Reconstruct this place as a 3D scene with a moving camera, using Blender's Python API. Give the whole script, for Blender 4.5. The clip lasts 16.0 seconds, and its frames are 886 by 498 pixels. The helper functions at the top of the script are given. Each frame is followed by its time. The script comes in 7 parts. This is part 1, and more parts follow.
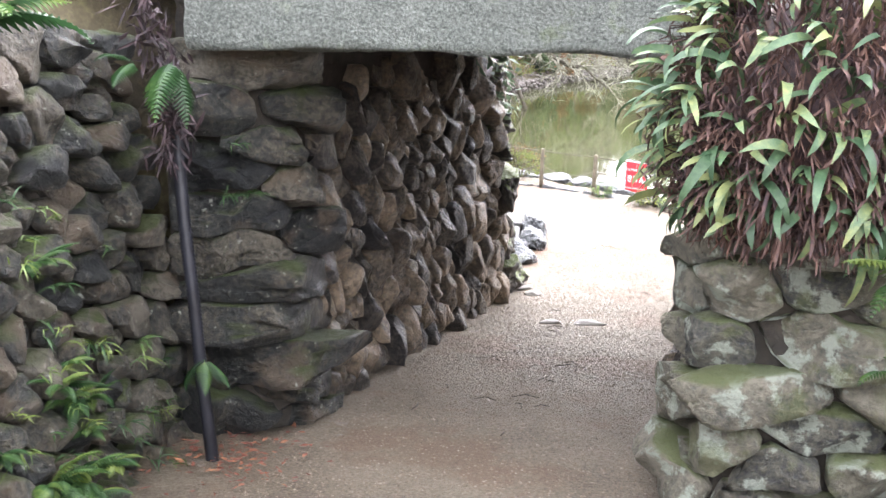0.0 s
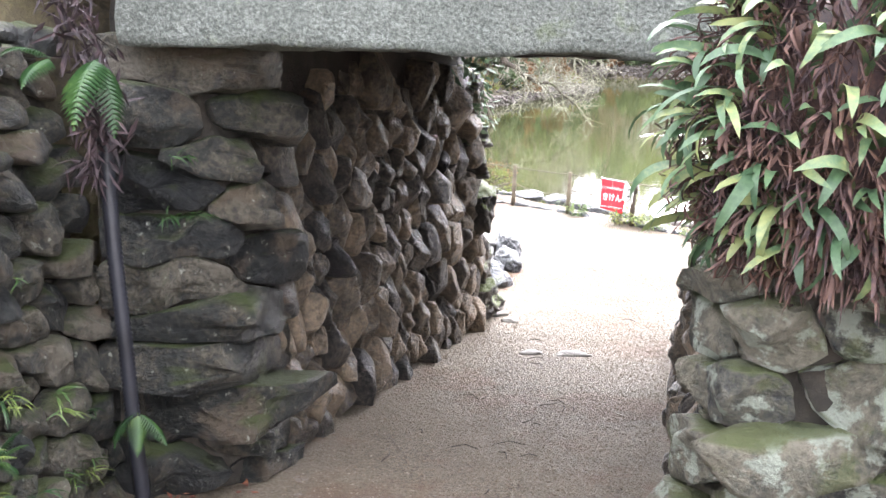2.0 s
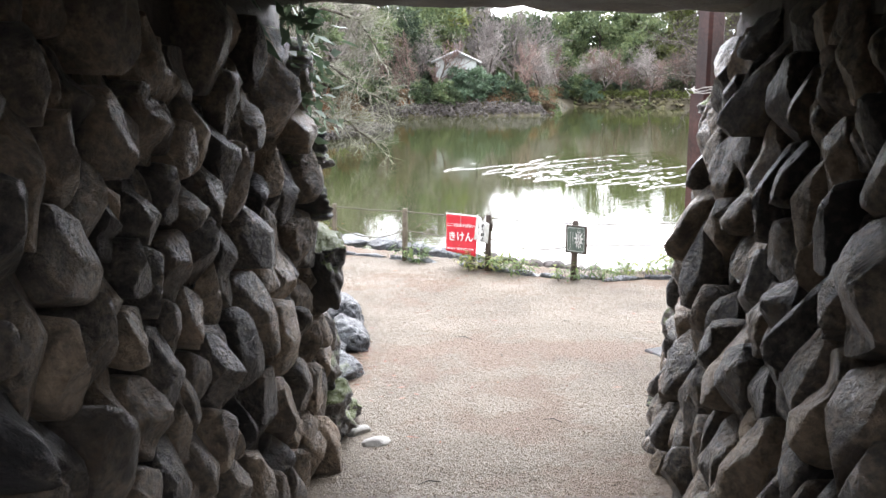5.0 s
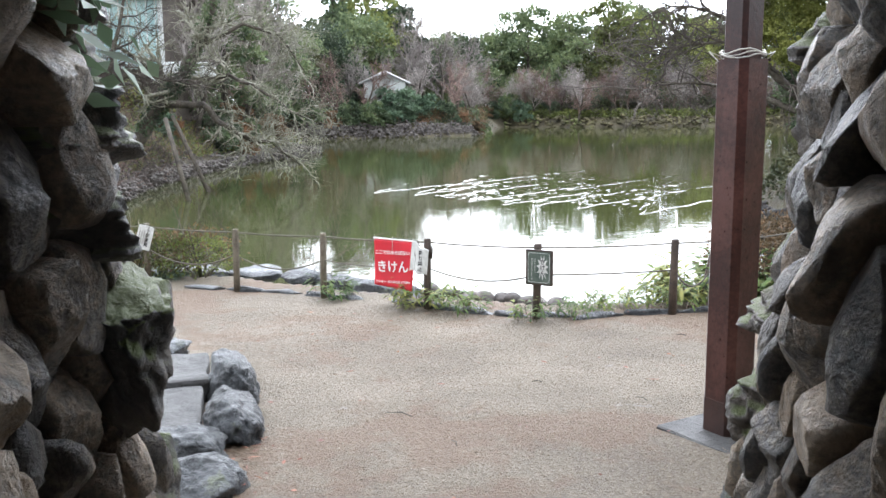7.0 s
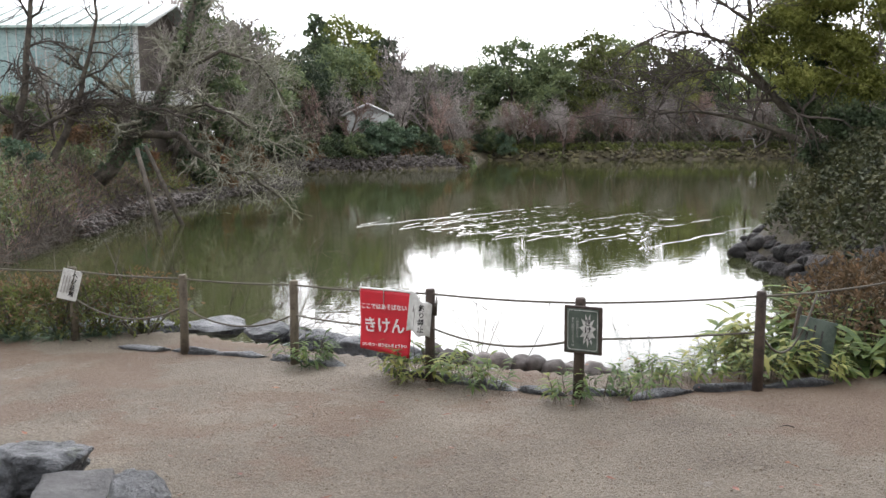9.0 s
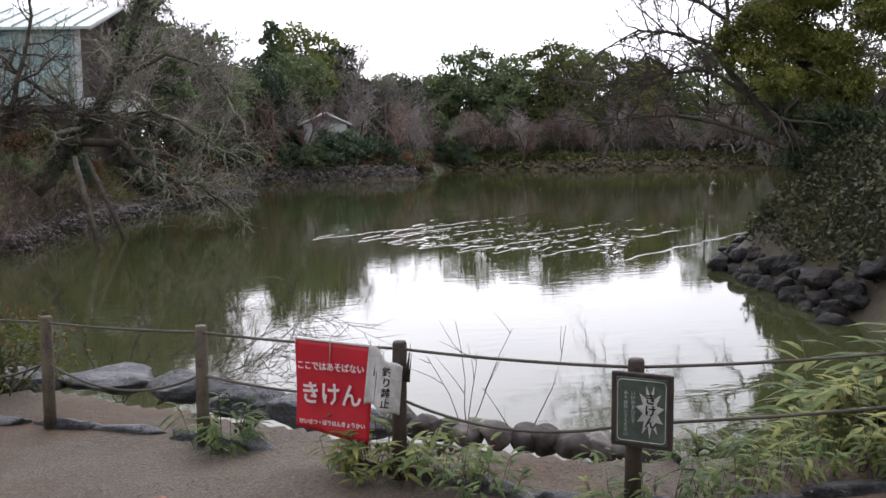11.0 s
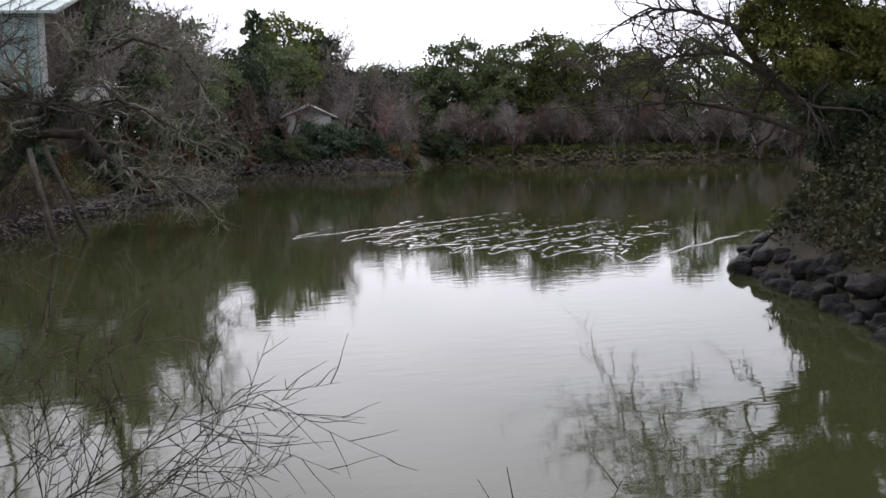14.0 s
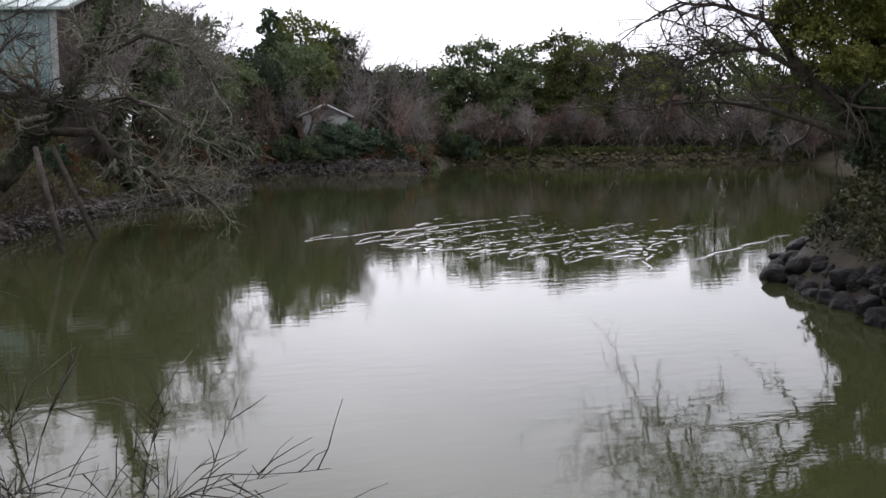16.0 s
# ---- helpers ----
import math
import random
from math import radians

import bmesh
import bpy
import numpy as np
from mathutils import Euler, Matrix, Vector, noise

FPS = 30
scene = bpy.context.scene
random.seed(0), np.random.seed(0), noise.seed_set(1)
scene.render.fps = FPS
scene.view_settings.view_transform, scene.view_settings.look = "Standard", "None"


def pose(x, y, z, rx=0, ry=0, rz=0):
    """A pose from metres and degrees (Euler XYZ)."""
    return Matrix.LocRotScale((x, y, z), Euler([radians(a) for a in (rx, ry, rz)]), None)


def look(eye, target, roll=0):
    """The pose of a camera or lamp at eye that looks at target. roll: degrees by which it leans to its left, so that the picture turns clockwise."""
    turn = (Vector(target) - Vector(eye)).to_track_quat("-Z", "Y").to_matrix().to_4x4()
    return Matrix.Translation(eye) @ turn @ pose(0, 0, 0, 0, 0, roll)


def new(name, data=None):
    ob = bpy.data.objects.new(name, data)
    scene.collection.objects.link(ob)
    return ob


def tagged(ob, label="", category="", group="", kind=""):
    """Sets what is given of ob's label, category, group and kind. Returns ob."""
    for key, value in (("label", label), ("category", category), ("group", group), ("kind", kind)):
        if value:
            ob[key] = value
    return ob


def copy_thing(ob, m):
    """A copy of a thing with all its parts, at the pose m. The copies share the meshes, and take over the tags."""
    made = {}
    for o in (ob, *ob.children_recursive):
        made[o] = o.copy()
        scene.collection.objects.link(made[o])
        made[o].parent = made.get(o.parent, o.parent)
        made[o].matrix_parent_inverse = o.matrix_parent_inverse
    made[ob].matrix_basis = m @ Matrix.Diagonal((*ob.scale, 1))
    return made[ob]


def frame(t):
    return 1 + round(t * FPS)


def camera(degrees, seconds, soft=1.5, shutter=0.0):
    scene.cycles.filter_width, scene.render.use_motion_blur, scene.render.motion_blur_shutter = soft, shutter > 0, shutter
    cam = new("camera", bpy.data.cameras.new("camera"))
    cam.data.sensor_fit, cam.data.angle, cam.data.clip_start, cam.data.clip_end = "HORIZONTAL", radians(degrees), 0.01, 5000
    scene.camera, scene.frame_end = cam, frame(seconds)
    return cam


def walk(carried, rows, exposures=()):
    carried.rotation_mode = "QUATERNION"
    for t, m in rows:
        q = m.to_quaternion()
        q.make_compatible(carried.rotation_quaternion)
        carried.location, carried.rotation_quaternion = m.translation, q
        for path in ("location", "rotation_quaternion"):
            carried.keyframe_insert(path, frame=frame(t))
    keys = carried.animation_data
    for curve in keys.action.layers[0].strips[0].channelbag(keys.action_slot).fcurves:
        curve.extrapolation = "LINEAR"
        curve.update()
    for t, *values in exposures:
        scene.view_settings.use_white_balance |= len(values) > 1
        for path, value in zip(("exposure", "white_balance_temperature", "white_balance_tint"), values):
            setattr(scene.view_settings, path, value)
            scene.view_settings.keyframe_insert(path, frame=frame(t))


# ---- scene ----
cam = camera(52.0, 16.0)
PATH = [
    (0, (0.16, -1.813, 1.843), (0.064, 0.12, 1.341), 0.8),
    (0.5, (0.179, -1.798, 1.839), (0.064, 0.136, 1.342), 0.9),
    (1, (0.183, -1.748, 1.822), (0.093, 0.191, 1.337), 1.2),
    (1.5, (0.123, -1.527, 1.775), (0.066, 0.416, 1.301), 1.4),
    (2, (0.078, -1.2, 1.753), (0.057, 0.744, 1.286), 1.5),
    (2.5, (0.11, -0.757, 1.691), (0.139, 1.19, 1.235), 1.5),
    (3, (0.049, -0.293, 1.593), (0.118, 1.654, 1.144), 1.2),
    (3.5, (0.002, 0.206, 1.531), (0.14, 2.154, 1.098), 1.1),
    (4, (-0.025, 0.754, 1.451), (0.213, 2.697, 1.043), 1.0),
    (4.5, (-0.083, 1.283, 1.352), (0.248, 3.215, 0.959), 0.4),
    (5, (-0.052, 1.849, 1.249), (0.366, 3.77, 0.88), 0.1),
    (7.5, (0.556, 4.478, 0.887), (1.126, 6.37, 0.578), -0.7),
    (8, (0.614, 4.98, 0.842), (1.18, 6.876, 0.55), -1.1),
    (8.5, (0.737, 5.485, 0.8), (1.314, 7.381, 0.533), -0.8),
    (9, (0.874, 5.989, 0.758), (1.478, 7.879, 0.51), -0.4),
    (11.5, (1.603, 8.59, 0.56), (2.296, 10.452, 0.338), -0.6),
    (12, (1.749, 9.085, 0.528), (2.432, 10.951, 0.307), -0.9),
    (12.5, (1.966, 9.596, 0.473), (2.657, 11.459, 0.25), -0.8),
    (13, (2.114, 10.044, 0.459), (2.818, 11.901, 0.223), -0.7),
    (13.5, (2.226, 10.516, 0.496), (2.924, 12.374, 0.246), -0.8),
    (14, (2.353, 10.923, 0.488), (3.069, 12.775, 0.249), -0.6),
    (14.5, (2.449, 11.311, 0.477), (3.156, 13.167, 0.24), -0.5),
    (15, (2.575, 11.664, 0.484), (3.262, 13.528, 0.25), -0.3),
    (15.5, (2.714, 11.967, 0.462), (3.404, 13.831, 0.237), -0.4),
    (16, (2.73, 12.048, 0.46), (3.414, 13.913, 0.223), -0.3),
]

EXPOSURE = [(0.0, 2.3, 6700, 15), (1.5, 2.45, 6700, 15), (2.5, 2.4, 6700, 15), (4.0, 1.95, 6700, 14), (5.0, 1.5, 6600, 12), (7.5, 0.9, 6350, 9), (8.5, 0.45, 6550, 10), (9.0, 0.25, 6800, 12),
            (11.5, -0.6, 6600, 17), (12.5, -0.85, 6600, 17), (16.0, -0.88, 6600, 17)]
walk(cam, [(t, look(eye, target, roll)) for t, eye, target, roll in PATH], EXPOSURE)

# ---- world and sun: an overcast winter day ----
world = bpy.data.worlds.new("overcast")
scene.world = world
world.use_nodes = True
wn, wl = world.node_tree.nodes, world.node_tree.links
wn.clear()
sky = wn.new("ShaderNodeTexSky")
sky.sky_type, sky.sun_disc = "NISHITA", False
sky.sun_elevation, sky.sun_rotation = radians(32), radians(20)
dome = wn.new("ShaderNodeTexCoord")
stretch = wn.new("ShaderNodeMapping")
stretch.inputs["Scale"].default_value = (1.0, 1.0, 2.6)
cloud = wn.new("ShaderNodeTexNoise")
cloud.inputs["Scale"].default_value, cloud.inputs["Detail"].default_value = 2.2, 5.0
tone = wn.new("ShaderNodeValToRGB")
tone.color_ramp.elements[0].position, tone.color_ramp.elements[0].color = 0.32, (6.8, 7.2, 8.1, 1)
tone.color_ramp.elements[1].position, tone.color_ramp.elements[1].color = 0.68, (9.3, 9.7, 10.5, 1)
# the cloud veil is brighter overhead and round the hidden sun
sun_way = Vector((math.sin(radians(20)) * math.cos(radians(32)), math.cos(radians(20)) * math.cos(radians(32)), math.sin(radians(32))))
toward = wn.new("ShaderNodeVectorMath")
toward.operation = "DOT_PRODUCT"
toward.inputs[1].default_value = sun_way
glow = wn.new("ShaderNodeMapRange")
glow.interpolation_type = "SMOOTHSTEP"
for key_, val_ in (("From Min", 0.66), ("From Max", 1.0), ("To Min", 0.0), ("To Max", 3.3)):
    glow.inputs[key_].default_value = val_
axes = wn.new("ShaderNodeSeparateXYZ")
lift = wn.new("ShaderNodeMapRange")
for key_, val_ in (("From Min", 0.0), ("From Max", 1.0), ("To Min", 1.0), ("To Max", 2.0)):
    lift.inputs[key_].default_value = val_
gain = wn.new("ShaderNodeMath")
bright = wn.new("ShaderNodeVectorMath")
bright.operation = "SCALE"
veil = wn.new("ShaderNodeMix")
veil.data_type = "RGBA"
veil.inputs["Factor"].default_value = 0.9
back = wn.new("ShaderNodeBackground")
back.inputs["Strength"].default_value = 0.11
wout = wn.new("ShaderNodeOutputWorld")
wl.new(dome.outputs["Generated"], stretch.inputs["Vector"])
wl.new(stretch.outputs["Vector"], cloud.inputs["Vector"])
wl.new(cloud.outputs["Fac"], tone.inputs["Fac"])
wl.new(sky.outputs["Color"], veil.inputs["A"])
wl.new(dome.outputs["Generated"], toward.inputs[0])
wl.new(toward.outputs["Value"], glow.inputs["Value"])
wl.new(dome.outputs["Generated"], axes.inputs[0])
wl.new(axes.outputs["Z"], lift.inputs["Value"])
wl.new(glow.outputs["Result"], gain.inputs[0])
wl.new(lift.outputs["Result"], gain.inputs[1])
wl.new(tone.outputs["Color"], bright.inputs[0])
wl.new(gain.outputs[0], bright.inputs["Scale"])
wl.new(bright.outputs["Vector"], veil.inputs["B"])
wl.new(veil.outputs["Result"], back.inputs["Color"])
wl.new(back.outputs["Background"], wout.inputs["Surface"])
sun = new("sun", bpy.data.lights.new("sun", "SUN"))
sun.data.energy, sun.data.angle, sun.data.color = 0.55, radians(80), (1.0, 0.99, 0.98)
sun.matrix_world = look(tuple(sun_way * 60), (0, 0, 0))


# ---- materials ----
def surface(name, stops, scale=3.0, fine=22.0, rough=0.8, bump=0.4, depth=0.02, spots=(), vary=0.0, metal=0.0, wash=0.6,
            over=None, moss=None, contrast=1.9, through_light=0.0):
    """A noise-driven surface in world metres: stops are (position, colour); spots are (colour, scale, threshold, strength)
    patches with outlines of their own; vary shifts each object's tone; moss is (colour, amount) on upward faces."""
    m = bpy.data.materials.new(name)
    m.use_nodes = True
    n, k = m.node_tree.nodes, m.node_tree.links
    b = n["Principled BSDF"]
    b.inputs["Metallic"].default_value = metal
    geo = n.new("ShaderNodeNewGeometry")
    info = n.new("ShaderNodeObjectInfo")
    shift = n.new("ShaderNodeVectorMath")
    shift.operation = "MULTIPLY_ADD"
    mul = n.new("ShaderNodeCombineXYZ")
    for axis, amount in zip("XYZ", (3.1, 2.3, 1.7)):
        f = n.new("ShaderNodeMath")
        f.operation = "MULTIPLY"
        f.inputs[1].default_value = amount if vary else 0.0
        k.new(info.outputs["Random"], f.inputs[0])
        k.new(f.outputs[0], mul.inputs[axis])
    shift.inputs[1].default_value = (1, 1, 1)
    k.new(geo.outputs["Position"], shift.inputs[0])
    k.new(mul.outputs[0], shift.inputs[2])

    def tex(sc, det=6.0, ro=0.6, src=None):
        t = n.new("ShaderNodeTexNoise")
        t.inputs["Scale"].default_value, t.inputs["Detail"].default_value, t.inputs["Roughness"].default_value = sc, det, ro
        k.new((src or shift).outputs[0], t.inputs["Vector"])
        return t

    def math_node(op, a, c):
        f = n.new("ShaderNodeMath")
        f.operation = op
        for i, v in ((0, a), (1, c)):
            if isinstance(v, (int, float)):
                f.inputs[i].default_value = v
            else:
                k.new(v, f.inputs[i])
        return f.outputs[0]

    def mix(fac, a, c, blend="MIX"):
        x = n.new("ShaderNodeMix")
        x.data_type, x.blend_type = "RGBA", blend
        for key, v in (("Factor", fac), ("A", a), ("B", c)):
            if isinstance(v, (int, float)):
                x.inputs[key].default_value = v
            elif isinstance(v, tuple):
                x.inputs[key].default_value = (*v, 1)
            else:
                k.new(v, x.inputs[key])
        return x.outputs["Result"]

    big, small = tex(scale), tex(fine, 8.0, 0.7)
    both = math_node("ADD", math_node("MULTIPLY", big.outputs["Fac"], wash), math_node("MULTIPLY", small.outputs["Fac"], 1 - wash))
    both = math_node("ADD", math_node("MULTIPLY", math_node("SUBTRACT", both, 0.5), contrast), 0.5)
    if vary:
        both = math_node("ADD", both, math_node("MULTIPLY", math_node("SUBTRACT", info.outputs["Random"], 0.5), vary))
    ramp = n.new("ShaderNodeValToRGB")
    while len(ramp.color_ramp.elements) < len(stops):
        ramp.color_ramp.elements.new(0.5)
    for e, (p, c) in zip(ramp.color_ramp.elements, stops):
        e.position, e.color = p, (*c, 1)
    k.new(both, ramp.inputs["Fac"])
    colour = ramp.outputs["Color"]
    if over:
        at = n.new("ShaderNodeAttribute")
        at.attribute_name = over[0]
        ramp2 = n.new("ShaderNodeValToRGB")
        while len(ramp2.color_ramp.elements) < len(over[1]):
            ramp2.color_ramp.elements.new(0.5)
        for e, (p, c) in zip(ramp2.color_ramp.elements, over[1]):
            e.position, e.color = p, (*c, 1)
        k.new(tex(0.7, 8.0, 0.7).outputs["Fac"], ramp2.inputs["Fac"])
        edge = n.new("ShaderNodeMapRange")
        edge.inputs["From Min"].default_value, edge.inputs["From Max"].default_value = 0.42, 0.58
        k.new(math_node("ADD", at.outputs["Fac"], math_node("MULTIPLY", math_node("SUBTRACT", tex(5.0).outputs["Fac"], 0.5), 0.6)), edge.inputs["Value"])
        cover = edge.outputs["Result"]
    for c, sc, limit, strength in spots:
        patch = n.new("ShaderNodeMapRange")
        patch.inputs["From Min"].default_value, patch.inputs["From Max"].default_value = limit, limit + 0.06
        patch.inputs["To Max"].default_value = strength
        k.new(tex(sc, 7.0, 0.65).outputs["Fac"], patch.inputs["Value"])
        colour = mix(patch.outputs["Result"], colour, c)
    if over:
        colour = mix(cover, colour, ramp2.outputs["Color"])
    if moss:
        up = n.new("ShaderNodeSeparateXYZ")
        k.new(geo.outputs["Normal"], up.inputs[0])
        fac = math_node("MULTIPLY", math_node("ADD", up.outputs["Z"], 0.35), tex(2.6, 5.0).outputs["Fac"])
        lim = n.new("ShaderNodeMapRange")
        lim.inputs["From Min"].default_value, lim.inputs["From Max"].default_value = 0.62 - moss[1], 0.85 - moss[1]
        lim.inputs["To Max"].default_value = 0.85
        k.new(fac, lim.inputs["Value"])
        colour = mix(lim.outputs["Result"], colour, moss[0])
    k.new(colour, b.inputs["Base Color"])
    r = n.new("ShaderNodeMapRange")
    r.inputs["To Min"].default_value, r.inputs["To Max"].default_value = max(0.05, rough - 0.18), min(1.0, rough + 0.15)
    k.new(small.outputs["Fac"], r.inputs["Value"])
    k.new(r.outputs["Result"], b.inputs["Roughness"])
    if bump:
        hgt = math_node("ADD", math_node("MULTIPLY", tex(fine * 0.35, 8.0, 0.65).outputs["Fac"], 1.6), small.outputs["Fac"])
        bp = n.new("ShaderNodeBump")
        bp.inputs["Strength"].default_value, bp.inputs["Distance"].default_value = bump, depth * 1.8
        k.new(hgt, bp.inputs["Height"])
        k.new(bp.outputs["Normal"], b.inputs["Normal"])
    if through_light:
        b.inputs["Subsurface Weight"].default_value = 0.0
        tr = n.new("ShaderNodeBsdfTranslucent")
        k.new(colour, tr.inputs["Color"])
        ad = n.new("ShaderNodeMixShader")
        ad.inputs["Fac"].default_value = through_light
        k.new(b.outputs[0], ad.inputs[1])
        k.new(tr.outputs[0], ad.inputs[2])
        k.new(ad.outputs[0], n["Material Output"].inputs["Surface"])
    return m


def plain(name, colour, rough=0.6, metal=0.0, dirt=0.25):
    dark = tuple(c * (1 - dirt) for c in colour)
    return surface(name, [(0.35, dark), (0.62, colour)], 5.0, 60.0, rough, 0.15, 0.004, metal=metal)


SOIL = surface("packed_sand", [(0.26, (0.092, 0.067, 0.043)), (0.5, (0.17, 0.137, 0.096)), (0.74, (0.252, 0.212, 0.157))], 0.9, 60.0, 0.78, 1.0, 0.016, wash=0.35, contrast=2.2,
               over=("bank", [(0.35, (0.03, 0.025, 0.016)), (0.5, (0.068, 0.055, 0.03)), (0.65, (0.10, 0.09, 0.045))]),
               spots=[((0.145, 0.082, 0.045), 0.75, 0.51, 0.6), ((0.29, 0.245, 0.19), 85.0, 0.60, 0.7), ((0.06, 0.045, 0.03), 70.0, 0.60, 0.5), ((0.30, 0.285, 0.26), 2.6, 0.66, 0.55), ((0.07, 0.052, 0.035), 1.6, 0.66, 0.4)])
TUNNEL_STONE = surface("tunnel_stone", [(0.2, (0.022, 0.021, 0.022)), (0.42, (0.095, 0.083, 0.07)), (0.6, (0.195, 0.157, 0.117)), (0.84, (0.35, 0.265, 0.187))],
                       4.5, 32.0, 0.42, 1.0, 0.02, wash=0.45, vary=0.5, contrast=2.1, spots=[((0.34, 0.31, 0.26), 16.0, 0.67, 0.6), ((0.024, 0.022, 0.022), 1.6, 0.56, 0.7), ((0.13, 0.085, 0.05), 6.0, 0.58, 0.5)])
DAMP_STONE = surface("damp_mossy_stone", [(0.25, (0.016, 0.018, 0.02)), (0.47, (0.046, 0.048, 0.044)), (0.64, (0.105, 0.094, 0.074)), (0.84, (0.19, 0.17, 0.135))],
                     5.0, 30.0, 0.5, 1.0, 0.035, wash=0.4, vary=0.5, contrast=2.2, moss=((0.055, 0.075, 0.02), 0.17),
                     spots=[((0.17, 0.125, 0.085), 1.5, 0.54, 0.55), ((0.40, 0.42, 0.36), 24.0, 0.62, 0.75), ((0.09, 0.11, 0.035), 2.6, 0.62, 0.5)])
LICHEN_STONE = surface("lichened_stone", [(0.25, (0.05, 0.055, 0.055)), (0.45, (0.14, 0.135, 0.11)), (0.62, (0.23, 0.215, 0.165)), (0.8, (0.33, 0.30, 0.24))],
                       5.0, 30.0, 0.65, 1.0, 0.035, wash=0.45, vary=0.3, moss=((0.12, 0.15, 0.05), 0.16),
                       spots=[((0.45, 0.50, 0.42), 7.0, 0.525, 0.85), ((0.16, 0.19, 0.07), 2.4, 0.55, 0.5)])
SLATE = surface("wet_slate", [(0.28, (0.025, 0.027, 0.029)), (0.5, (0.075, 0.08, 0.086)), (0.78, (0.21, 0.22, 0.232))], 3.0, 26.0, 0.36, 1.0, 0.03,
                vary=0.25, contrast=2.4, spots=[((0.16, 0.19, 0.06), 3.0, 0.62, 0.5)])
GRANITE = surface("weathered_granite", [(0.3, (0.145, 0.165, 0.145)), (0.5, (0.255, 0.28, 0.25)), (0.7, (0.38, 0.405, 0.37))], 3.0, 75.0, 0.85, 1.0, 0.03, wash=0.25, contrast=2.3,
                  spots=[((0.19, 0.25, 0.11), 3.0, 0.57, 0.45), ((0.62, 0.66, 0.62), 18.0, 0.72, 0.9), ((0.42, 0.47, 0.36), 9.0, 0.6, 0.4)])
# roof slabs and bearing courses: the passage's shade is put into this dark colour
SHADED_SLAB = surface("shade_darkened_slab", [(0.3, (0.022, 0.02, 0.018)), (0.55, (0.05, 0.042, 0.036)), (0.78, (0.12, 0.095, 0.075))], 2.2, 30.0, 0.7, 0.7, 0.02)
MORTAR = surface("dark_joint_earth", [(0.3, (0.025, 0.022, 0.018)), (0.7, (0.07, 0.058, 0.045))], 3.0, 30.0, 0.9, 0.5, 0.02)
EARTH = surface("leafy_earth", [(0.3, (0.05, 0.04, 0.025)), (0.5, (0.11, 0.09, 0.05)), (0.7, (0.17, 0.15, 0.07))], 1.0, 18.0, 0.9, 0.6, 0.03)
BANK = surface("bank_ground", [(0.3, (0.05, 0.045, 0.028)), (0.5, (0.12, 0.105, 0.055)), (0.7, (0.19, 0.17, 0.085))], 0.5, 9.0, 0.9, 0.6, 0.04,
               spots=[((0.10, 0.13, 0.035), 0.35, 0.55, 0.7), ((0.17, 0.10, 0.06), 0.8, 0.6, 0.6)])
POST_WOOD = surface("weathered_post_wood", [(0.3, (0.06, 0.048, 0.035)), (0.6, (0.15, 0.125, 0.09))], 9.0, 60.0, 0.8, 0.5, 0.006, vary=0.3)
DARK_WOOD = surface("dark_stained_wood", [(0.3, (0.03, 0.022, 0.018)), (0.65, (0.085, 0.06, 0.045))], 9.0, 60.0, 0.7, 0.5, 0.006)
PILLAR_PAINT = surface("red_brown_paint", [(0.3, (0.022, 0.009, 0.008)), (0.5, (0.045, 0.016, 0.013)), (0.72, (0.09, 0.036, 0.029))], 2.4, 40.0, 0.34, 0.25, 0.004,
                       spots=[((0.28, 0.15, 0.12), 5.0, 0.68, 0.5)])
PLINTH_PAINT = surface("plinth_paint", [(0.3, (0.022, 0.010, 0.008)), (0.7, (0.05, 0.022, 0.016))], 4.0, 40.0, 0.55, 0.25, 0.004)
FLAG = surface("damp_flagstone", [(0.3, (0.034, 0.032, 0.031)), (0.5, (0.058, 0.056, 0.055)), (0.72, (0.098, 0.095, 0.093))], 4.0, 40.0, 0.68, 0.8, 0.012, contrast=2.2)
CONCRETE = surface("worn_concrete", [(0.3, (0.20, 0.19, 0.17)), (0.7, (0.37, 0.35, 0.32))], 3.0, 40.0, 0.75, 0.4, 0.006)
ROPE = plain("grey_rope", (0.12, 0.105, 0.085), 0.85)
WIRE = plain("pale_wire", (0.55, 0.53, 0.48), 0.5)
PIPE = plain("black_corrugated_plastic", (0.022, 0.023, 0.03), 0.38, dirt=0.4)
RED = plain("red_sign_cloth", (0.62, 0.018, 0.035), 0.5, dirt=0.12)
WHITE = plain("white_lettering", (0.82, 0.80, 0.78), 0.6, dirt=0.1)
SIGN_WHITE = surface("faded_white_sign", [(0.3, (0.42, 0.42, 0.39)), (0.6, (0.68, 0.68, 0.65))], 7.0, 50.0, 0.6, 0.2, 0.003)
SIGN_GREEN = surface("faded_green_sign", [(0.3, (0.05, 0.075, 0.06)), (0.65, (0.11, 0.14, 0.115))], 7.0, 50.0, 0.5, 0.2, 0.003)
INK = plain("black_lettering", (0.015, 0.015, 0.015), 0.6)

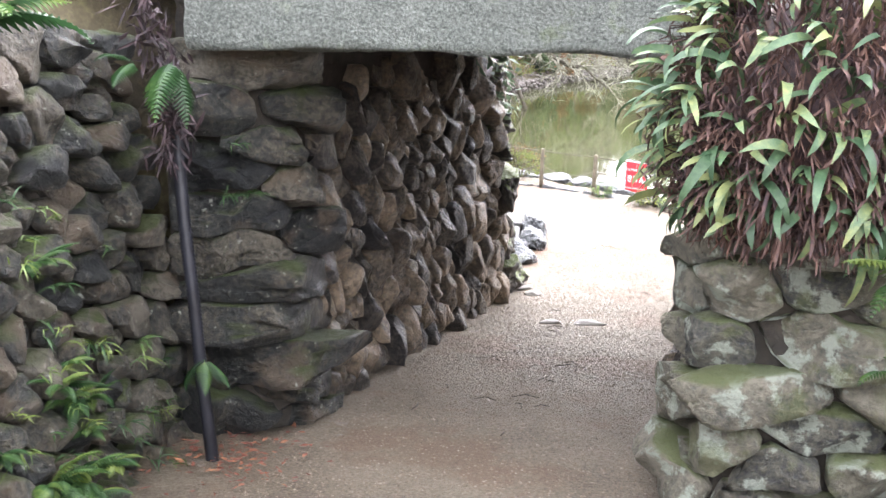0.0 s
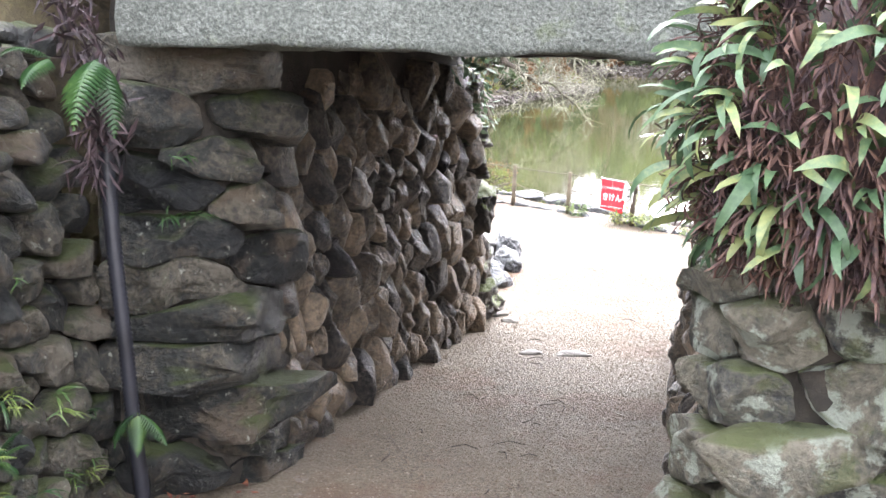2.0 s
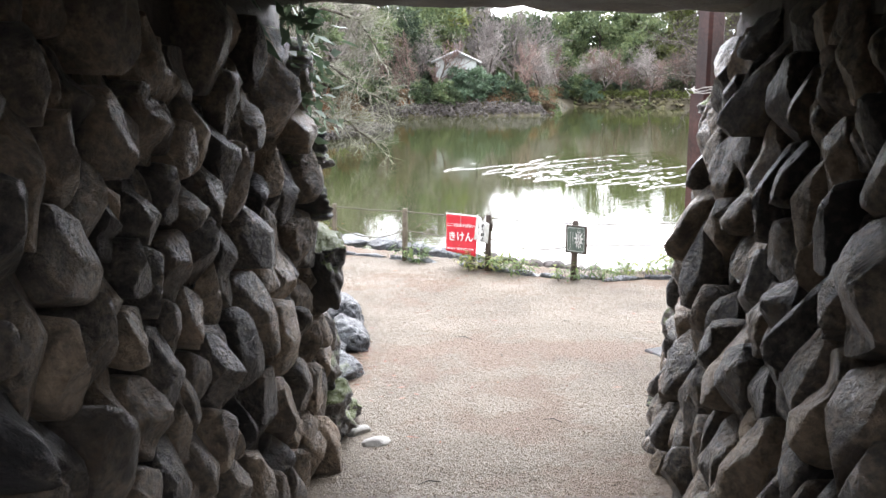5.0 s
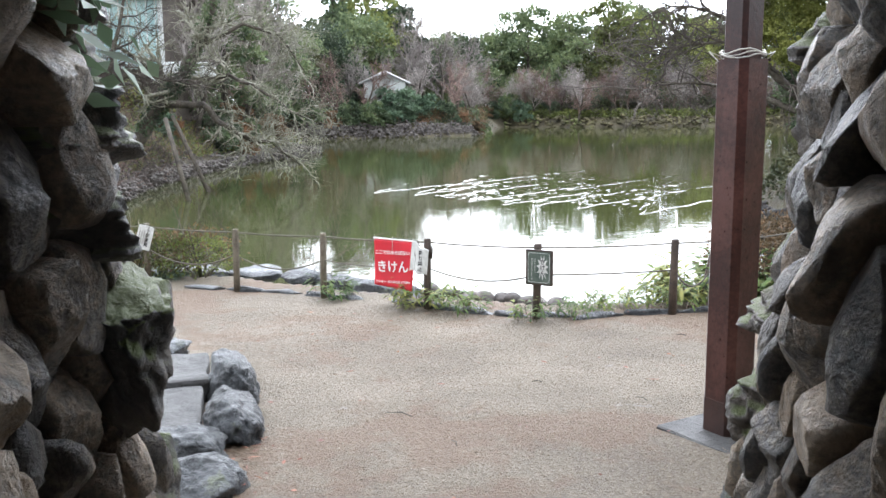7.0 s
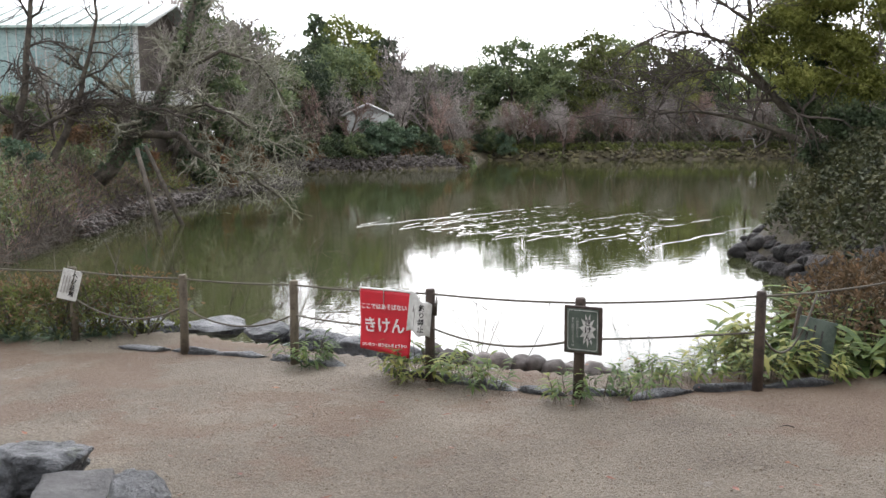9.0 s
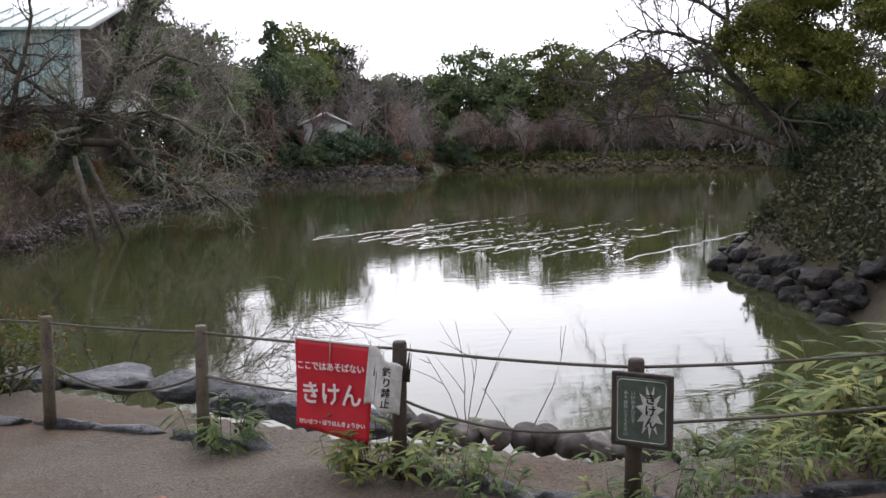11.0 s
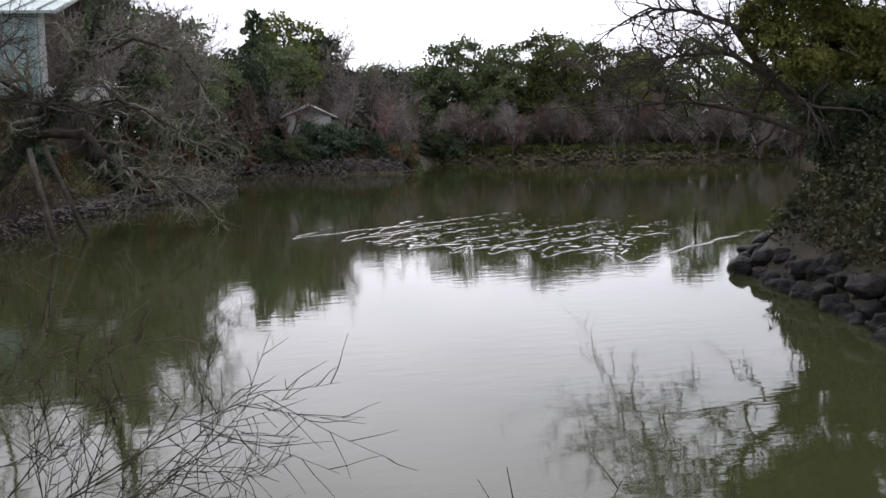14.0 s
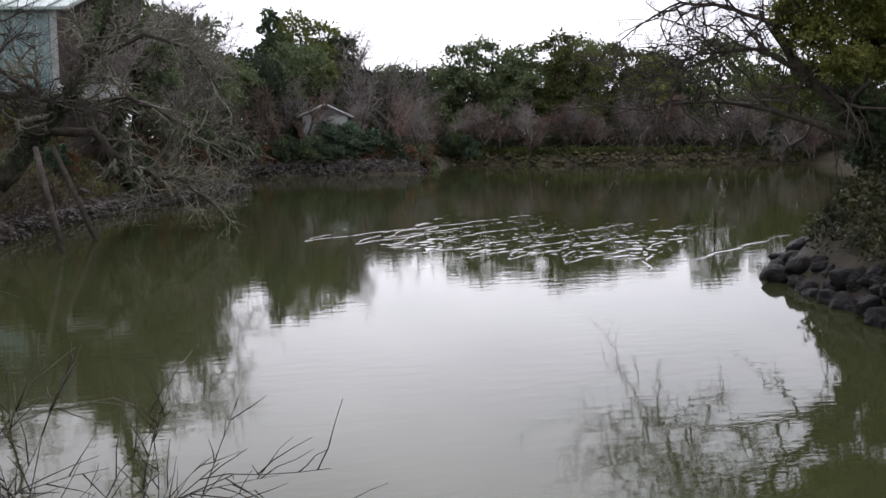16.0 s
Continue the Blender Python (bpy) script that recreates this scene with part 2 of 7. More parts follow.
WATER_Z = -3.34
water_mat = bpy.data.materials.new("pond_water")
water_mat.use_nodes = True
n_, k_ = water_mat.node_tree.nodes, water_mat.node_tree.links
wb = n_["Principled BSDF"]
wb.inputs["Base Color"].default_value = (0.05, 0.056, 0.022, 1)
wb.inputs["Roughness"].default_value = 0.03
wb.inputs["IOR"].default_value = 1.33
wgeo = n_.new("ShaderNodeNewGeometry")
wmap = n_.new("ShaderNodeMapping")
wmap.inputs["Rotation"].default_value = (0, 0, radians(22))
wmap.inputs["Scale"].default_value = (0.9, 2.2, 1.0)
wnoise = n_.new("ShaderNodeTexNoise")
wnoise.inputs["Scale"].default_value, wnoise.inputs["Detail"].default_value = 1.6, 4.0
wbig = n_.new("ShaderNodeTexNoise")
wbig.inputs["Scale"].default_value, wbig.inputs["Detail"].default_value = 0.12, 2.0
wmul = n_.new("ShaderNodeMath")
wmul.operation = "MULTIPLY"
wbump = n_.new("ShaderNodeBump")
wbump.inputs["Strength"].default_value, wbump.inputs["Distance"].default_value = 0.10, 0.05
k_.new(wgeo.outputs["Position"], wmap.inputs["Vector"])
k_.new(wmap.outputs["Vector"], wnoise.inputs["Vector"])
k_.new(wgeo.outputs["Position"], wbig.inputs["Vector"])
k_.new(wnoise.outputs["Fac"], wmul.inputs[0])
k_.new(wbig.outputs["Fac"], wmul.inputs[1])
k_.new(wmul.outputs[0], wbump.inputs["Height"])
k_.new(wbump.outputs["Normal"], wb.inputs["Normal"])


# ---- mesh helpers ----
def solid(name, verts, faces, material, parent=None, label="", smooth=True, centre=True):
    """One mesh object from world-space vertices, its origin at their middle."""
    v = np.asarray(verts, dtype=float)
    c = v.mean(axis=0) if centre else np.zeros(3)
    me = bpy.data.meshes.new(name)
    me.from_pydata((v - c).tolist(), [], faces)
    if smooth:
        me.polygons.foreach_set("use_smooth", [True] * len(me.polygons))
    me.materials.append(material)
    ob = new(name, me)
    ob.location = c
    if parent is not None:
        ob.parent = parent
        ob.matrix_parent_inverse = parent.matrix_basis.inverted()
    if label:
        ob["label"] = label
    return ob


def part(name, bm, material, parent, label="", smooth=False):
    """Links a bmesh, in its parent's space, as one mesh object under parent."""
    me = bpy.data.meshes.new(name)
    bm.normal_update()
    bm.to_mesh(me)
    bm.free()
    if smooth:
        me.polygons.foreach_set("use_smooth", [True] * len(me.polygons))
    me.materials.append(material)
    ob = new(name, me)
    ob.parent = parent
    if label:
        ob["label"] = label
    return ob


def empty(name, m):
    ob = new(name)
    ob.empty_display_size = 0.1
    ob.matrix_world = m
    return ob


def box_bm(x0, x1, y0, y1, z0, z1, bevel=0.0, cuts=1):
    bm = bmesh.new()
    bmesh.ops.create_cube(bm, size=1)
    for v in bm.verts:
        v.co = Vector(((x0 + x1) / 2 + v.co.x * (x1 - x0), (y0 + y1) / 2 + v.co.y * (y1 - y0), (z0 + z1) / 2 + v.co.z * (z1 - z0)))
    if bevel:
        bmesh.ops.bevel(bm, geom=bm.edges[:], offset=bevel, segments=cuts, affect="EDGES", profile=0.6)
    return bm


def tube(points, radii, sides=6):
    """Vertices and faces of a tapering tube through points."""
    pts = [Vector(p) for p in points]
    verts, faces = [], []
    side = Vector((0.31, 0.17, 0.93))
    for i, p in enumerate(pts):
        d = (pts[min(i + 1, len(pts) - 1)] - pts[max(i - 1, 0)]).normalized()
        a = d.cross(side)
        if a.length < 0.05:
            a = d.cross(Vector((1, 0, 0)))
        a.normalize()
        b = d.cross(a)
        r = radii[i] if hasattr(radii, "__len__") else radii
        for j in range(sides):
            t = 2 * math.pi * j / sides
            verts.append(tuple(p + a * (r * math.cos(t)) + b * (r * math.sin(t))))
    for i in range(len(pts) - 1):
        for j in range(sides):
            q = (j + 1) % sides
            faces.append((i * sides + j, i * sides + q, (i + 1) * sides + q, (i + 1) * sides + j))
    faces.append(tuple(range(sides))[::-1])
    faces.append(tuple(range((len(pts) - 1) * sides, len(pts) * sides)))
    return verts, faces


def join(*pieces):
    verts, faces = [], []
    for v, f in pieces:
        o = len(verts)
        verts += list(v)
        faces += [tuple(i + o for i in q) for q in f]
    return verts, faces


def smoothstep(a, b, t):
    t = np.clip((t - a) / (b - a), 0, 1)
    return t * t * (3 - 2 * t)


# ---- ground, in one sheet ----
FLOOR_Y = (-6, -1.8, 2.7, 5.6, 7, 9, 11, 13.5, 20)
FLOOR_Z = (0.7, 0.2, -0.35, -0.72, -0.84, -0.91, -0.97, -1.08, -1.12)
SHORE = ((-9, 24), (-6, 19.2), (-2, 17.0), (1.0, 16.5), (1.9, 16.1), (2.7, 15.4), (3.9, 14.0), (4.7, 13.3), (6, 12.9), (8.5, 13.4), (12.5, 16.5), (16.3, 22.2),
         (17.6, 26.2), (18.3, 27.9), (19.8, 32.2), (24, 35.5), (40, 47), (70, 75), (100, 108), (104, 125), (90.7, 132), (70.7, 136.5), (53.7, 146.8), (45, 131),
         (37.5, 113.5), (30.5, 113), (21, 111.5), (14.5, 112.5), (11.5, 106), (10, 97), (10.3, 88), (12.3, 83), (8.6, 75.5), (4.5, 69.3), (1.5, 61.8), (-0.6, 55), (-1.8, 50), (-3.0, 43), (-4.0, 38), (-7, 30))


def floor_z(x, y):
    return float(np.interp(y, FLOOR_Y, FLOOR_Z))


def shore_distance(px, py):
    """Signed distance to the shore line, below zero in the water."""
    poly = np.array(SHORE)
    d = np.full(px.shape, 1e9)
    inside = np.zeros(px.shape, bool)
    for (ax, ay), (bx, by) in zip(poly, np.roll(poly, -1, axis=0)):
        ex, ey = bx - ax, by - ay
        t = np.clip(((px - ax) * ex + (py - ay) * ey) / (ex * ex + ey * ey), 0, 1)
        d = np.minimum(d, np.hypot(px - ax - t * ex, py - ay - t * ey))
        inside ^= ((ay > py) != (by > py)) & (px < (bx - ax) * (py - ay) / (by - ay + 1e-12) + ax)
    return np.where(inside, -d, d)


def ground_height(px, py):
    d = shore_distance(px, py)
    flat = np.interp(py, FLOOR_Y, FLOOR_Z)
    near_bank = np.interp(d, (-6, -0.3, 0, 0.9, 1.5, 2.2), (-5.0, -3.7, -3.36, -1.45, -1.16, -1.08))
    near_side = np.where(d > 1.5, flat, near_bank)
    far_bank = np.interp(d, (-6, -0.5, 0, 0.7, 1.6, 8, 25, 60), (-5.0, -3.9, -3.4, -2.5, -1.9, -0.9, 0.2, 1.0))
    head = np.exp(-(((px - 25) / 8) ** 2 + ((py - 29) / 8) ** 2)) * np.interp(d, (0.6, 3, 6), (0, 1.9, 2.2))
    near = 1 - smoothstep(17, 24, py + 0.45 * np.abs(px - 3))
    near = np.maximum(near, 1 - smoothstep(4, 8, np.hypot(px - 3, py - 12)))
    rise = np.interp(d, (0.8, 2.0, 4.5, 9, 14, 40), (0, 0.7, 1.7, 2.0, 2.0, 1.6)) * smoothstep(34, 42, py) * (1 - smoothstep(70, 82, py)) * (1 - smoothstep(4, 12, px))
    return near * near_side + (1 - near) * (far_bank + head + rise)


def steps(parts):
    out = []
    for a, b, s in parts:
        out += list(np.arange(a, b, s))
    return np.array(out + [parts[-1][1]])


gx = steps([(-900, -150, 125), (-150, -30, 8), (-30, -8, 1.2), (-8, -2.5, 0.3), (-2.5, 6.5, 0.1), (6.5, 12, 0.3), (12, 40, 0.8), (40, 120, 2), (120, 300, 15), (300, 1100, 160)])
gy = steps([(-700, -60, 120), (-60, -8, 4), (-8, -1, 0.3), (-1, 17.5, 0.1), (17.5, 24, 0.3), (24, 60, 1), (60, 155, 2), (155, 320, 15), (320, 1200, 160)])
GX, GY = np.meshgrid(gx, gy)
GZ = ground_height(GX, GY)
rough_ground = np.array([[0.5 * noise.fractal((x * 1.3, y * 1.3, 0), 1.0, 2.0, 4) for x in gx] for y in gy])
GZ = GZ + rough_ground * np.where((GX > -3) & (GX < 6.5) & (GY < 14) & (GY > -8), 0.025, 0.06)
nx = len(gx)
gfaces = [(j * nx + i, j * nx + i + 1, (j + 1) * nx + i + 1, (j + 1) * nx + i) for j in range(len(gy) - 1) for i in range(nx - 1)]
ground = solid("ground", np.stack([GX.ravel(), GY.ravel(), GZ.ravel()], 1), gfaces, SOIL, centre=False)
bank = ground.data.attributes.new("bank", "FLOAT", "POINT")
wild = np.maximum(1 - smoothstep(1.1, 1.7, shore_distance(GX, GY)), np.maximum(smoothstep(15.3, 16.0, GY), smoothstep(8, 9, GX)))
bank.data.foreach_set("value", wild.ravel().astype(np.float32))
tagged(ground, "pale brown packed sand path running down to pond banks", "ground", kind="structure")

water = solid("water", [(-1000, -200, WATER_Z), (1200, -200, WATER_Z), (1200, 1300, WATER_Z), (-1000, 1300, WATER_Z)], [(0, 1, 2, 3)], water_mat, centre=False)
tagged(water, "still olive green pond water mirroring the overcast sky", "water", kind="structure")


# ---- stone walls: every stone a piece of its own ----
class Run:
    """A wall's face along a line on the plan; at(s, z, d) is the place s metres along, at height z, d metres out from the face."""

    def __init__(self, line, lean=0.0, flip=False):
        pts = [np.array(p, float) for p in line]
        for _ in range(2):
            cut = [pts[0]]
            for a, b in zip(pts, pts[1:]):
                cut += [a * 0.75 + b * 0.25, a * 0.25 + b * 0.75]
            pts = cut + [pts[-1]]
        self.p = np.array(pts)
        seg = np.linalg.norm(np.diff(self.p, axis=0), axis=1)
        self.s = np.concatenate([[0], np.cumsum(seg)])
        tan = np.gradient(self.p, self.s, axis=0)
        tan /= np.linalg.norm(tan, axis=1)[:, None]
        self.nrm = np.stack([tan[:, 1], -tan[:, 0]], 1) * (-1 if flip else 1)
        self.lean, self.length = lean, self.s[-1]

    def at(self, s, z, d=0.0):
        x, y = np.interp(s, self.s, self.p[:, 0]), np.interp(s, self.s, self.p[:, 1])
        a, b = np.interp(s, self.s, self.nrm[:, 0]), np.interp(s, self.s, self.nrm[:, 1])
        out = d - self.lean * (z + 0.5)
        return np.array((x + a * out, y + b * out, z))


def clip_poly(poly, mid, way):
    out = []
    for i, p in enumerate(poly):
        q = poly[(i + 1) % len(poly)]
        a, b = np.dot(p - mid, way), np.dot(q - mid, way)
        if a <= 0:
            out.append(p)
        if (a < 0 < b) or (b < 0 < a):
            out.append(p + (q - p) * (a / (a - b)))
    return out


def cells(width, height, count, aspect, rng, rounds=2):
    """Irregular cells that fill a wall's face; aspect above 1 makes them tall."""
    h = height / aspect
    pts = rng.random((count, 2)) * (width, h)
    for turn in range(rounds + 1):
        polys = []
        for i, p in enumerate(pts):
            poly = [np.array(c, float) for c in ((0, 0), (width, 0), (width, h), (0, h))]
            dist = np.linalg.norm(pts - p, axis=1)
            for j in np.argsort(dist)[1:15]:
                poly = clip_poly(poly, (p + pts[j]) / 2, pts[j] - p)
                if len(poly) < 3:
                    break
            polys.append(poly)
        if turn < rounds:
            pts = np.array([np.mean(q, axis=0) if len(q) > 2 else p for q, p in zip(polys, pts)])
    return [np.array(q) * (1, aspect) for q in polys if len(q) > 2]


RINGS = ((0.98, -0.9), (1.0, -0.05), (0.97, 0.42), (0.86, 0.74), (0.64, 0.93), (0.34, 1.0))


def stone_from_cell(run, cell, base, rng, material, parent, name="stone", bulge=0.42, gap=0.008, rag=0.03, proud=0.05, facet=0.75):
    c = cell.mean(axis=0)
    pts = [p for p in cell]
    mid = []
    for a, b in zip(pts, pts[1:] + pts[:1]):
        mid += [a, (a + b) / 2] if np.linalg.norm(b - a) > 0.08 else [a]
    for _ in range(2):
        cut = []
        for a, b in zip(mid, mid[1:] + mid[:1]):
            cut += [a * 0.75 + b * 0.25, a * 0.25 + b * 0.75]
        mid = cut
    poly = np.array(mid)
    if len(poly) > 26:
        poly = poly[np.linspace(0, len(poly), 26, endpoint=False).astype(int)]
    size = math.sqrt(max(1e-4, np.prod(np.ptp(poly, axis=0))))
    if size < 0.03:
        return None
    k = max(0.7, 1 - gap * 2 / size)
    poly = c + (poly - c) * k
    high = size * bulge * rng.uniform(0.65, 1.15)
    out = rng.uniform(-0.3, 1.0) * proud
    tip = rng.normal(0, 0.16, 2)
    planes = [(rng.normal(0, facet, 2), rng.uniform(0.66, 1.0)) for _ in range(4)]
    seed = rng.random(3) * 90
    verts = []
    for scale, lift in RINGS:
        for p in poly:
            q = (p - c) * scale
            rise = lift * high
            if lift > 0:
                rise = min([rise] + [c_ * high + np.dot(a_, q) for a_, c_ in planes])
                rise = max(rise, 0.12 * lift * high) + np.dot(tip, q)
            d = out + rise
            w = run.at(c[0] + q[0], base(c[0] + q[0]) + c[1] + q[1], d)
            v = Vector((w * 5.5 + seed).tolist())
            shake = noise.noise_vector(v) * (rag * (0.35 + size * 2.2)) + noise.noise_vector(v * 3.1) * (rag * 0.3)
            verts.append((w[0] + shake.x, w[1] + shake.y, w[2] + shake.z))
    w = run.at(c[0], base(c[0]) + c[1], out + high * min(1.0, min(c_ for a_, c_ in planes) + 0.02))
    verts.append(tuple(w))
    m = len(poly)
    faces = [(r * m + i, r * m + (i + 1) % m, (r + 1) * m + (i + 1) % m, (r + 1) * m + i) for r in range(len(RINGS) - 1) for i in range(m)]
    faces += [((len(RINGS) - 1) * m + i, (len(RINGS) - 1) * m + (i + 1) % m, len(verts) - 1) for i in range(m)]
    return solid(name, verts, faces, material, parent)


def stone_wall(name, run, top, count, aspect, material, label, seed, bulge=0.42, proud=0.05, thick=0.5, base=None, rag=0.03, s0=0.0, s1=None, facet=0.75, gap=0.008):
    """A wall with a dark core and count stones set into its face."""
    rng = np.random.default_rng(seed)
    s1 = s1 or run.length
    base = base or (lambda s: floor_z(*run.at(s, 0)[:2]) - 0.06)
    ss = np.linspace(s0, s1, 30)
    verts = []
    for s in ss:
        b = base(s) - 0.2
        verts += [tuple(run.at(s, b, -0.05)), tuple(run.at(s, top(s), -0.05)), tuple(run.at(s, top(s), -thick)), tuple(run.at(s, b, -thick))]
    faces = [(4 * i + j, 4 * i + 4 + j, 4 * i + 4 + (j + 1) % 4, 4 * i + (j + 1) % 4) for i in range(len(ss) - 1) for j in range(4)]
    faces += [(0, 1, 2, 3), tuple(4 * (len(ss) - 1) + j for j in (3, 2, 1, 0))]
    wall = solid(name, verts, faces, MORTAR, smooth=False, centre=False)
    tagged(wall, label, "wall", kind="structure")
    high = max(top(s) - base(s) for s in ss)
    for cell in cells(s1 - s0, high, count, aspect, rng):
        cell = cell + (s0, 0)
        c = cell.mean(axis=0)
        if base(c[0]) + c[1] > top(c[0]) + 0.05:
            continue
        stone_from_cell(run, cell, base, rng, material, wall, bulge=bulge, proud=proud, rag=rag, facet=facet, gap=gap)
    return wall


LEFT_TUNNEL = Run([(-0.93, 2.58), (-0.80, 2.72), (-0.73, 3.3), (-0.52, 4.15), (-0.23, 5.1), (0.10, 6.1), (0.30, 6.65), (0.22, 6.95), (-0.2, 7.1), (-0.7, 7.1)], 0.05)
LEFT_FACE = Run([(-1.45, 2.52), (-1.2, 2.52), (-0.92, 2.57), (-0.79, 2.74), (-0.73, 3.12)], 0.03)
LEFT_APPROACH = Run([(-1.45, -6.0), (-1.45, -2), (-1.44, 1.6), (-1.42, 2.3), (-1.36, 2.6)], 0.14)
RIGHT_PIER = Run([(1.06, 2.2), (1.02, 2.0), (1.02, 1.74), (1.25, 1.64), (2.2, 1.5), (4.5, 1.2)], 0.03)
RIGHT_TUNNEL = Run([(1.04, 2.1), (1.14, 2.6), (1.55, 4.1), (1.82, 5.0), (2.02, 5.8), (2.26, 6.4), (2.45, 6.62), (2.8, 6.7), (3.3, 6.75)], 0.13, flip=True)

# ---- the slabs that roof the passage, and the earth over it ----
def rough_slab(name, x0, x1, y0, y1, z0, z1, material, label, seed, skew=0.0, rag=0.02, n=(40, 10, 10), parent=None):
    """A split stone slab: a box with broken edges and an uneven skin."""
    bm = box_bm(x0, x1, y0, y1, z0, z1, 0.03, 2)
    bmesh.ops.subdivide_edges(bm, edges=[e for e in bm.edges if abs((e.verts[0].co - e.verts[1].co).x) > 0.3], cuts=n[0], use_grid_fill=True)
    bmesh.ops.subdivide_edges(bm, edges=[e for e in bm.edges if abs((e.verts[0].co - e.verts[1].co).y) > 0.2], cuts=n[1], use_grid_fill=True)
    bmesh.ops.subdivide_edges(bm, edges=[e for e in bm.edges if abs((e.verts[0].co - e.verts[1].co).z) > 0.15], cuts=n[2], use_grid_fill=True)
    for v in bm.verts:
        q = v.co * 3.0 + Vector((seed, 0, 0))
        v.co += noise.noise_vector(q) * rag + noise.noise_vector(q * 4.3) * rag * 0.5
        v.co.y += skew * (v.co.x - (x0 + x1) / 2)
    me = bpy.data.meshes.new(name)
    bm.to_mesh(me)
    bm.free()
    me.polygons.foreach_set("use_smooth", [True] * len(me.polygons))
    me.materials.append(material)
    ob = new(name, me)
    return tagged(ob, label, "slab", kind="structure")


rough_slab("lintel", -1.25, 2.6, 2.38, 2.98, 1.67, 2.14, GRANITE, "large grey green granite lintel over the passage mouth", 3.0, 0.0, 0.022, (60, 8, 10))
rough_slab("ceiling", -1.5, 3.2, 3.0, 3.95, 1.66, 2.05, SHADED_SLAB, "dark rough stone slab roofing the passage", 9.0, 0.0, 0.03)
rough_slab("ceiling", -1.4, 3.4, 3.97, 5.1, 1.64, 2.05, SHADED_SLAB, "dark rough stone slab roofing the passage", 15.0, -0.04, 0.03)
rough_slab("ceiling", -1.0, 3.6, 5.13, 6.42, 1.60, 2.02, SHADED_SLAB, "dark layered stone slab roofing the passage", 21.0, -0.02, 0.035)


def bearing(name, run, s0, s1, z0, z1, d0, d1, seed):
    """A stone bearing course that carries the slabs along a wall's top."""
    verts, ss = [], np.linspace(s0, s1, 40)
    prof = [(d0, z0), (d1, z0), (d1 + 0.01, (z0 + z1) / 2), (d1, z1), (d0, z1)]
    for s in ss:
        for d, z in prof:
            w = run.at(s, z, d + 0.12 * (z + 0.5) * run.lean)
            k = noise.noise_vector(Vector((w * 3 + seed).tolist())) * 0.03
            verts.append((w[0] + k.x, w[1] + k.y, w[2]))
    m = len(prof)
    faces = [(i * m + j, i * m + m + j, i * m + m + (j + 1) % m, i * m + (j + 1) % m) for i in range(len(ss) - 1) for j in range(m)]
    faces += [tuple(range(m)), tuple(range((len(ss) - 1) * m, len(ss) * m))[::-1]]
    return tagged(solid(name, verts, faces, SHADED_SLAB, centre=False, smooth=False), "dark stone bearing course under the roof slabs", "beam", kind="structure")


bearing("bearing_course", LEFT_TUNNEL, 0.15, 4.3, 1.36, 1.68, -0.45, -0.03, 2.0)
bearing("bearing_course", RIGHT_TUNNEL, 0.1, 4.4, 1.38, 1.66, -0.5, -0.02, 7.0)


def mound(name, outline, z0, z1, label, material=None, slope=0.3):
    """Earth behind the walls: an uneven block with a rounded top."""
    bm = bmesh.new()
    low = [bm.verts.new((x, y, z0)) for x, y in outline]
    cx, cy = np.mean(outline, axis=0)
    rings = [low]
    for k, z in ((1.0, z1 - 0.1), (0.97, z1), (0.75, z1 + slope), (0.45, z1 + slope * 1.5)):
        rings.append([bm.verts.new((cx + (x - cx) * k, cy + (y - cy) * k, z + 0.1 * noise.noise(Vector((x, y, z))))) for x, y in outline])
    m = len(outline)
    for a, b in zip(rings, rings[1:]):
        for i in range(m):
            bm.faces.new((a[i], a[(i + 1) % m], b[(i + 1) % m], b[i]))
    bm.faces.new(rings[-1])
    me = bpy.data.meshes.new(name)
    bmesh.ops.recalc_face_normals(bm, faces=bm.faces[:])
    bm.to_mesh(me)
    bm.free()
    me.materials.append(material or EARTH)
    return tagged(new(name, me), label, "mound", kind="structure")


mound("mound_left", [(-9, -6.5), (-2.25, -6.5), (-2.25, 2.2), (-1.75, 2.9), (-1.35, 3.3), (-1.15, 4.2), (-0.85, 5.2), (-0.55, 6.2), (-0.6, 6.8), (-1.6, 6.9), (-9, 7.2)], -1.1, 1.75, "earth mound behind the stone wall")
mound("mound_right", [(9, -6.5), (5.2, -6.5), (5.0, 1.7), (2.2, 2.05), (1.55, 2.4), (1.75, 3.0), (2.2, 4.3), (2.5, 5.2), (2.75, 6.3), (4.4, 6.6), (9, 6.9)], -1.1, 1.6, "earth mound behind the stone pier")
mound("mound_top", [(-3, 2.75), (0, 2.72), (4, 2.7), (4, 6.2), (0, 6.25), (-3, 6.2)], 2.03, 2.2, "earth covering the stone passage", slope=0.25)

stone_wall("wall_left_tunnel", LEFT_TUNNEL, lambda s: 1.42, 262, 1.8, TUNNEL_STONE, "passage wall of upright rounded brown and grey field stones", 11, bulge=0.52, proud=0.06, rag=0.018, facet=0.5, gap=0.010, s0=0.5)
stone_wall("wall_right_tunnel", RIGHT_TUNNEL, lambda s: 1.42, 280, 1.9, TUNNEL_STONE, "passage wall of tilted rounded brown field stones", 12, bulge=0.5, proud=0.06, rag=0.018, facet=0.5, gap=0.010)
stone_wall("wall_left_approach", LEFT_APPROACH, lambda s: 1.80 + 0.10 * math.sin(s * 2.1), 290, 0.75, DAMP_STONE, "damp mossy retaining wall of rounded dark stones", 13, bulge=0.44, proud=0.07, s0=4.3, gap=0.011)
stone_wall("wall_left_face", LEFT_FACE, lambda s: 1.63, 15, 0.33, DAMP_STONE, "courses of long dark mossy stone blocks beside the passage", 14, bulge=0.34, proud=0.05, rag=0.035)
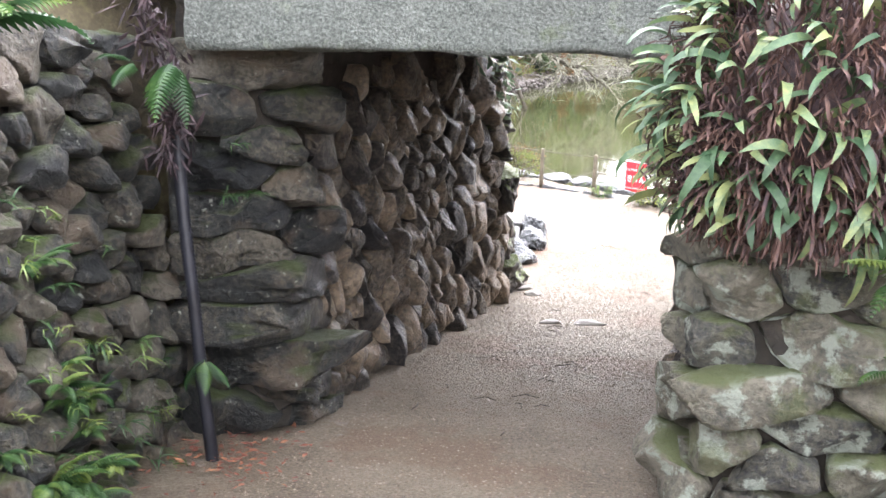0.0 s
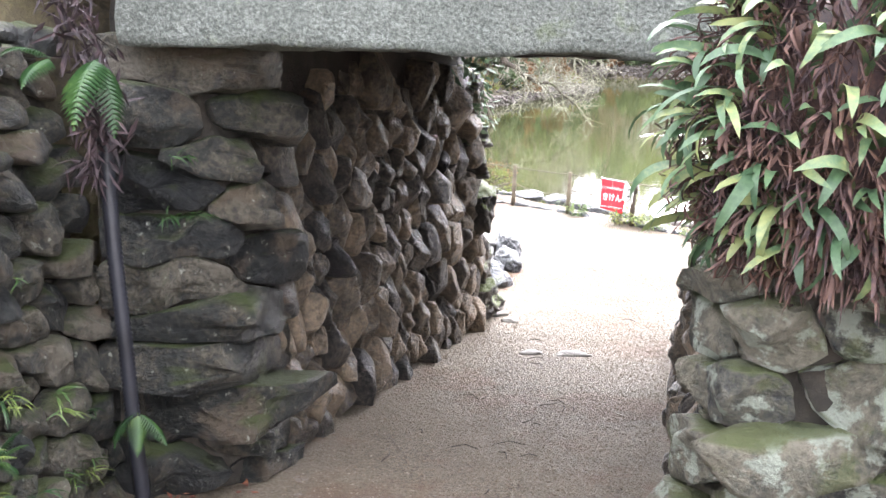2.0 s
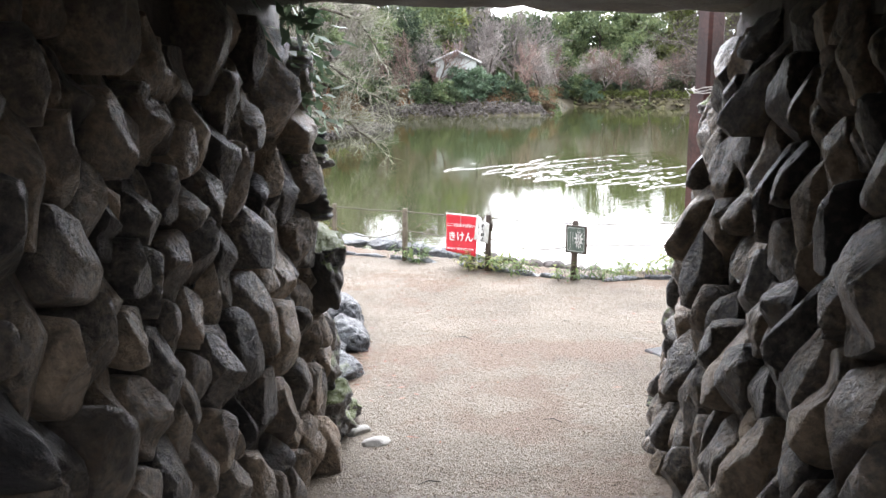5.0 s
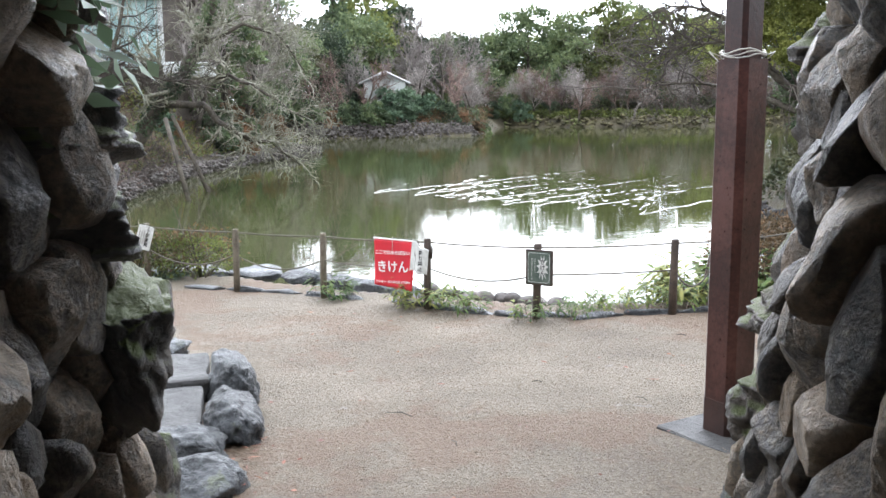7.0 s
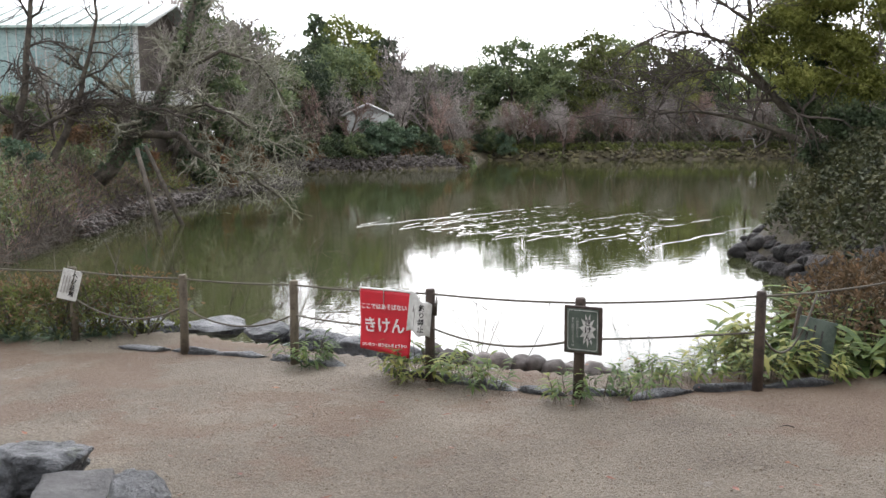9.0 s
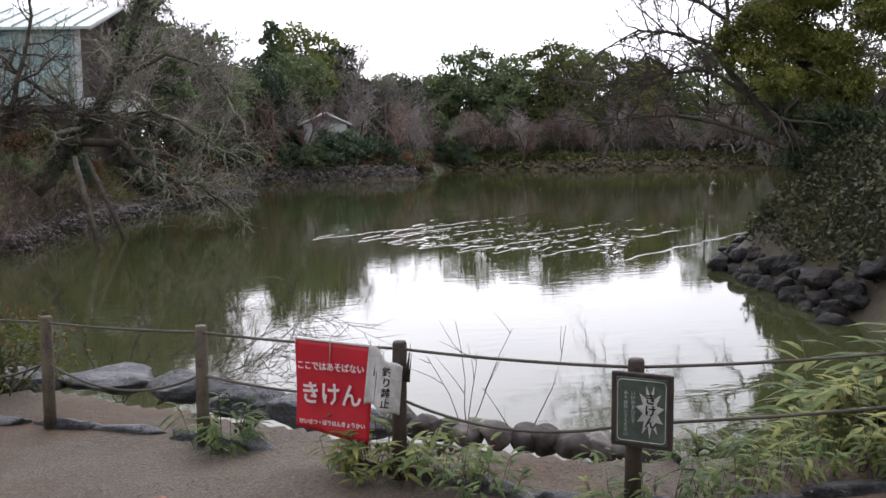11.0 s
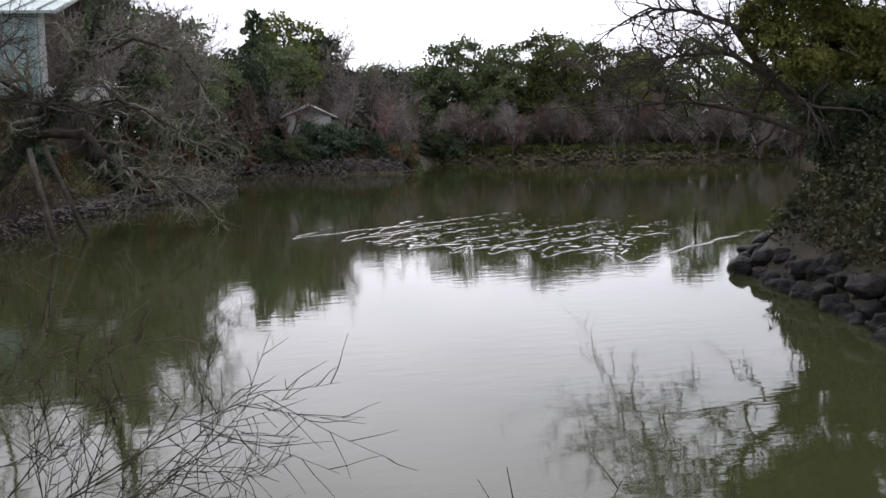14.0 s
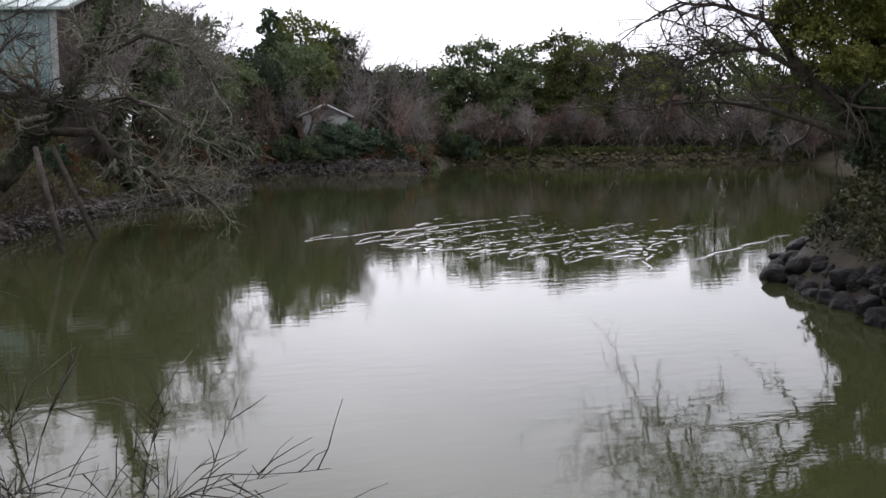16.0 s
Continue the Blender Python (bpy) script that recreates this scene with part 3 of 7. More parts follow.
stone_wall("wall_right_pier", RIGHT_PIER, lambda s: 1.30, 62, 0.46, LICHEN_STONE, "stacked stone pier with pale green lichen", 15, bulge=0.32, proud=0.05, thick=0.4, rag=0.035)


# ---- fence along the bank ----
FENCE = {"w": (-0.73, 15.44), "s": (0.14, 14.83), "a": (1.08, 13.955), "b": (1.914, 13.214), "c": (2.75, 12.2), "d": (3.51, 11.31), "e": (4.73, 11.065)}


def fence_post(x, y, high, radius, material, label, lean=(0.0, 0.0)):
    z = floor_z(x, y)
    post = empty("fence_post", pose(x, y, z))
    v, f = tube([(0, 0, -0.15), (lean[0] * 0.5, lean[1] * 0.5, high * 0.5), (lean[0], lean[1], high - 0.012), (lean[0], lean[1], high)],
                [radius * 1.04, radius, radius * 0.97, radius * 0.85], 10)
    ob = solid("shaft", np.array(v), f, material, None, centre=False)
    ob.parent = post
    return tagged(post, label, "fence post", "fence posts along the pond")


for key, (x, y) in FENCE.items():
    dark = key in "cde"
    fence_post(x, y, 0.68 if key != "w" else 0.62, 0.036, DARK_WOOD if dark else POST_WOOD,
               "round dark stained wooden post of a low rope fence" if dark else "round weathered wooden post of a low rope fence", (0.01, 0.0))


def post_top(key, h):
    x, y = FENCE[key]
    return Vector((x, y, floor_z(x, y) + h))


def rope_between(a, b, sag, name="rope", radius=0.008):
    pts = [a.lerp(b, t) - Vector((0, 0, sag * 4 * t * (1 - t))) for t in np.linspace(0, 1, 14)]
    v, f = tube([tuple(p) for p in pts], radius, 6)
    return tagged(solid(name, v, f, ROPE, centre=False), "thin grey brown rope strung between fence posts", "rope", "ropes of the fence")


for p, q, low in (("w", "s", 0.10), ("s", "a", 0.15), ("a", "b", 0.13), ("b", "c", 0.03), ("c", "d", 0.09), ("d", "e", 0.01)):
    rope_between(post_top(p, 0.645), post_top(q, 0.645), 0.012)
    rope_between(post_top(p, 0.40), post_top(q, 0.40), low)
rope_between(post_top("e", 0.645), Vector((6.3, 11.45, -0.36)), 0.02)
rope_between(post_top("e", 0.42), Vector((5.35, 11.25, -0.38)), 0.28)


# ---- timber pillar ----
pillar = empty("timber_pillar", pose(3.33, 8.13, floor_z(0, 8.11), 0, 0, 14))
part("base_plate", box_bm(-0.28, 0.28, -0.26, 0.26, -0.05, 0.015, 0.01), FLAG, pillar, "thin grey concrete base plate")


def prism(half, cut, z0, z1):
    """A square shaft with chamfered corners."""
    bm = bmesh.new()
    plan = [(half, -half + cut), (half, half - cut), (half - cut, half), (-half + cut, half), (-half, half - cut), (-half, -half + cut), (-half + cut, -half), (half - cut, -half)]
    low, top = [bm.verts.new((x, y, z0)) for x, y in plan], [bm.verts.new((x, y, z1)) for x, y in plan]
    bm.faces.new(low[::-1])
    bm.faces.new(top)
    for i in range(8):
        bm.faces.new((low[i], low[(i + 1) % 8], top[(i + 1) % 8], top[i]))
    return bm


part("plinth", prism(0.107, 0.035, 0.015, 0.2), PLINTH_PAINT, pillar, "darker brown painted foot")
part("lower_shaft", prism(0.105, 0.035, 0.2, 2.02), PILLAR_PAINT, pillar)
part("upper_shaft", prism(0.076, 0.022, 2.02, 3.6), PILLAR_PAINT, pillar)
rng = np.random.default_rng(5)
wv, wf = [], []
for i in range(3):
    ring = [(0.115 * math.cos(t) * (1 + 0.12 * rng.normal()), 0.115 * math.sin(t), 2.035 + 0.012 * i + 0.012 * math.sin(3 * t + i)) for t in np.linspace(0, 2 * math.pi, 18)]
    wv, wf = join((wv, wf), tube(ring, 0.004, 4))
for a in (-0.8, 2.2):
    wv, wf = join((wv, wf), tube([(0.115 * math.cos(a), 0.115 * math.sin(a), 2.04), (0.17 * math.cos(a + 0.3), 0.17 * math.sin(a + 0.3), 2.06), (0.13 * math.cos(a + 0.5), 0.13 * math.sin(a + 0.5), 2.01), (0.16 * math.cos(a + 0.7), 0.16 * math.sin(a + 0.7), 2.0)], 0.003, 4))
tie = solid("wire_tie", wv, wf, WIRE, None, "pale wire tied round the pillar", centre=False)
tie.parent = pillar
tagged(pillar, "tall red brown painted timber pillar on a concrete plate", "pillar")


# ---- leaves, branches and boulders ----
def leaf_cloud(pos, length, width, rng, droop=0.0, out=None, spread=1.0):
    """Many small pointed leaves as one mesh's vertices and faces, folded along the middle."""
    pos = np.asarray(pos, float)
    m = len(pos)
    d = rng.normal(0, 1, (m, 3)) * spread
    if out is not None:
        d += out
    d[:, 2] -= droop
    d /= np.linalg.norm(d, axis=1)[:, None] + 1e-9
    side = np.cross(d, rng.normal(0, 1, (m, 3)))
    side /= np.linalg.norm(side, axis=1)[:, None] + 1e-9
    nrm = np.cross(side, d)
    ln = (length * rng.uniform(0.6, 1.3, m))[:, None]
    wd = (width * rng.uniform(0.7, 1.2, m))[:, None]
    v = np.stack([pos, pos + d * ln * 0.45 + side * wd * 0.5 + nrm * wd * 0.18, pos + d * ln, pos + d * ln * 0.45 - side * wd * 0.5 + nrm * wd * 0.18], 1)
    return v.reshape(-1, 3), (np.arange(m * 4).reshape(-1, 4)).tolist()


def stack(pieces):
    verts, faces, o = [], [], 0
    for v, f in pieces:
        v = np.asarray(v, float)
        verts.append(v)
        faces += [[i + o for i in q] for q in f]
        o += len(v)
    return np.concatenate(verts), faces


def grow(out, tips, p, d, length, radius, level, rng, kids, wander, sink, sides, shrink=0.62, thin=0.55, first=0.25, least=0.003):
    """A limb and, along it, its smaller limbs."""
    segs = 5 if level > 1 else (4 if level else 3)
    pts, rad, p, d = [p], [radius], p.copy(), d.copy()
    for i in range(segs):
        d = d + rng.normal(0, wander, 3)
        d[2] += sink[level]
        d /= np.linalg.norm(d)
        p = p + d * length / segs
        pts.append(p)
        rad.append(radius * (1 - 0.62 * (i + 1) / segs))
    out.append(tube([tuple(q) for q in pts], rad, max(3, sides)))
    if level == 0:
        tips.append(pts[-1])
        return
    for i in range(kids[level]):
        t = first + (1 - first) * (i + rng.random()) / kids[level]
        q = t * segs
        j = min(int(q), segs - 1)
        at = pts[j] + (pts[j + 1] - pts[j]) * (q - j)
        axis = pts[j + 1] - pts[j]
        axis = axis / np.linalg.norm(axis)
        turn = rng.normal(0, 1, 3)
        turn -= axis * np.dot(turn, axis)
        turn /= np.linalg.norm(turn) + 1e-9
        a = rng.uniform(0.5, 1.0)
        nd = axis * math.cos(a) + turn * math.sin(a)
        grow(out, tips, at, nd, length * shrink * rng.uniform(0.6, 1.1), max(least, radius * thin * (1 - 0.45 * t)), level - 1, rng, kids, wander, sink, sides - 2, shrink, thin, 0.15, least)


BARK = surface("grey_brown_bark", [(0.3, (0.035, 0.028, 0.022)), (0.5, (0.08, 0.066, 0.05)), (0.72, (0.15, 0.13, 0.10))], 2.5, 14.0, 0.85, 0.5, 0.02, vary=0.15,
               spots=[((0.09, 0.11, 0.04), 1.2, 0.6, 0.55)])
TWIG = surface("winter_twigs", [(0.3, (0.20, 0.175, 0.16)), (0.7, (0.44, 0.39, 0.36))], 0.3, 6.0, 0.85, 0.0, vary=0.35)
TWIG_RED = surface("reddish_winter_twigs", [(0.3, (0.13, 0.085, 0.07)), (0.7, (0.33, 0.23, 0.195))], 0.3, 6.0, 0.85, 0.0, vary=0.35)
TWIG_MOSSY = surface("mossy_grey_twigs", [(0.3, (0.07, 0.065, 0.045)), (0.5, (0.20, 0.195, 0.14)), (0.72, (0.40, 0.385, 0.31))], 0.9, 8.0, 0.85, 0.0, vary=0.2)
LEAF_CROWN = surface("yellow_olive_leaf", [(0.26, (0.10, 0.11, 0.028)), (0.5, (0.23, 0.25, 0.06)), (0.75, (0.40, 0.40, 0.12))], 0.9, 7.0, 0.7, 0.0, contrast=2.2, through_light=0.45)
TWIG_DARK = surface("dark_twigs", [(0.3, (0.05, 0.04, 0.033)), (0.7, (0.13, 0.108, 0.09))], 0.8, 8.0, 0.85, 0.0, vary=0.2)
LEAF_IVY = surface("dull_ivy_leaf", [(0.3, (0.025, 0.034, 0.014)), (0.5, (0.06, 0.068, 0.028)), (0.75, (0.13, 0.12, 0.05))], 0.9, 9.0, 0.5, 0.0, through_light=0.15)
LEAF_DARK = surface("dark_evergreen_leaf", [(0.26, (0.04, 0.062, 0.034)), (0.5, (0.10, 0.14, 0.07)), (0.74, (0.21, 0.26, 0.12))], 0.7, 7.0, 0.6, 0.0, vary=0.5, contrast=2.4, through_light=0.3)
LEAF_OLIVE = surface("olive_evergreen_leaf", [(0.26, (0.07, 0.082, 0.024)), (0.5, (0.17, 0.20, 0.055)), (0.75, (0.32, 0.34, 0.11))], 0.7, 7.0, 0.7, 0.0, vary=0.45, contrast=2.2, through_light=0.38)
LEAF_BLUE = surface("blue_green_leaf", [(0.28, (0.03, 0.055, 0.035)), (0.5, (0.075, 0.125, 0.075)), (0.72, (0.16, 0.23, 0.14))], 0.5, 7.0, 0.5, 0.0, vary=0.25, through_light=0.2)
LEAF_RUST = surface("rusty_leaf", [(0.3, (0.085, 0.062, 0.035)), (0.5, (0.17, 0.105, 0.055)), (0.72, (0.26, 0.14, 0.075))], 0.9, 8.0, 0.85, 0.0, vary=0.3, through_light=0.2)
SASA = surface("bamboo_grass_leaf", [(0.3, (0.04, 0.075, 0.016)), (0.5, (0.105, 0.155, 0.035)), (0.78, (0.30, 0.29, 0.085))], 3.0, 12.0, 0.8, 0.0, vary=0.3, through_light=0.25)
FROND = surface("strap_fern_frond", [(0.25, (0.04, 0.085, 0.042)), (0.5, (0.085, 0.15, 0.075)), (0.78, (0.24, 0.27, 0.11))], 6.0, 40.0, 0.48, 0.15, 0.004, vary=0.45, through_light=0.2)
DEAD = surface("dead_frond", [(0.25, (0.02, 0.013, 0.016)), (0.5, (0.055, 0.032, 0.036)), (0.85, (0.18, 0.10, 0.075))], 9.0, 50.0, 0.75, 0.2, 0.004, vary=0.3)
FERN = surface("fern_green", [(0.3, (0.022, 0.065, 0.02)), (0.5, (0.058, 0.125, 0.036)), (0.78, (0.19, 0.25, 0.065))], 4.0, 30.0, 0.5, 0.0, vary=0.5, through_light=0.3)
LITTER = surface("leaf_litter", [(0.3, (0.10, 0.028, 0.018)), (0.5, (0.21, 0.07, 0.04)), (0.75, (0.38, 0.19, 0.09))], 14.0, 50.0, 0.75, 0.1, 0.003, vary=0.3)


def evergreen(name, high, wide, leaf, rng, label, count=4200, blobs=11, size=0.42, trunk=0.3, low=0.25, cone=False):
    """A broad evergreen at the origin: trunk with limbs, and a crown of leaf clumps with gaps between."""
    tree = empty(name, Matrix())
    limbs, clumps = [], []
    limbs.append(tube([(0, 0, -0.5), (0.1, 0.05, high * 0.3), (-0.05, 0.1, high * 0.6), (0.05, 0, high * 0.92)], [trunk, trunk * 0.8, trunk * 0.5, trunk * 0.12], 7))
    for i in range(blobs):
        t = (i + 0.5) / blobs
        z = high * (low + (0.93 - low) * t)
        if cone:
            reach = wide * 0.5 * (1.05 - t) * rng.uniform(0.5, 1.0)
            r = wide * (0.13 + 0.17 * (1 - t))
        else:
            reach = wide * 0.36 * math.sqrt(max(0.05, 1 - (2 * t - 0.8) ** 2 * 0.7)) * rng.uniform(0.35, 1.05)
            r = wide * rng.uniform(0.16, 0.25)
        a = i * 2.4 + rng.normal(0, 0.4)
        c = np.array((math.cos(a) * reach, math.sin(a) * reach, z))
        limbs.append(tube([(0, 0, z * 0.72), tuple(c * (0.5, 0.5, 0.9)), tuple(c)], [trunk * 0.35, trunk * 0.2, 0.03], 5))
        clumps.append((c, r))
    weights = np.array([r * r for c, r in clumps])
    pick = rng.choice(len(clumps), count, p=weights / weights.sum())
    d = rng.normal(0, 1, (count, 3))
    d /= np.linalg.norm(d, axis=1)[:, None]
    d[:, 2] = np.where(d[:, 2] < -0.35, -d[:, 2] * 0.6, d[:, 2])
    lump = np.array([0.78 + 0.42 * noise.noise(Vector((v[0] * 2.3 + k, v[1] * 2.3, v[2] * 2.3))) for v, k in zip(d, pick * 7.3)])
    r = np.array([q for c, q in clumps])[pick] * lump * rng.uniform(0.72, 1.06, count)
    pos = np.array([c for c, q in clumps])[pick] + d * r[:, None] * (1, 1, 0.78)
    wood = solid("trunk", *stack(limbs), BARK, None, centre=False)
    wood.parent = tree
    v, f = leaf_cloud(pos, size, size * 0.6, rng, 0.15, d * 0.9)
    crown = solid("crown", v, f, leaf, None, centre=False, smooth=False)
    crown.parent = tree
    return tagged(tree, label, "tree")


def bare_tree(name, high, rng, label, twig, levels=3, kids=(0, 5, 6, 7), trunk=0.16, lean=(0, 0), sink=(0.02, 0.03, 0.06, 0.1, 0.1)):
    tree = empty(name, Matrix())
    out, tips = [], []
    grow(out, tips, np.array((0.0, 0.0, -0.4)), np.array((lean[0], lean[1], 1.0)), high * 0.62, trunk, levels, rng, kids, 0.16, sink, 7, 0.60, 0.70, 0.28, 0.013)
    wood = [out[0]]
    limbs = out[1:]
    ob = solid("trunk", *stack(wood), BARK, None, centre=False)
    ob.parent = tree
    ob = solid("crown", *stack(limbs), twig, None, centre=False)
    ob.parent = tree
    return tagged(tree, label, "tree")


def boulder(name, at, size, seed, material, parent=None, label="", sub=3, rag=0.34, strata=0.0, turn=0.0):
    """A broken rock: a displaced ball with flat breaks and, where strata is set, ledges."""
    rng = np.random.default_rng(seed)
    bm = bmesh.new()
    bmesh.ops.create_icosphere(bm, subdivisions=sub, radius=1.0)
    cuts = [(Vector(rng.normal(0, 1, 3)).normalized(), rng.uniform(0.55, 0.9)) for _ in range(7)]
    off = Vector(rng.random(3) * 50)
    m = Matrix.Rotation(turn, 3, "Z")
    for v in bm.verts:
        p = v.co.copy()
        for nrm, lim in cuts:
            over = p.dot(nrm) - lim
            if over > 0:
                p -= nrm * over * 0.9
        p *= 1 + rag * noise.fractal(p * 1.2 + off, 1.0, 2.1, 4) + (0.07 * (noise.ridged_multi_fractal(p * 2.6 + off, 1.0, 2.2, 5, 1.0, 2.0) - 1.0) if sub > 4 else 0)
        if strata:
            p.x *= 1 + strata * noise.noise(Vector((0, 0, p.z * 5.5)) + off)
            p.y *= 1 + strata * noise.noise(Vector((9, 0, p.z * 5.5)) + off)
        p = m @ Vector((p.x * size[0], p.y * size[1], p.z * size[2]))
        v.co = p
    me = bpy.data.meshes.new(name)
    bm.to_mesh(me)
    bm.free()
    me.polygons.foreach_set("use_smooth", [True] * len(me.polygons))
    me.materials.append(material)
    ob = new(name, me)
    ob.location = at
    if parent is not None:
        ob.parent = parent
        ob.matrix_parent_inverse = parent.matrix_basis.inverted()
    if label:
        tagged(ob, label, "rock")
    return ob


# ---- far woods round the pond ----
def at_ground(x, y):
    return float(ground_height(np.array([float(x)]), np.array([float(y)]))[0])


rng = np.random.default_rng(21)
broad = [evergreen("evergreen_tree", 15, 14, LEAF_DARK, rng, "tall rounded dark evergreen tree on the far bank", 7000, 16, 0.55, low=0.1),
         evergreen("evergreen_tree", 14, 11, LEAF_OLIVE, rng, "tall olive green evergreen tree on the far bank", 5500, 13, 0.5, low=0.22),
         evergreen("evergreen_tree", 13, 15, LEAF_DARK, rng, "wide dark evergreen tree on the far bank", 7500, 18, 0.55, low=0.06)]
conifer = evergreen("conifer_tree", 17, 7, LEAF_DARK, rng, "tall dark conifer on the far bank", count=5500, blobs=20, size=0.5, cone=True, low=0.12)
shrub = [evergreen("evergreen_shrub", 4.2, 5.5, LEAF_BLUE, rng, "dense blue green evergreen shrub by the far water", 2600, 9, 0.36, 0.1, 0.12),
         evergreen("evergreen_shrub", 3.4, 4.6, LEAF_DARK, rng, "dense dark evergreen shrub by the far water", 2200, 8, 0.34, 0.1, 0.1),
         evergreen("rusty_shrub", 2.6, 3.6, LEAF_RUST, rng, "rust brown winter shrub by the far water", 1500, 7, 0.3, 0.08, 0.08)]
cherry = [bare_tree("bare_tree", 8, rng, "leafless spreading tree with reddish twigs", TWIG_RED, 4, (0, 6, 5, 6, 8), 0.17, (0.2, 0)),
          bare_tree("bare_tree", 8, rng, "leafless spreading tree with grey twigs", TWIG, 4, (0, 6, 5, 6, 8), 0.17, (-0.2, 0.1)),
          bare_tree("bare_tree", 8, rng, "leafless upright tree with grey twigs", TWIG, 4, (0, 6, 5, 5, 9), 0.15, (0.0, 0.1), (0.06, 0.07, 0.08, 0.1, 0.1))]


def plant(kind, x, y, k=1.0, turn=None, sink=0.0, group=""):
    while 74 < y < 118 and x < 36 and shore_distance(np.array([float(x)]), np.array([float(y)]))[0] < 1.2:
        x, y = (x, y + 0.6) if x > 16 else (x - 0.6, y)
    z = at_ground(x, y) - sink
    ob = copy_thing(kind, pose(x, y, z, 0, 0, rng.uniform(0, 360) if turn is None else turn) @ Matrix.Diagonal((k, k, k * rng.uniform(0.92, 1.08), 1)))
    if group:
        ob["group"] = group
    return ob


for x, y, k in ((33, 139, 0.92), (58, 148, 1.03), (63, 142, 1.08), (75, 141, 1.3), (88, 138, 1.32), (96, 132, 1.3), (34, 146, 0.9)):
    plant(broad[0], x + (5 if x > 44 else 0), y + (11 if x > 44 else 0), k * (1.06 if x < 70 else 0.86), group="tall trees behind the far bank")
for x, y, k in ((28.5, 136, 1.18), (69, 141, 1.25), (73, 139, 1.25), (80, 138, 1.28), (84, 135, 1.28), (100, 122, 1.3), (105, 116, 1.25), (110, 108, 1.2)):
    plant(broad[1], x + (5 if x > 44 else 0), y + (10 if x > 44 else 0), k * (1.06 if x < 72 else 0.88), group="tall trees behind the far bank")
for x, y, k in ((46, 147, 0.92), (53, 153, 0.98), (41, 142, 0.85), (66, 150, 1.0), (92, 142, 1.0), (104, 128, 1.0), (25, 128, 0.85), (20, 122, 0.8), (112, 118, 1.0), (78, 147, 1.05)):
    plant(broad[2], x + (5 if x > 44 else 0), y + (12 if x > 44 else 0), k * (1.06 if x < 70 else 0.88), group="tall trees behind the far bank")
for x, y, k in ((23.0, 132, 1.12), (26.3, 141, 0.98)):
    plant(conifer, x, y, k, group="tall trees behind the far bank")
for x, y, k in ((37, 136, 2.5), (42.5, 136, 2.0), (34, 131, 1.8), (39.5, 134, 2.1)):
    plant(cherry[2], x, y, k, group="bare trees behind the far bank")
for i in range(36):
    t = i / 35
    x, y = np.interp(t, (0, 0.35, 0.75, 1), (50, 72, 92, 108)), np.interp(t, (0, 0.35, 0.75, 1), (151.5, 140, 135, 121))
    plant(cherry[i % 2 if i % 5 else 2], x + rng.normal(0, 1.2), y + rng.normal(0, 1.5) + 1.0, rng.uniform(0.95, 1.3), group="bare trees along the far bank")
for x, y, k in ((18, 104, 1.1), (20, 112, 1.15), (16, 99, 1.0), (24, 117, 1.1), (29, 121, 1.05), (37, 121, 1.1), (41, 123, 1.15), (43, 132, 1.1), (33, 126, 1.2), (22, 121, 1.2), (46, 139, 1.1)):
    plant(cherry[int(rng.integers(0, 2))], x, y, k, group="bare trees round the little house")
for x, y, k, j in ((24.5, 111.5, 1.0, 1), (27.0, 115.5, 1.05, 0), (29.2, 116.3, 1.1, 0), (31.8, 117.0, 0.9, 0), (34.2, 116.6, 0.8, 1), (21.5, 110, 0.9, 1), (36.5, 116, 0.7, 2), (38.5, 115.8, 0.75, 2),
                   (19, 104, 0.8, 2), (35.5, 114.9, 0.4, 1), (47, 139, 0.7, 1), (62, 147, 0.7, 0), (40.5, 119, 0.6, 1)):
    plant(shrub[j], x, y, k, sink=0.3, group="shrubs by the far water")
for x, y, k in ((3.0, 71, 1.75), (6.5, 78, 1.9), (10, 86, 1.7), (13.5, 95, 1.5), (1.0, 76, 1.9), (8.0, 92, 1.75), (15.5, 101, 1.2), (5.0, 84, 2.0)):
    plant(cherry[2 if k > 1.6 else 0], x, y, k, group="bare trees beside the glass hall")
for x, y, k in ((-4, 60.5, 0.7), (-13, 60, 0.9)):
    plant(cherry[1], x, y, k, group="bare trees in front of the glass hall")
for x, y, k, j in ((-3, 61.5, 0.6, 2), (-6, 62, 0.7, 1), (-10, 62, 0.7, 2), (-14, 61, 0.8, 1), (0.5, 64.4, 0.6, 2)):
    plant(shrub[j], x, y, k, sink=0.2, group="shrubs in front of the glass hall")
plant(conifer, 4.6, 73.5, 0.85)
plant(broad[0], 7.6, 84, 0.72)
for x, y, k, j in ((-5.5, 44, 0.45, 1), (-6.5, 40, 0.5, 1), (-4.6, 49, 0.4, 0), (-7.5, 47, 0.45, 2), (-9.5, 41, 0.5, 0), (-2.6, 57, 0.4, 1), (-5.5, 56, 0.5, 2), (0.2, 63.5, 0.4, 0), (3.2, 69.8, 0.45, 2), (7, 75, 0.5, 1), (9.5, 80, 0.5, 2), (-8.5, 36, 0.5, 2),
                   (-10.5, 33, 0.6, 1), (12.2, 86, 0.5, 2), (-12, 50, 0.8, 0)):
    plant(shrub[j], x, y, k, sink=0.15, group="low shrubs on the stone bank")
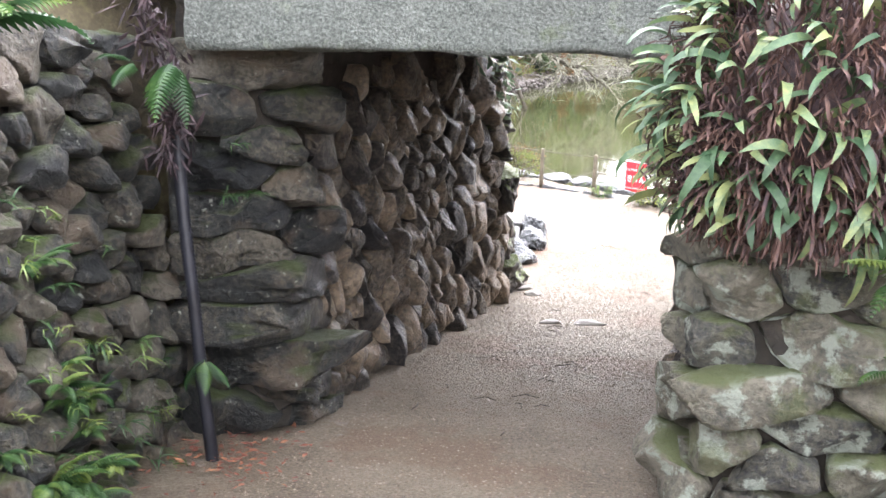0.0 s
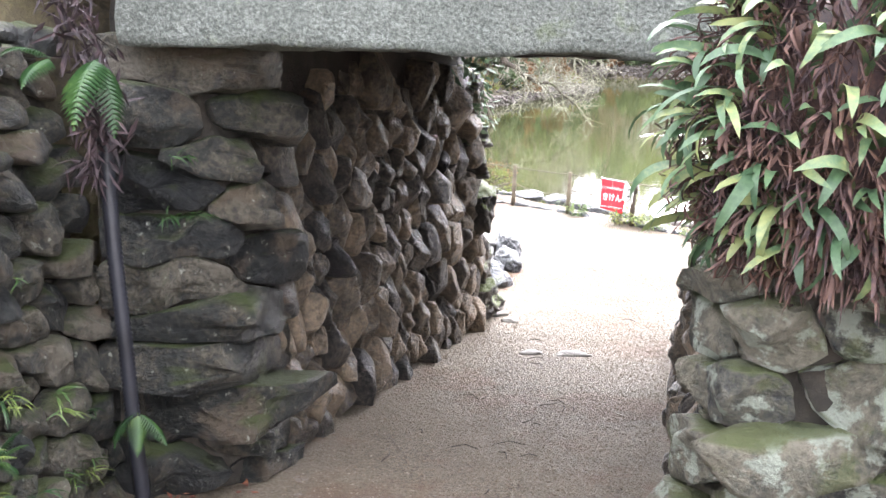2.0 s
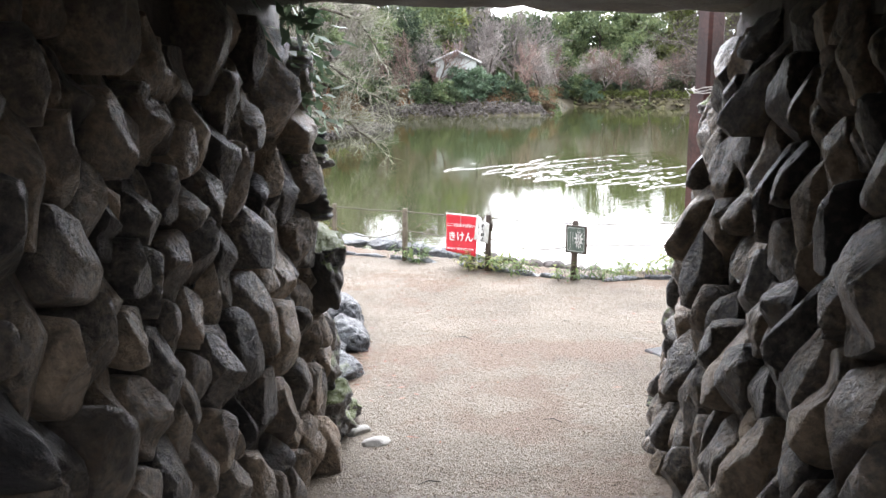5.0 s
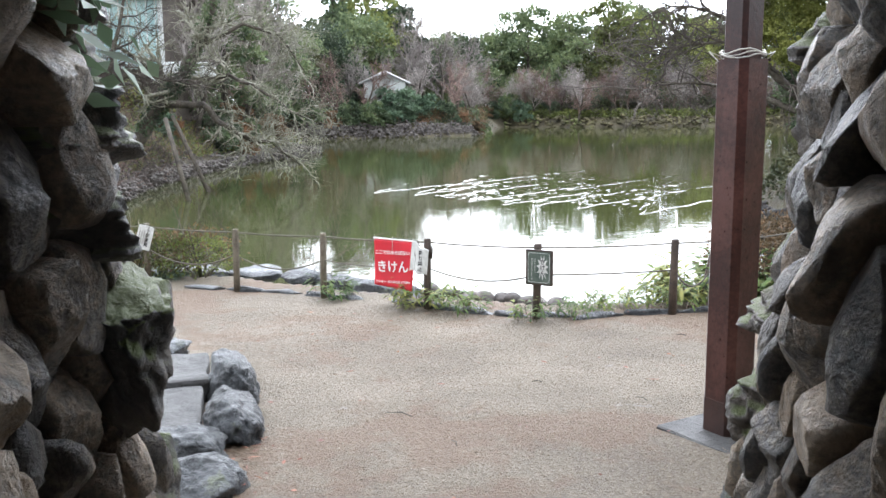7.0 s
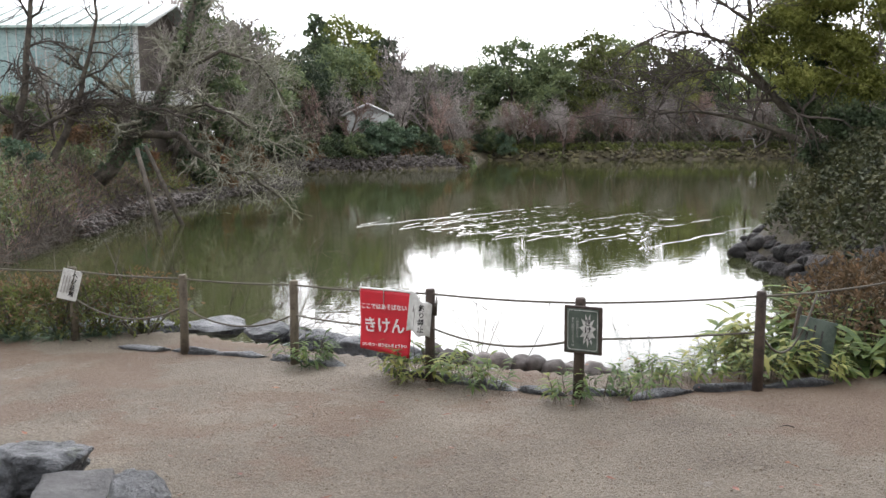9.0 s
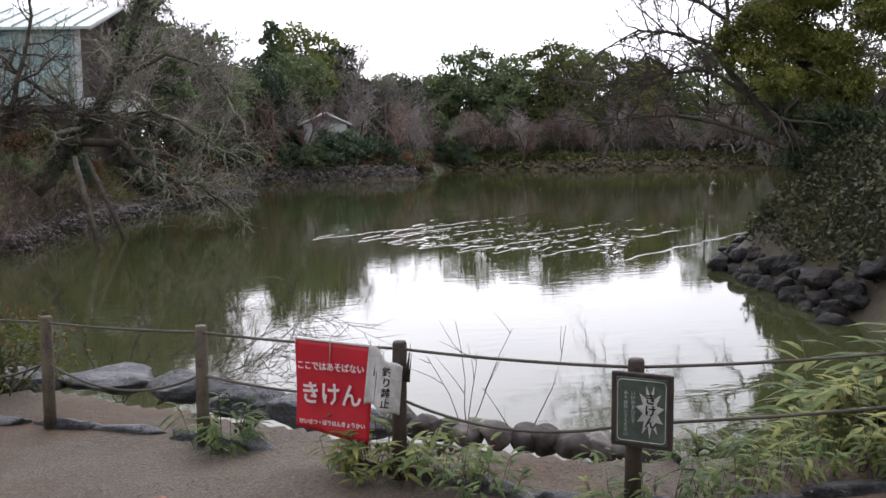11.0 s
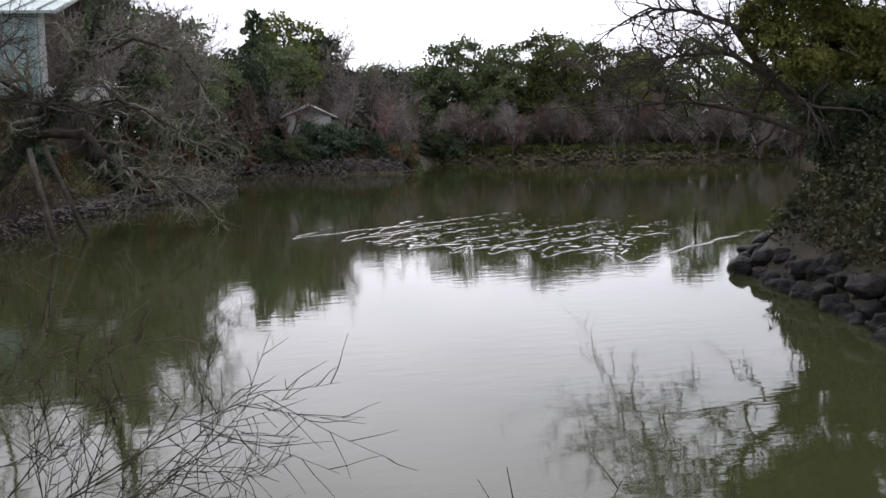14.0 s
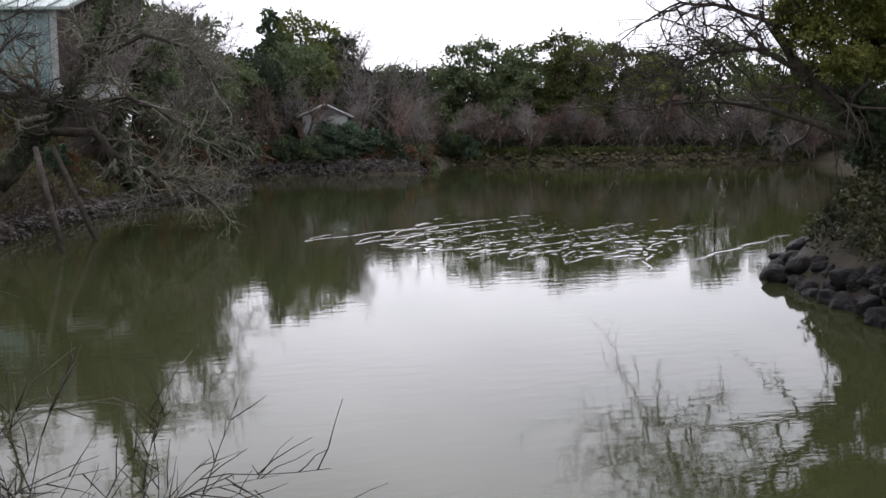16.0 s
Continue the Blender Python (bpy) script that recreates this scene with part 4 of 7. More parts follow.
for i in range(34):
    t = i / 33
    x, y = np.interp(t, (0, 0.2, 0.5, 0.8, 1), (12, 27, 62, 108, 130)), np.interp(t, (0, 0.2, 0.5, 0.8, 1), (112, 145, 170, 156, 122))
    plant(broad[(0, 2, 1, 2)[i % 4]], x + rng.normal(0, 1), y + rng.normal(0, 2), rng.uniform(0.82, 1.0) * (0.85 if t < 0.35 else 0.95), group="tall trees behind the far bank")
for i in range(36):
    t = i / 35
    x, y = np.interp(t, (0, 0.3, 0.72, 1), (46, 70, 94, 115)), np.interp(t, (0, 0.3, 0.72, 1), (146, 149, 143, 122))
    plant(shrub[(0, 1, 2, 1, 1)[i % 5]], x + rng.normal(0, 1), y + rng.normal(0, 1.0), rng.uniform(0.8, 1.25), sink=0.3, group="shrubs under the far trees")
for i in range(16):
    t = i / 15
    x, y = np.interp(t, (0, 0.5, 1), (3, 9, 19)), np.interp(t, (0, 0.5, 1), (70, 84, 108))
    plant(shrub[(2, 1, 2)[i % 3]], x + rng.normal(0, 1), y + rng.normal(0, 1.0), rng.uniform(0.6, 1.0), sink=0.3, group="shrubs along the stone bank")
for x, y, k in ((9, 93, 1.5), (11.5, 99, 1.4), (4.5, 76, 1.5), (7, 82, 1.4), (2.0, 69, 1.3), (12, 90, 1.2), (16, 106, 1.3)):
    plant(cherry[int(rng.integers(0, 3))], x, y, k, group="bare trees beside the glass hall")
for kind in broad + [conifer] + shrub + cherry:
    for o in (*kind.children_recursive, kind):
        bpy.data.objects.remove(o)

# hedge line and stony edges
hv = []
for i in range(5200):
    t = rng.random()
    x, y = np.interp(t, (0, 0.36, 0.75, 1), (53, 71.5, 91.5, 106)), np.interp(t, (0, 0.36, 0.75, 1), (149.2, 138.6, 134.2, 125.5))
    hv.append((x + rng.normal(0, 0.25), y + rng.normal(0, 0.4), -1.95 + 1.3 * rng.random() ** 0.8 + 0.12 * math.sin(x * 1.7)))
tagged(solid("clipped_hedge", *leaf_cloud(hv, 0.4, 0.24, rng), LEAF_OLIVE, centre=False, smooth=False), "long low clipped hedge along the far bank", "hedge", kind="stuff")

under = []
for i in range(26000):
    t = rng.random()
    x, y = np.interp(t, (0, 0.36, 0.75, 1), (50, 72, 93, 110)), np.interp(t, (0, 0.36, 0.75, 1), (152.5, 141.5, 137, 124))
    crest = 4.6 + 1.8 * noise.noise(Vector((x * 0.23, 1.5, 0))) + 1.0 * noise.noise(Vector((x * 0.8, 4.5, 0)))
    h = rng.random() ** 0.8
    under.append((x + rng.normal(0, 0.8), y + rng.normal(0, 0.9) + 2.0 * h, -1.3 + crest * h))
under = np.array(under)
tint = np.array([noise.noise(Vector((p[0] * 0.28, p[2] * 0.35, 7.0))) for p in under]) + rng.normal(0, 0.16, len(under))
# low brush takes darker materials: shade under the trees is put into its colour
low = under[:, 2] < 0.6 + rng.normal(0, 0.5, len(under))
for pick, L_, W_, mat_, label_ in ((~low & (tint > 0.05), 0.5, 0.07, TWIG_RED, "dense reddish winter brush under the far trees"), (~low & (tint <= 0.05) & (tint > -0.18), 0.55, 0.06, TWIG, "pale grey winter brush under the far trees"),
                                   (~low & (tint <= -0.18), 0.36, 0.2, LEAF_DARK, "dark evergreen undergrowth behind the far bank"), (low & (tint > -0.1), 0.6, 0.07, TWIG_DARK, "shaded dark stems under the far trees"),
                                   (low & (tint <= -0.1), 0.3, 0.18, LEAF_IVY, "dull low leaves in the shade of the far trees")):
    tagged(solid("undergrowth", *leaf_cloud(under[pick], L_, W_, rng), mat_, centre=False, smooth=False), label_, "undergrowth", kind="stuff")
deep = []
for i in range(14000):
    t = rng.random()
    x, y = np.interp(t, (0, 0.3, 0.72, 1), (44, 72, 98, 122)), np.interp(t, (0, 0.3, 0.72, 1), (156, 153, 147, 124))
    deep.append((x + rng.normal(0, 1.2), y + rng.normal(0, 1.2), -1.0 + (7.0 + 2.0 * noise.noise(Vector((x * 0.2, 9.0, 0)))) * rng.random()))
tagged(solid("woodland", *leaf_cloud(np.array(deep), 0.75, 0.4, rng), LEAF_DARK, centre=False, smooth=False), "dim evergreen woodland behind the far bank", "woodland", kind="stuff")
slope = []
for i in range(9000):
    t = rng.random()
    x, y = np.interp(t, (0, 0.2, 0.55, 0.85, 1), (14, 21, 30.5, 37, 42)), np.interp(t, (0, 0.2, 0.55, 0.85, 1), (115.5, 113.5, 115, 115.2, 121))
    h = rng.random()
    slope.append((x + rng.normal(0, 0.4), y + rng.normal(0, 0.5) + 2.0 * h, -2.5 + 2.6 * h))
slope = np.array(slope)
tint = np.array([noise.noise(Vector((p[0] * 0.5, p[2] * 0.6, 3.0))) for p in slope]) + rng.normal(0, 0.14, len(slope))
for pick, L_, W_, mat_, label_ in ((tint > 0.12, 0.4, 0.08, LEAF_RUST, "rust brown brush on the promontory bank"), ((tint <= 0.12) & (tint > -0.1), 0.28, 0.16, LEAF_IVY, "dull ivy on the promontory bank"), (tint <= -0.1, 0.28, 0.16, LEAF_DARK, "dark green leaves on the promontory bank")):
    tagged(solid("undergrowth", *leaf_cloud(slope[pick], L_, W_, rng), mat_, centre=False, smooth=False), label_, "undergrowth", kind="stuff")
left_line = np.array([(-9, 26), (-6.5, 31), (-4.2, 37), (-2.9, 43), (-1.8, 50), (-0.6, 55), (1.4, 61.8), (4.4, 69.3), (8.5, 75.5), (12.0, 82.6)])
ll = np.concatenate([[0], np.cumsum(np.linalg.norm(np.diff(left_line, axis=0), axis=1))])
for mat_, m_, L_, W_, label_ in ((LEAF_RUST, 9000, 0.34, 0.05, "rust brown dry grass on the pond bank"), (LEAF_OLIVE, 15000, 0.3, 0.09, "olive green weeds on the pond bank"), (LEAF_DARK, 9000, 0.2, 0.11, "dark ivy spreading over the pond bank"),
                                   (TWIG_DARK, 6000, 0.8, 0.03, "dark dead stalks on the pond bank"), (TWIG_RED, 5000, 0.7, 0.03, "reddish brush at the foot of the pond bank")):
    pos = []
    while len(pos) < m_:
        t = rng.random() * ll[-1]
        u = 0.6 + 7.5 * rng.random() ** 1.4
        x, y = np.interp(t, ll, left_line[:, 0]) - u * 0.9, np.interp(t, ll, left_line[:, 1]) + u * 0.35
        if noise.noise(Vector((x * 0.35, y * 0.35, len(label_)))) > -0.12:
            pos.append((x, y, 0.0))
    pos = np.array(pos)
    pos[:, 2] = ground_height(pos[:, 0], pos[:, 1]) + rng.random(m_) * 0.35
    tagged(solid("bank_grass", *leaf_cloud(pos, L_, W_, rng, -0.8), mat_, centre=False, smooth=False), label_, "grass", kind="stuff")


pos, tint = [], []
while len(pos) < 15000:
    t = rng.random() ** 1.3 * 36
    u = -0.35 + 3.6 * rng.random() ** 1.3
    x, y = np.interp(t, ll, left_line[:, 0]) - u * 0.9, np.interp(t, ll, left_line[:, 1]) + u * 0.35
    pos.append((x, y, 0.0))
    tint.append(noise.noise(Vector((x * 0.6, y * 0.4, 2.0))) + 0.25 * (u - 1.5) + rng.normal(0, 0.15))
pos, tint = np.array(pos), np.array(tint)
pos[:, 2] = ground_height(pos[:, 0], pos[:, 1]) + rng.random(len(pos)) * 0.9
for pick, L_, W_, mat_, label_ in ((tint > 0.1, 0.24, 0.12, LEAF_DARK, "dark green ivy hanging down the pond bank"), ((tint <= 0.1) & (tint > -0.2), 0.9, 0.025, TWIG_RED, "red brown brush at the foot of the bank"),
                                   (tint <= -0.2, 0.9, 0.03, TWIG_DARK, "dark tangled stems at the foot of the bank")):
    tagged(solid("bank_brush", *leaf_cloud(pos[pick], L_, W_, rng, -0.5 if W_ < 0.05 else 0.4), mat_, centre=False, smooth=False), label_, "brush", kind="stuff")


for m_, L_, W_, mat_, label_ in ((3600, 0.34, 0.14, LEAF_OLIVE, "olive green shrubs along the foot of the hall"), (2600, 0.7, 0.04, TWIG_DARK, "dark bare stems along the foot of the hall"), (1800, 0.34, 0.1, LEAF_RUST, "rust brown shrubs along the foot of the hall")):
    u = rng.random(m_) * 16
    row = np.stack([0.8 - 0.94 * u + rng.normal(0, 0.3, m_), 65.0 + 0.342 * u + rng.normal(0, 0.5, m_), np.zeros(m_)], 1)
    crest = np.array([2.0 + 1.3 * noise.noise(Vector((k * 0.5, len(label_), 0))) for k in u])
    row[:, 2] = ground_height(row[:, 0], row[:, 1]) + crest * rng.random(m_)
    tagged(solid("hall_planting", *leaf_cloud(row, L_, W_, rng, -0.2), mat_, centre=False, smooth=False), label_, "shrubs", kind="stuff")


def stones_along(name, line, count, size, high, label, material, seed, spread=0.6):
    """Many small bank stones joined."""
    rg = np.random.default_rng(seed)
    line = np.array(line, float)
    s = np.concatenate([[0], np.cumsum(np.linalg.norm(np.diff(line, axis=0), axis=1))])
    bm = bmesh.new()
    bmesh.ops.create_icosphere(bm, subdivisions=1, radius=1.0)
    ball = np.array([v.co for v in bm.verts])
    tri = [[v.index for v in f.verts] for f in bm.faces]
    bm.free()
    pieces = []
    for _ in range(count):
        t = rg.random() * s[-1]
        x, y = np.interp(t, s, line[:, 0]) + rg.normal(0, spread), np.interp(t, s, line[:, 1]) + rg.normal(0, spread)
        k = size * rg.uniform(0.5, 1.3)
        v = ball * (1 + rg.normal(0, 0.13, (len(ball), 1))) * (k * rg.uniform(0.8, 1.4), k * rg.uniform(0.8, 1.4), k * rg.uniform(0.6, 1.0))
        z = max(WATER_Z - 0.1, at_ground(x, y)) + rg.random() * high
        pieces.append((v + (x, y, z), tri))
    v, f = stack(pieces)
    return tagged(solid(name, v, f, material, centre=False, smooth=False), label, "stones", kind="stuff")


BANK_STONE = surface("grey_bank_stone", [(0.3, (0.045, 0.038, 0.034)), (0.5, (0.105, 0.09, 0.082)), (0.78, (0.23, 0.205, 0.19))], 1.4, 12.0, 0.8, 0.4, 0.02, vary=0.3)
DARK_ROCK = surface("dark_bank_rock", [(0.3, (0.008, 0.007, 0.007)), (0.5, (0.02, 0.017, 0.016)), (0.78, (0.06, 0.05, 0.046))], 2.0, 14.0, 0.65, 1.0, 0.06, vary=0.35)
stones_along("bank_stones", [(-2.0, 46.5), (-1.4, 51), (-0.2, 56), (1.8, 61.8), (4.8, 69), (8.7, 75.6), (12.4, 82.8)], 2400, 0.105, 0.75, "grey rubble stones facing the pond bank", BANK_STONE, 31, 0.3)
stones_along("bank_stones", [(15, 113), (21, 112), (30.5, 113.5), (37.5, 114)], 1500, 0.14, 0.7, "pale rubble stones at the far water's edge", BANK_STONE, 32, 0.4)
stones_along("bank_stones", [(53.7, 147.2), (70.7, 137), (91, 132.5), (104, 125.5)], 420, 0.3, 0.7, "brown earth clods and stones at the far water's edge", BANK, 33, 0.4)

# rocks under the near headland
rg = np.random.default_rng(8)
head_rocks = []
for line, m, top in (([(16.4, 23.4), (17.7, 26.2), (18.3, 27.9), (19.9, 32.2), (22.5, 34.6)], 36, 0.0), ([(16.9, 23.4), (18.2, 26.2), (18.8, 27.8), (20.4, 31.8), (22.8, 34.2)], 34, 0.45), ([(17.5, 23.2), (18.8, 26.0), (19.5, 28), (20.9, 31.2), (23.2, 33.6)], 28, 0.85)):
    line = np.array(line)
    s = np.concatenate([[0], np.cumsum(np.linalg.norm(np.diff(line, axis=0), axis=1))])
    for i in range(m):
        t = (i + rg.uniform(0.2, 0.8)) / m * s[-1]
        k = rg.uniform(0.2, 0.44)
        head_rocks.append((np.interp(t, s, line[:, 0]) + rg.normal(0, 0.12), np.interp(t, s, line[:, 1]) + rg.normal(0, 0.12), WATER_Z + top + rg.normal(0.05, 0.1), k))
for i, (x, y, z, k) in enumerate(head_rocks):
    r = boulder("bank_rock", (x, y, z), (k * 1.15, k, k * 0.8), 300 + i, DARK_ROCK, None, "dark angular rock piled at the water's edge", 3, 0.42, 0.1, i * 1.3)
    r["group"] = "rocks piled under the headland"


# ---- the leaning trees over the water ----
def placed_tree(name, limbs, rng, label, twig, kids, levels, leaf=None, leaf_at=(), leaf_size=0.1, leaf_count=0, ivy=None, sink=(0.0, 0.0, 0.02, 0.03)):
    """A tree whose main limbs follow given lines; twigs sprout from them."""
    tree = empty(name, pose(*limbs[0][0][0]))
    wood, thin, tips = [], [], []
    for pts, r0, r1, sprout in limbs:
        p = np.array(pts, float)
        fine = []
        for a, b in zip(p, p[1:]):
            for t in (0, 0.33, 0.66):
                fine.append(a + (b - a) * t + (rng.normal(0, r0 * 0.35, 3) if t else 0))
        fine.append(p[-1])
        rad = np.linspace(r0, r1, len(fine))
        wood.append(tube([tuple(q) for q in fine], rad, 8))
        for _ in range(sprout):
            j = int(rng.integers(len(fine) // 4, len(fine) - 1))
            axis = fine[j + 1] - fine[j]
            axis = axis / np.linalg.norm(axis)
            d = axis * 0.6 + rng.normal(0, 0.6, 3) + (0, 0, 0.15)
            grow(thin, tips, fine[j] + rng.random() * (fine[j + 1] - fine[j]), d / np.linalg.norm(d), rng.uniform(1.3, 3.0) * (levels / 3), max(0.03, rad[j] * 0.5), levels - 1, rng, kids, 0.34, sink, 6, 0.62, 0.6, 0.2, 0.009)
    ob = solid("trunk", *stack(wood), BARK, tree, centre=False)
    ob = solid("crown", *stack(thin), twig, tree, centre=False)
    if ivy:
        pos, nrm = [], []
        for (x0, y0, z0), (x1, y1, z1), m, rad in ivy:
            for _ in range(m):
                t = rng.random()
                d = rng.normal(0, 1, 3)
                d /= np.linalg.norm(d)
                pos.append(np.array((x0 + (x1 - x0) * t, y0 + (y1 - y0) * t, z0 + (z1 - z0) * t)) + d * rad * rng.uniform(0.6, 1.1))
                nrm.append(d)
        solid("ivy", *leaf_cloud(pos, 0.2, 0.15, rng, 0.2, np.array(nrm)), LEAF_DARK, tree, "dark green ivy climbing the trunk", centre=False, smooth=False)
    if leaf:
        pos, nrm = [], []
        for c, rad, m in leaf_at:
            m = int(m * 1.8)
            d = rng.normal(0, 1, (m, 3))
            d /= np.linalg.norm(d, axis=1)[:, None]
            lump = np.array([0.8 + 0.55 * noise.noise(Vector((v * 2.6).tolist()) + Vector(c)) for v in d])
            pos.append(np.array(c) + d * np.array(rad) * (lump * rng.uniform(0.35, 1.1, m))[:, None])
            nrm.append(d)
        solid("foliage", *leaf_cloud(np.concatenate(pos), leaf_size, leaf_size * 0.6, rng, 0.25, np.concatenate(nrm) * 0.7), leaf, tree, centre=False, smooth=False)
    return tagged(tree, label, "tree")


rg = np.random.default_rng(44)
placed_tree("leaning_tree", [([(-1.6, 53.5, -1.3), (-0.4, 53.5, 0.2), (1.2, 53.6, 2.2), (2.6, 53.5, 4.6), (3.6, 54, 8.0), (4.0, 54.5, 11)], 0.42, 0.08, 22),
                             ([(0.3, 53.4, 0.9), (2.2, 53, 0.9), (3.4, 52.6, -0.2), (4.6, 52.4, -1.0), (5.6, 52.2, -1.1), (7.0, 52, -2.3)], 0.22, 0.03, 26),
                             ([(1.0, 53.6, 1.9), (3.6, 53.0, 2.4), (5.4, 52.5, 1.4), (7.2, 52, 0.2)], 0.14, 0.03, 24),
                             ([(2.2, 53.6, 3.8), (4.4, 53.2, 5.0), (6.2, 52.6, 4.4), (7.4, 52.5, 2.6)], 0.13, 0.03, 26),
                             ([(1.0, 53.6, 1.9), (-1.5, 53, 3.6), (-3.2, 52.6, 4.6)], 0.13, 0.03, 14)], rg,
            "leaning leafless tree with ivy on its trunk over the water", TWIG_MOSSY, (0, 5, 7), 3, ivy=[((-1.2, 53.5, -0.8), (1.8, 53.55, 3.0), 1500, 0.42), ((1.8, 53.5, 3.0), (3.6, 54, 8), 700, 0.35)])
placed_tree("leaning_tree", [([(-6.3, 52.5, -1.5), (-5.6, 52.5, -0.5), (-4.9, 52.3, 1.2), (-4.4, 52, 3.5), (-4.0, 52, 7), (-3.5, 52, 9.5)], 0.3, 0.06, 18),
                             ([(-5.2, 52.4, 0.5), (-3.2, 52.2, 1.7), (-1.2, 52, 2.4), (1.6, 51.8, 2.1), (3.4, 51.6, 1.4)], 0.15, 0.03, 20),
                             ([(-3.9, 52.5, -1.1), (-2.9, 52.4, 0.9), (-2.1, 52.2, 2.8), (-1.4, 52.2, 5.6), (-1.2, 52, 8)], 0.2, 0.04, 16),
                             ([(-4.9, 52.3, 1.6), (-6.4, 52, 3.0), (-7.8, 51.5, 4.2), (-9.0, 51, 5)], 0.14, 0.03, 14)], rg,
            "forked leafless tree with crooked dark limbs on the bank", TWIG_DARK, (0, 6, 7), 3)
for a, b in (((0.32, 47.6, 0.3), (1.2, 46.0, -3.7)), ((0.66, 52.0, 0.35), (2.3, 50.0, -3.7))):
    v, f = tube([a, tuple((np.array(a) + b) / 2), b], [0.10, 0.11, 0.12], 8)
    tagged(solid("prop_pole", v, f, BARK, centre=False), "bare timber prop pole holding up the leaning tree", "pole", "poles propping the leaning tree")

rg = np.random.default_rng(45)
placed_tree("headland_tree", [([(23.4, 31.0, -1.2), (22.9, 31.4, 0.0), (21.9, 32.3, 1.4), (21.2, 32.9, 2.4), (20.6, 33.5, 3.5), (20.8, 33.3, 4.8), (20.6, 33.4, 6.5)], 0.2, 0.05, 22),
                              ([(22.6, 31.7, 0.2), (21.8, 32.4, 0.7), (20.9, 33.2, 1.15), (19.75, 34.1, 1.5), (18.5, 35.0, 1.6), (17.7, 35.5, 1.3)], 0.13, 0.02, 24),
                              ([(21.2, 32.9, 2.4), (20.2, 33.7, 3.0), (18.9, 34.7, 2.9), (17.9, 35.4, 2.3)], 0.09, 0.02, 20),
                              ([(20.7, 33.4, 3.6), (19.6, 34.2, 4.2), (18.5, 35.0, 4.4), (17.8, 35.4, 4.0)], 0.08, 0.02, 20),
                              ([(20.8, 33.3, 4.6), (19.6, 34.2, 5.6), (18.4, 35, 6.2)], 0.07, 0.02, 26),
                              ([(20.6, 33.5, 3.4), (21.4, 32.8, 5.0), (22.2, 32, 6.6)], 0.09, 0.03, 14)], rg,
            "spreading bare branched tree leaning over the water", TWIG_DARK, (0, 4, 5), 3)
placed_tree("headland_camellia", [([(24.6, 30.0, -0.6), (24.3, 30.3, 1.6), (23.6, 30.9, 3.2), (22.8, 31.6, 4.4)], 0.2, 0.05, 8), ([(24.3, 30.3, 1.6), (24.9, 29.6, 3.6), (25.4, 29, 5.4)], 0.14, 0.04, 8)], rg,
            "broad evergreen with olive green leaves on the headland", TWIG, (0, 4, 4), 3, leaf=LEAF_CROWN, leaf_size=0.13,
            leaf_at=[((20.9, 32.1, 3.4), (1.0, 1.0, 0.7), 1500), ((21.4, 31.6, 2.5), (0.8, 0.8, 0.6), 1100), ((21.1, 32.0, 4.5), (1.1, 1.1, 0.7), 1500), ((20.3, 32.5, 3.9), (0.7, 0.7, 0.5), 600), ((21.8, 31.6, 5.4), (1.2, 1.2, 0.8), 1500), ((22.6, 31.1, 6.2), (1.3, 1.3, 0.9), 1500),
                     ((22.4, 31.9, 3.9), (0.9, 0.9, 0.7), 2000), ((23.2, 31.1, 3.5), (1.0, 1.0, 0.8), 2600), ((21.7, 32.6, 4.7), (0.7, 0.8, 0.4), 900), ((23.6, 30.8, 2.4), (0.9, 0.9, 0.7), 2000), ((22.7, 31.6, 2.5), (0.7, 0.8, 0.5), 1200),
                     ((24.2, 30.4, 4.6), (1.2, 1.2, 0.9), 2600), ((23.0, 31.6, 5.2), (1.1, 1.1, 0.7), 1900), ((25.2, 29.4, 3.0), (1.2, 1.2, 1.2), 2400), ((25.4, 29.2, 5.8), (1.4, 1.4, 1.0), 2200), ((23.6, 31.4, 6.4), (1.2, 1.2, 0.7), 1600)])
rg = np.random.default_rng(46)
placed_tree("headland_evergreen", [([(24.2, 30.4, -0.9), (24.1, 30.5, 0.6), (23.8, 30.8, 1.6)], 0.2, 0.08, 4), ([(25.6, 29.4, -0.6), (25.7, 29.4, 1.4)], 0.22, 0.08, 4)], rg,
            "dense dark evergreen on the rocky headland", TWIG, (0, 3, 3), 3, leaf=LEAF_DARK, leaf_size=0.17,
            leaf_at=[((23.2, 31.1, 1.1), (0.9, 0.9, 0.7), 2200), ((24.1, 30.3, 0.9), (1.1, 1.1, 0.9), 2400), ((22.5, 31.8, 0.1), (0.6, 0.7, 0.5), 900), ((23.6, 30.8, 0.0), (1.0, 1.0, 0.7), 1800), ((25.4, 29.2, 1.0), (1.4, 1.4, 1.3), 2600), ((26.5, 28, 2.5), (2, 2, 2), 2400), ((23.6, 32.4, 3.3), (1.4, 1.2, 1.2), 2200), ((22.9, 33.2, 5.2), (1.3, 1.2, 1.1), 1800), ((25.4, 30.6, 5.2), (1.6, 1.4, 1.4), 2400), ((22.4, 32.4, 1.4), (0.8, 0.8, 0.8), 1200), ((24.6, 31.8, 6.8), (1.8, 1.6, 1.0), 1800)])
iv, inr = [], []
rg = np.random.default_rng(47)
ivy_line = np.array([(16.2, 20.2), (17.0, 23.0), (18.0, 26.4), (18.7, 28.0), (20.2, 31.9), (23.4, 34.4), (28, 37.6)])
il = np.concatenate([[0], np.cumsum(np.linalg.norm(np.diff(ivy_line, axis=0), axis=1))])
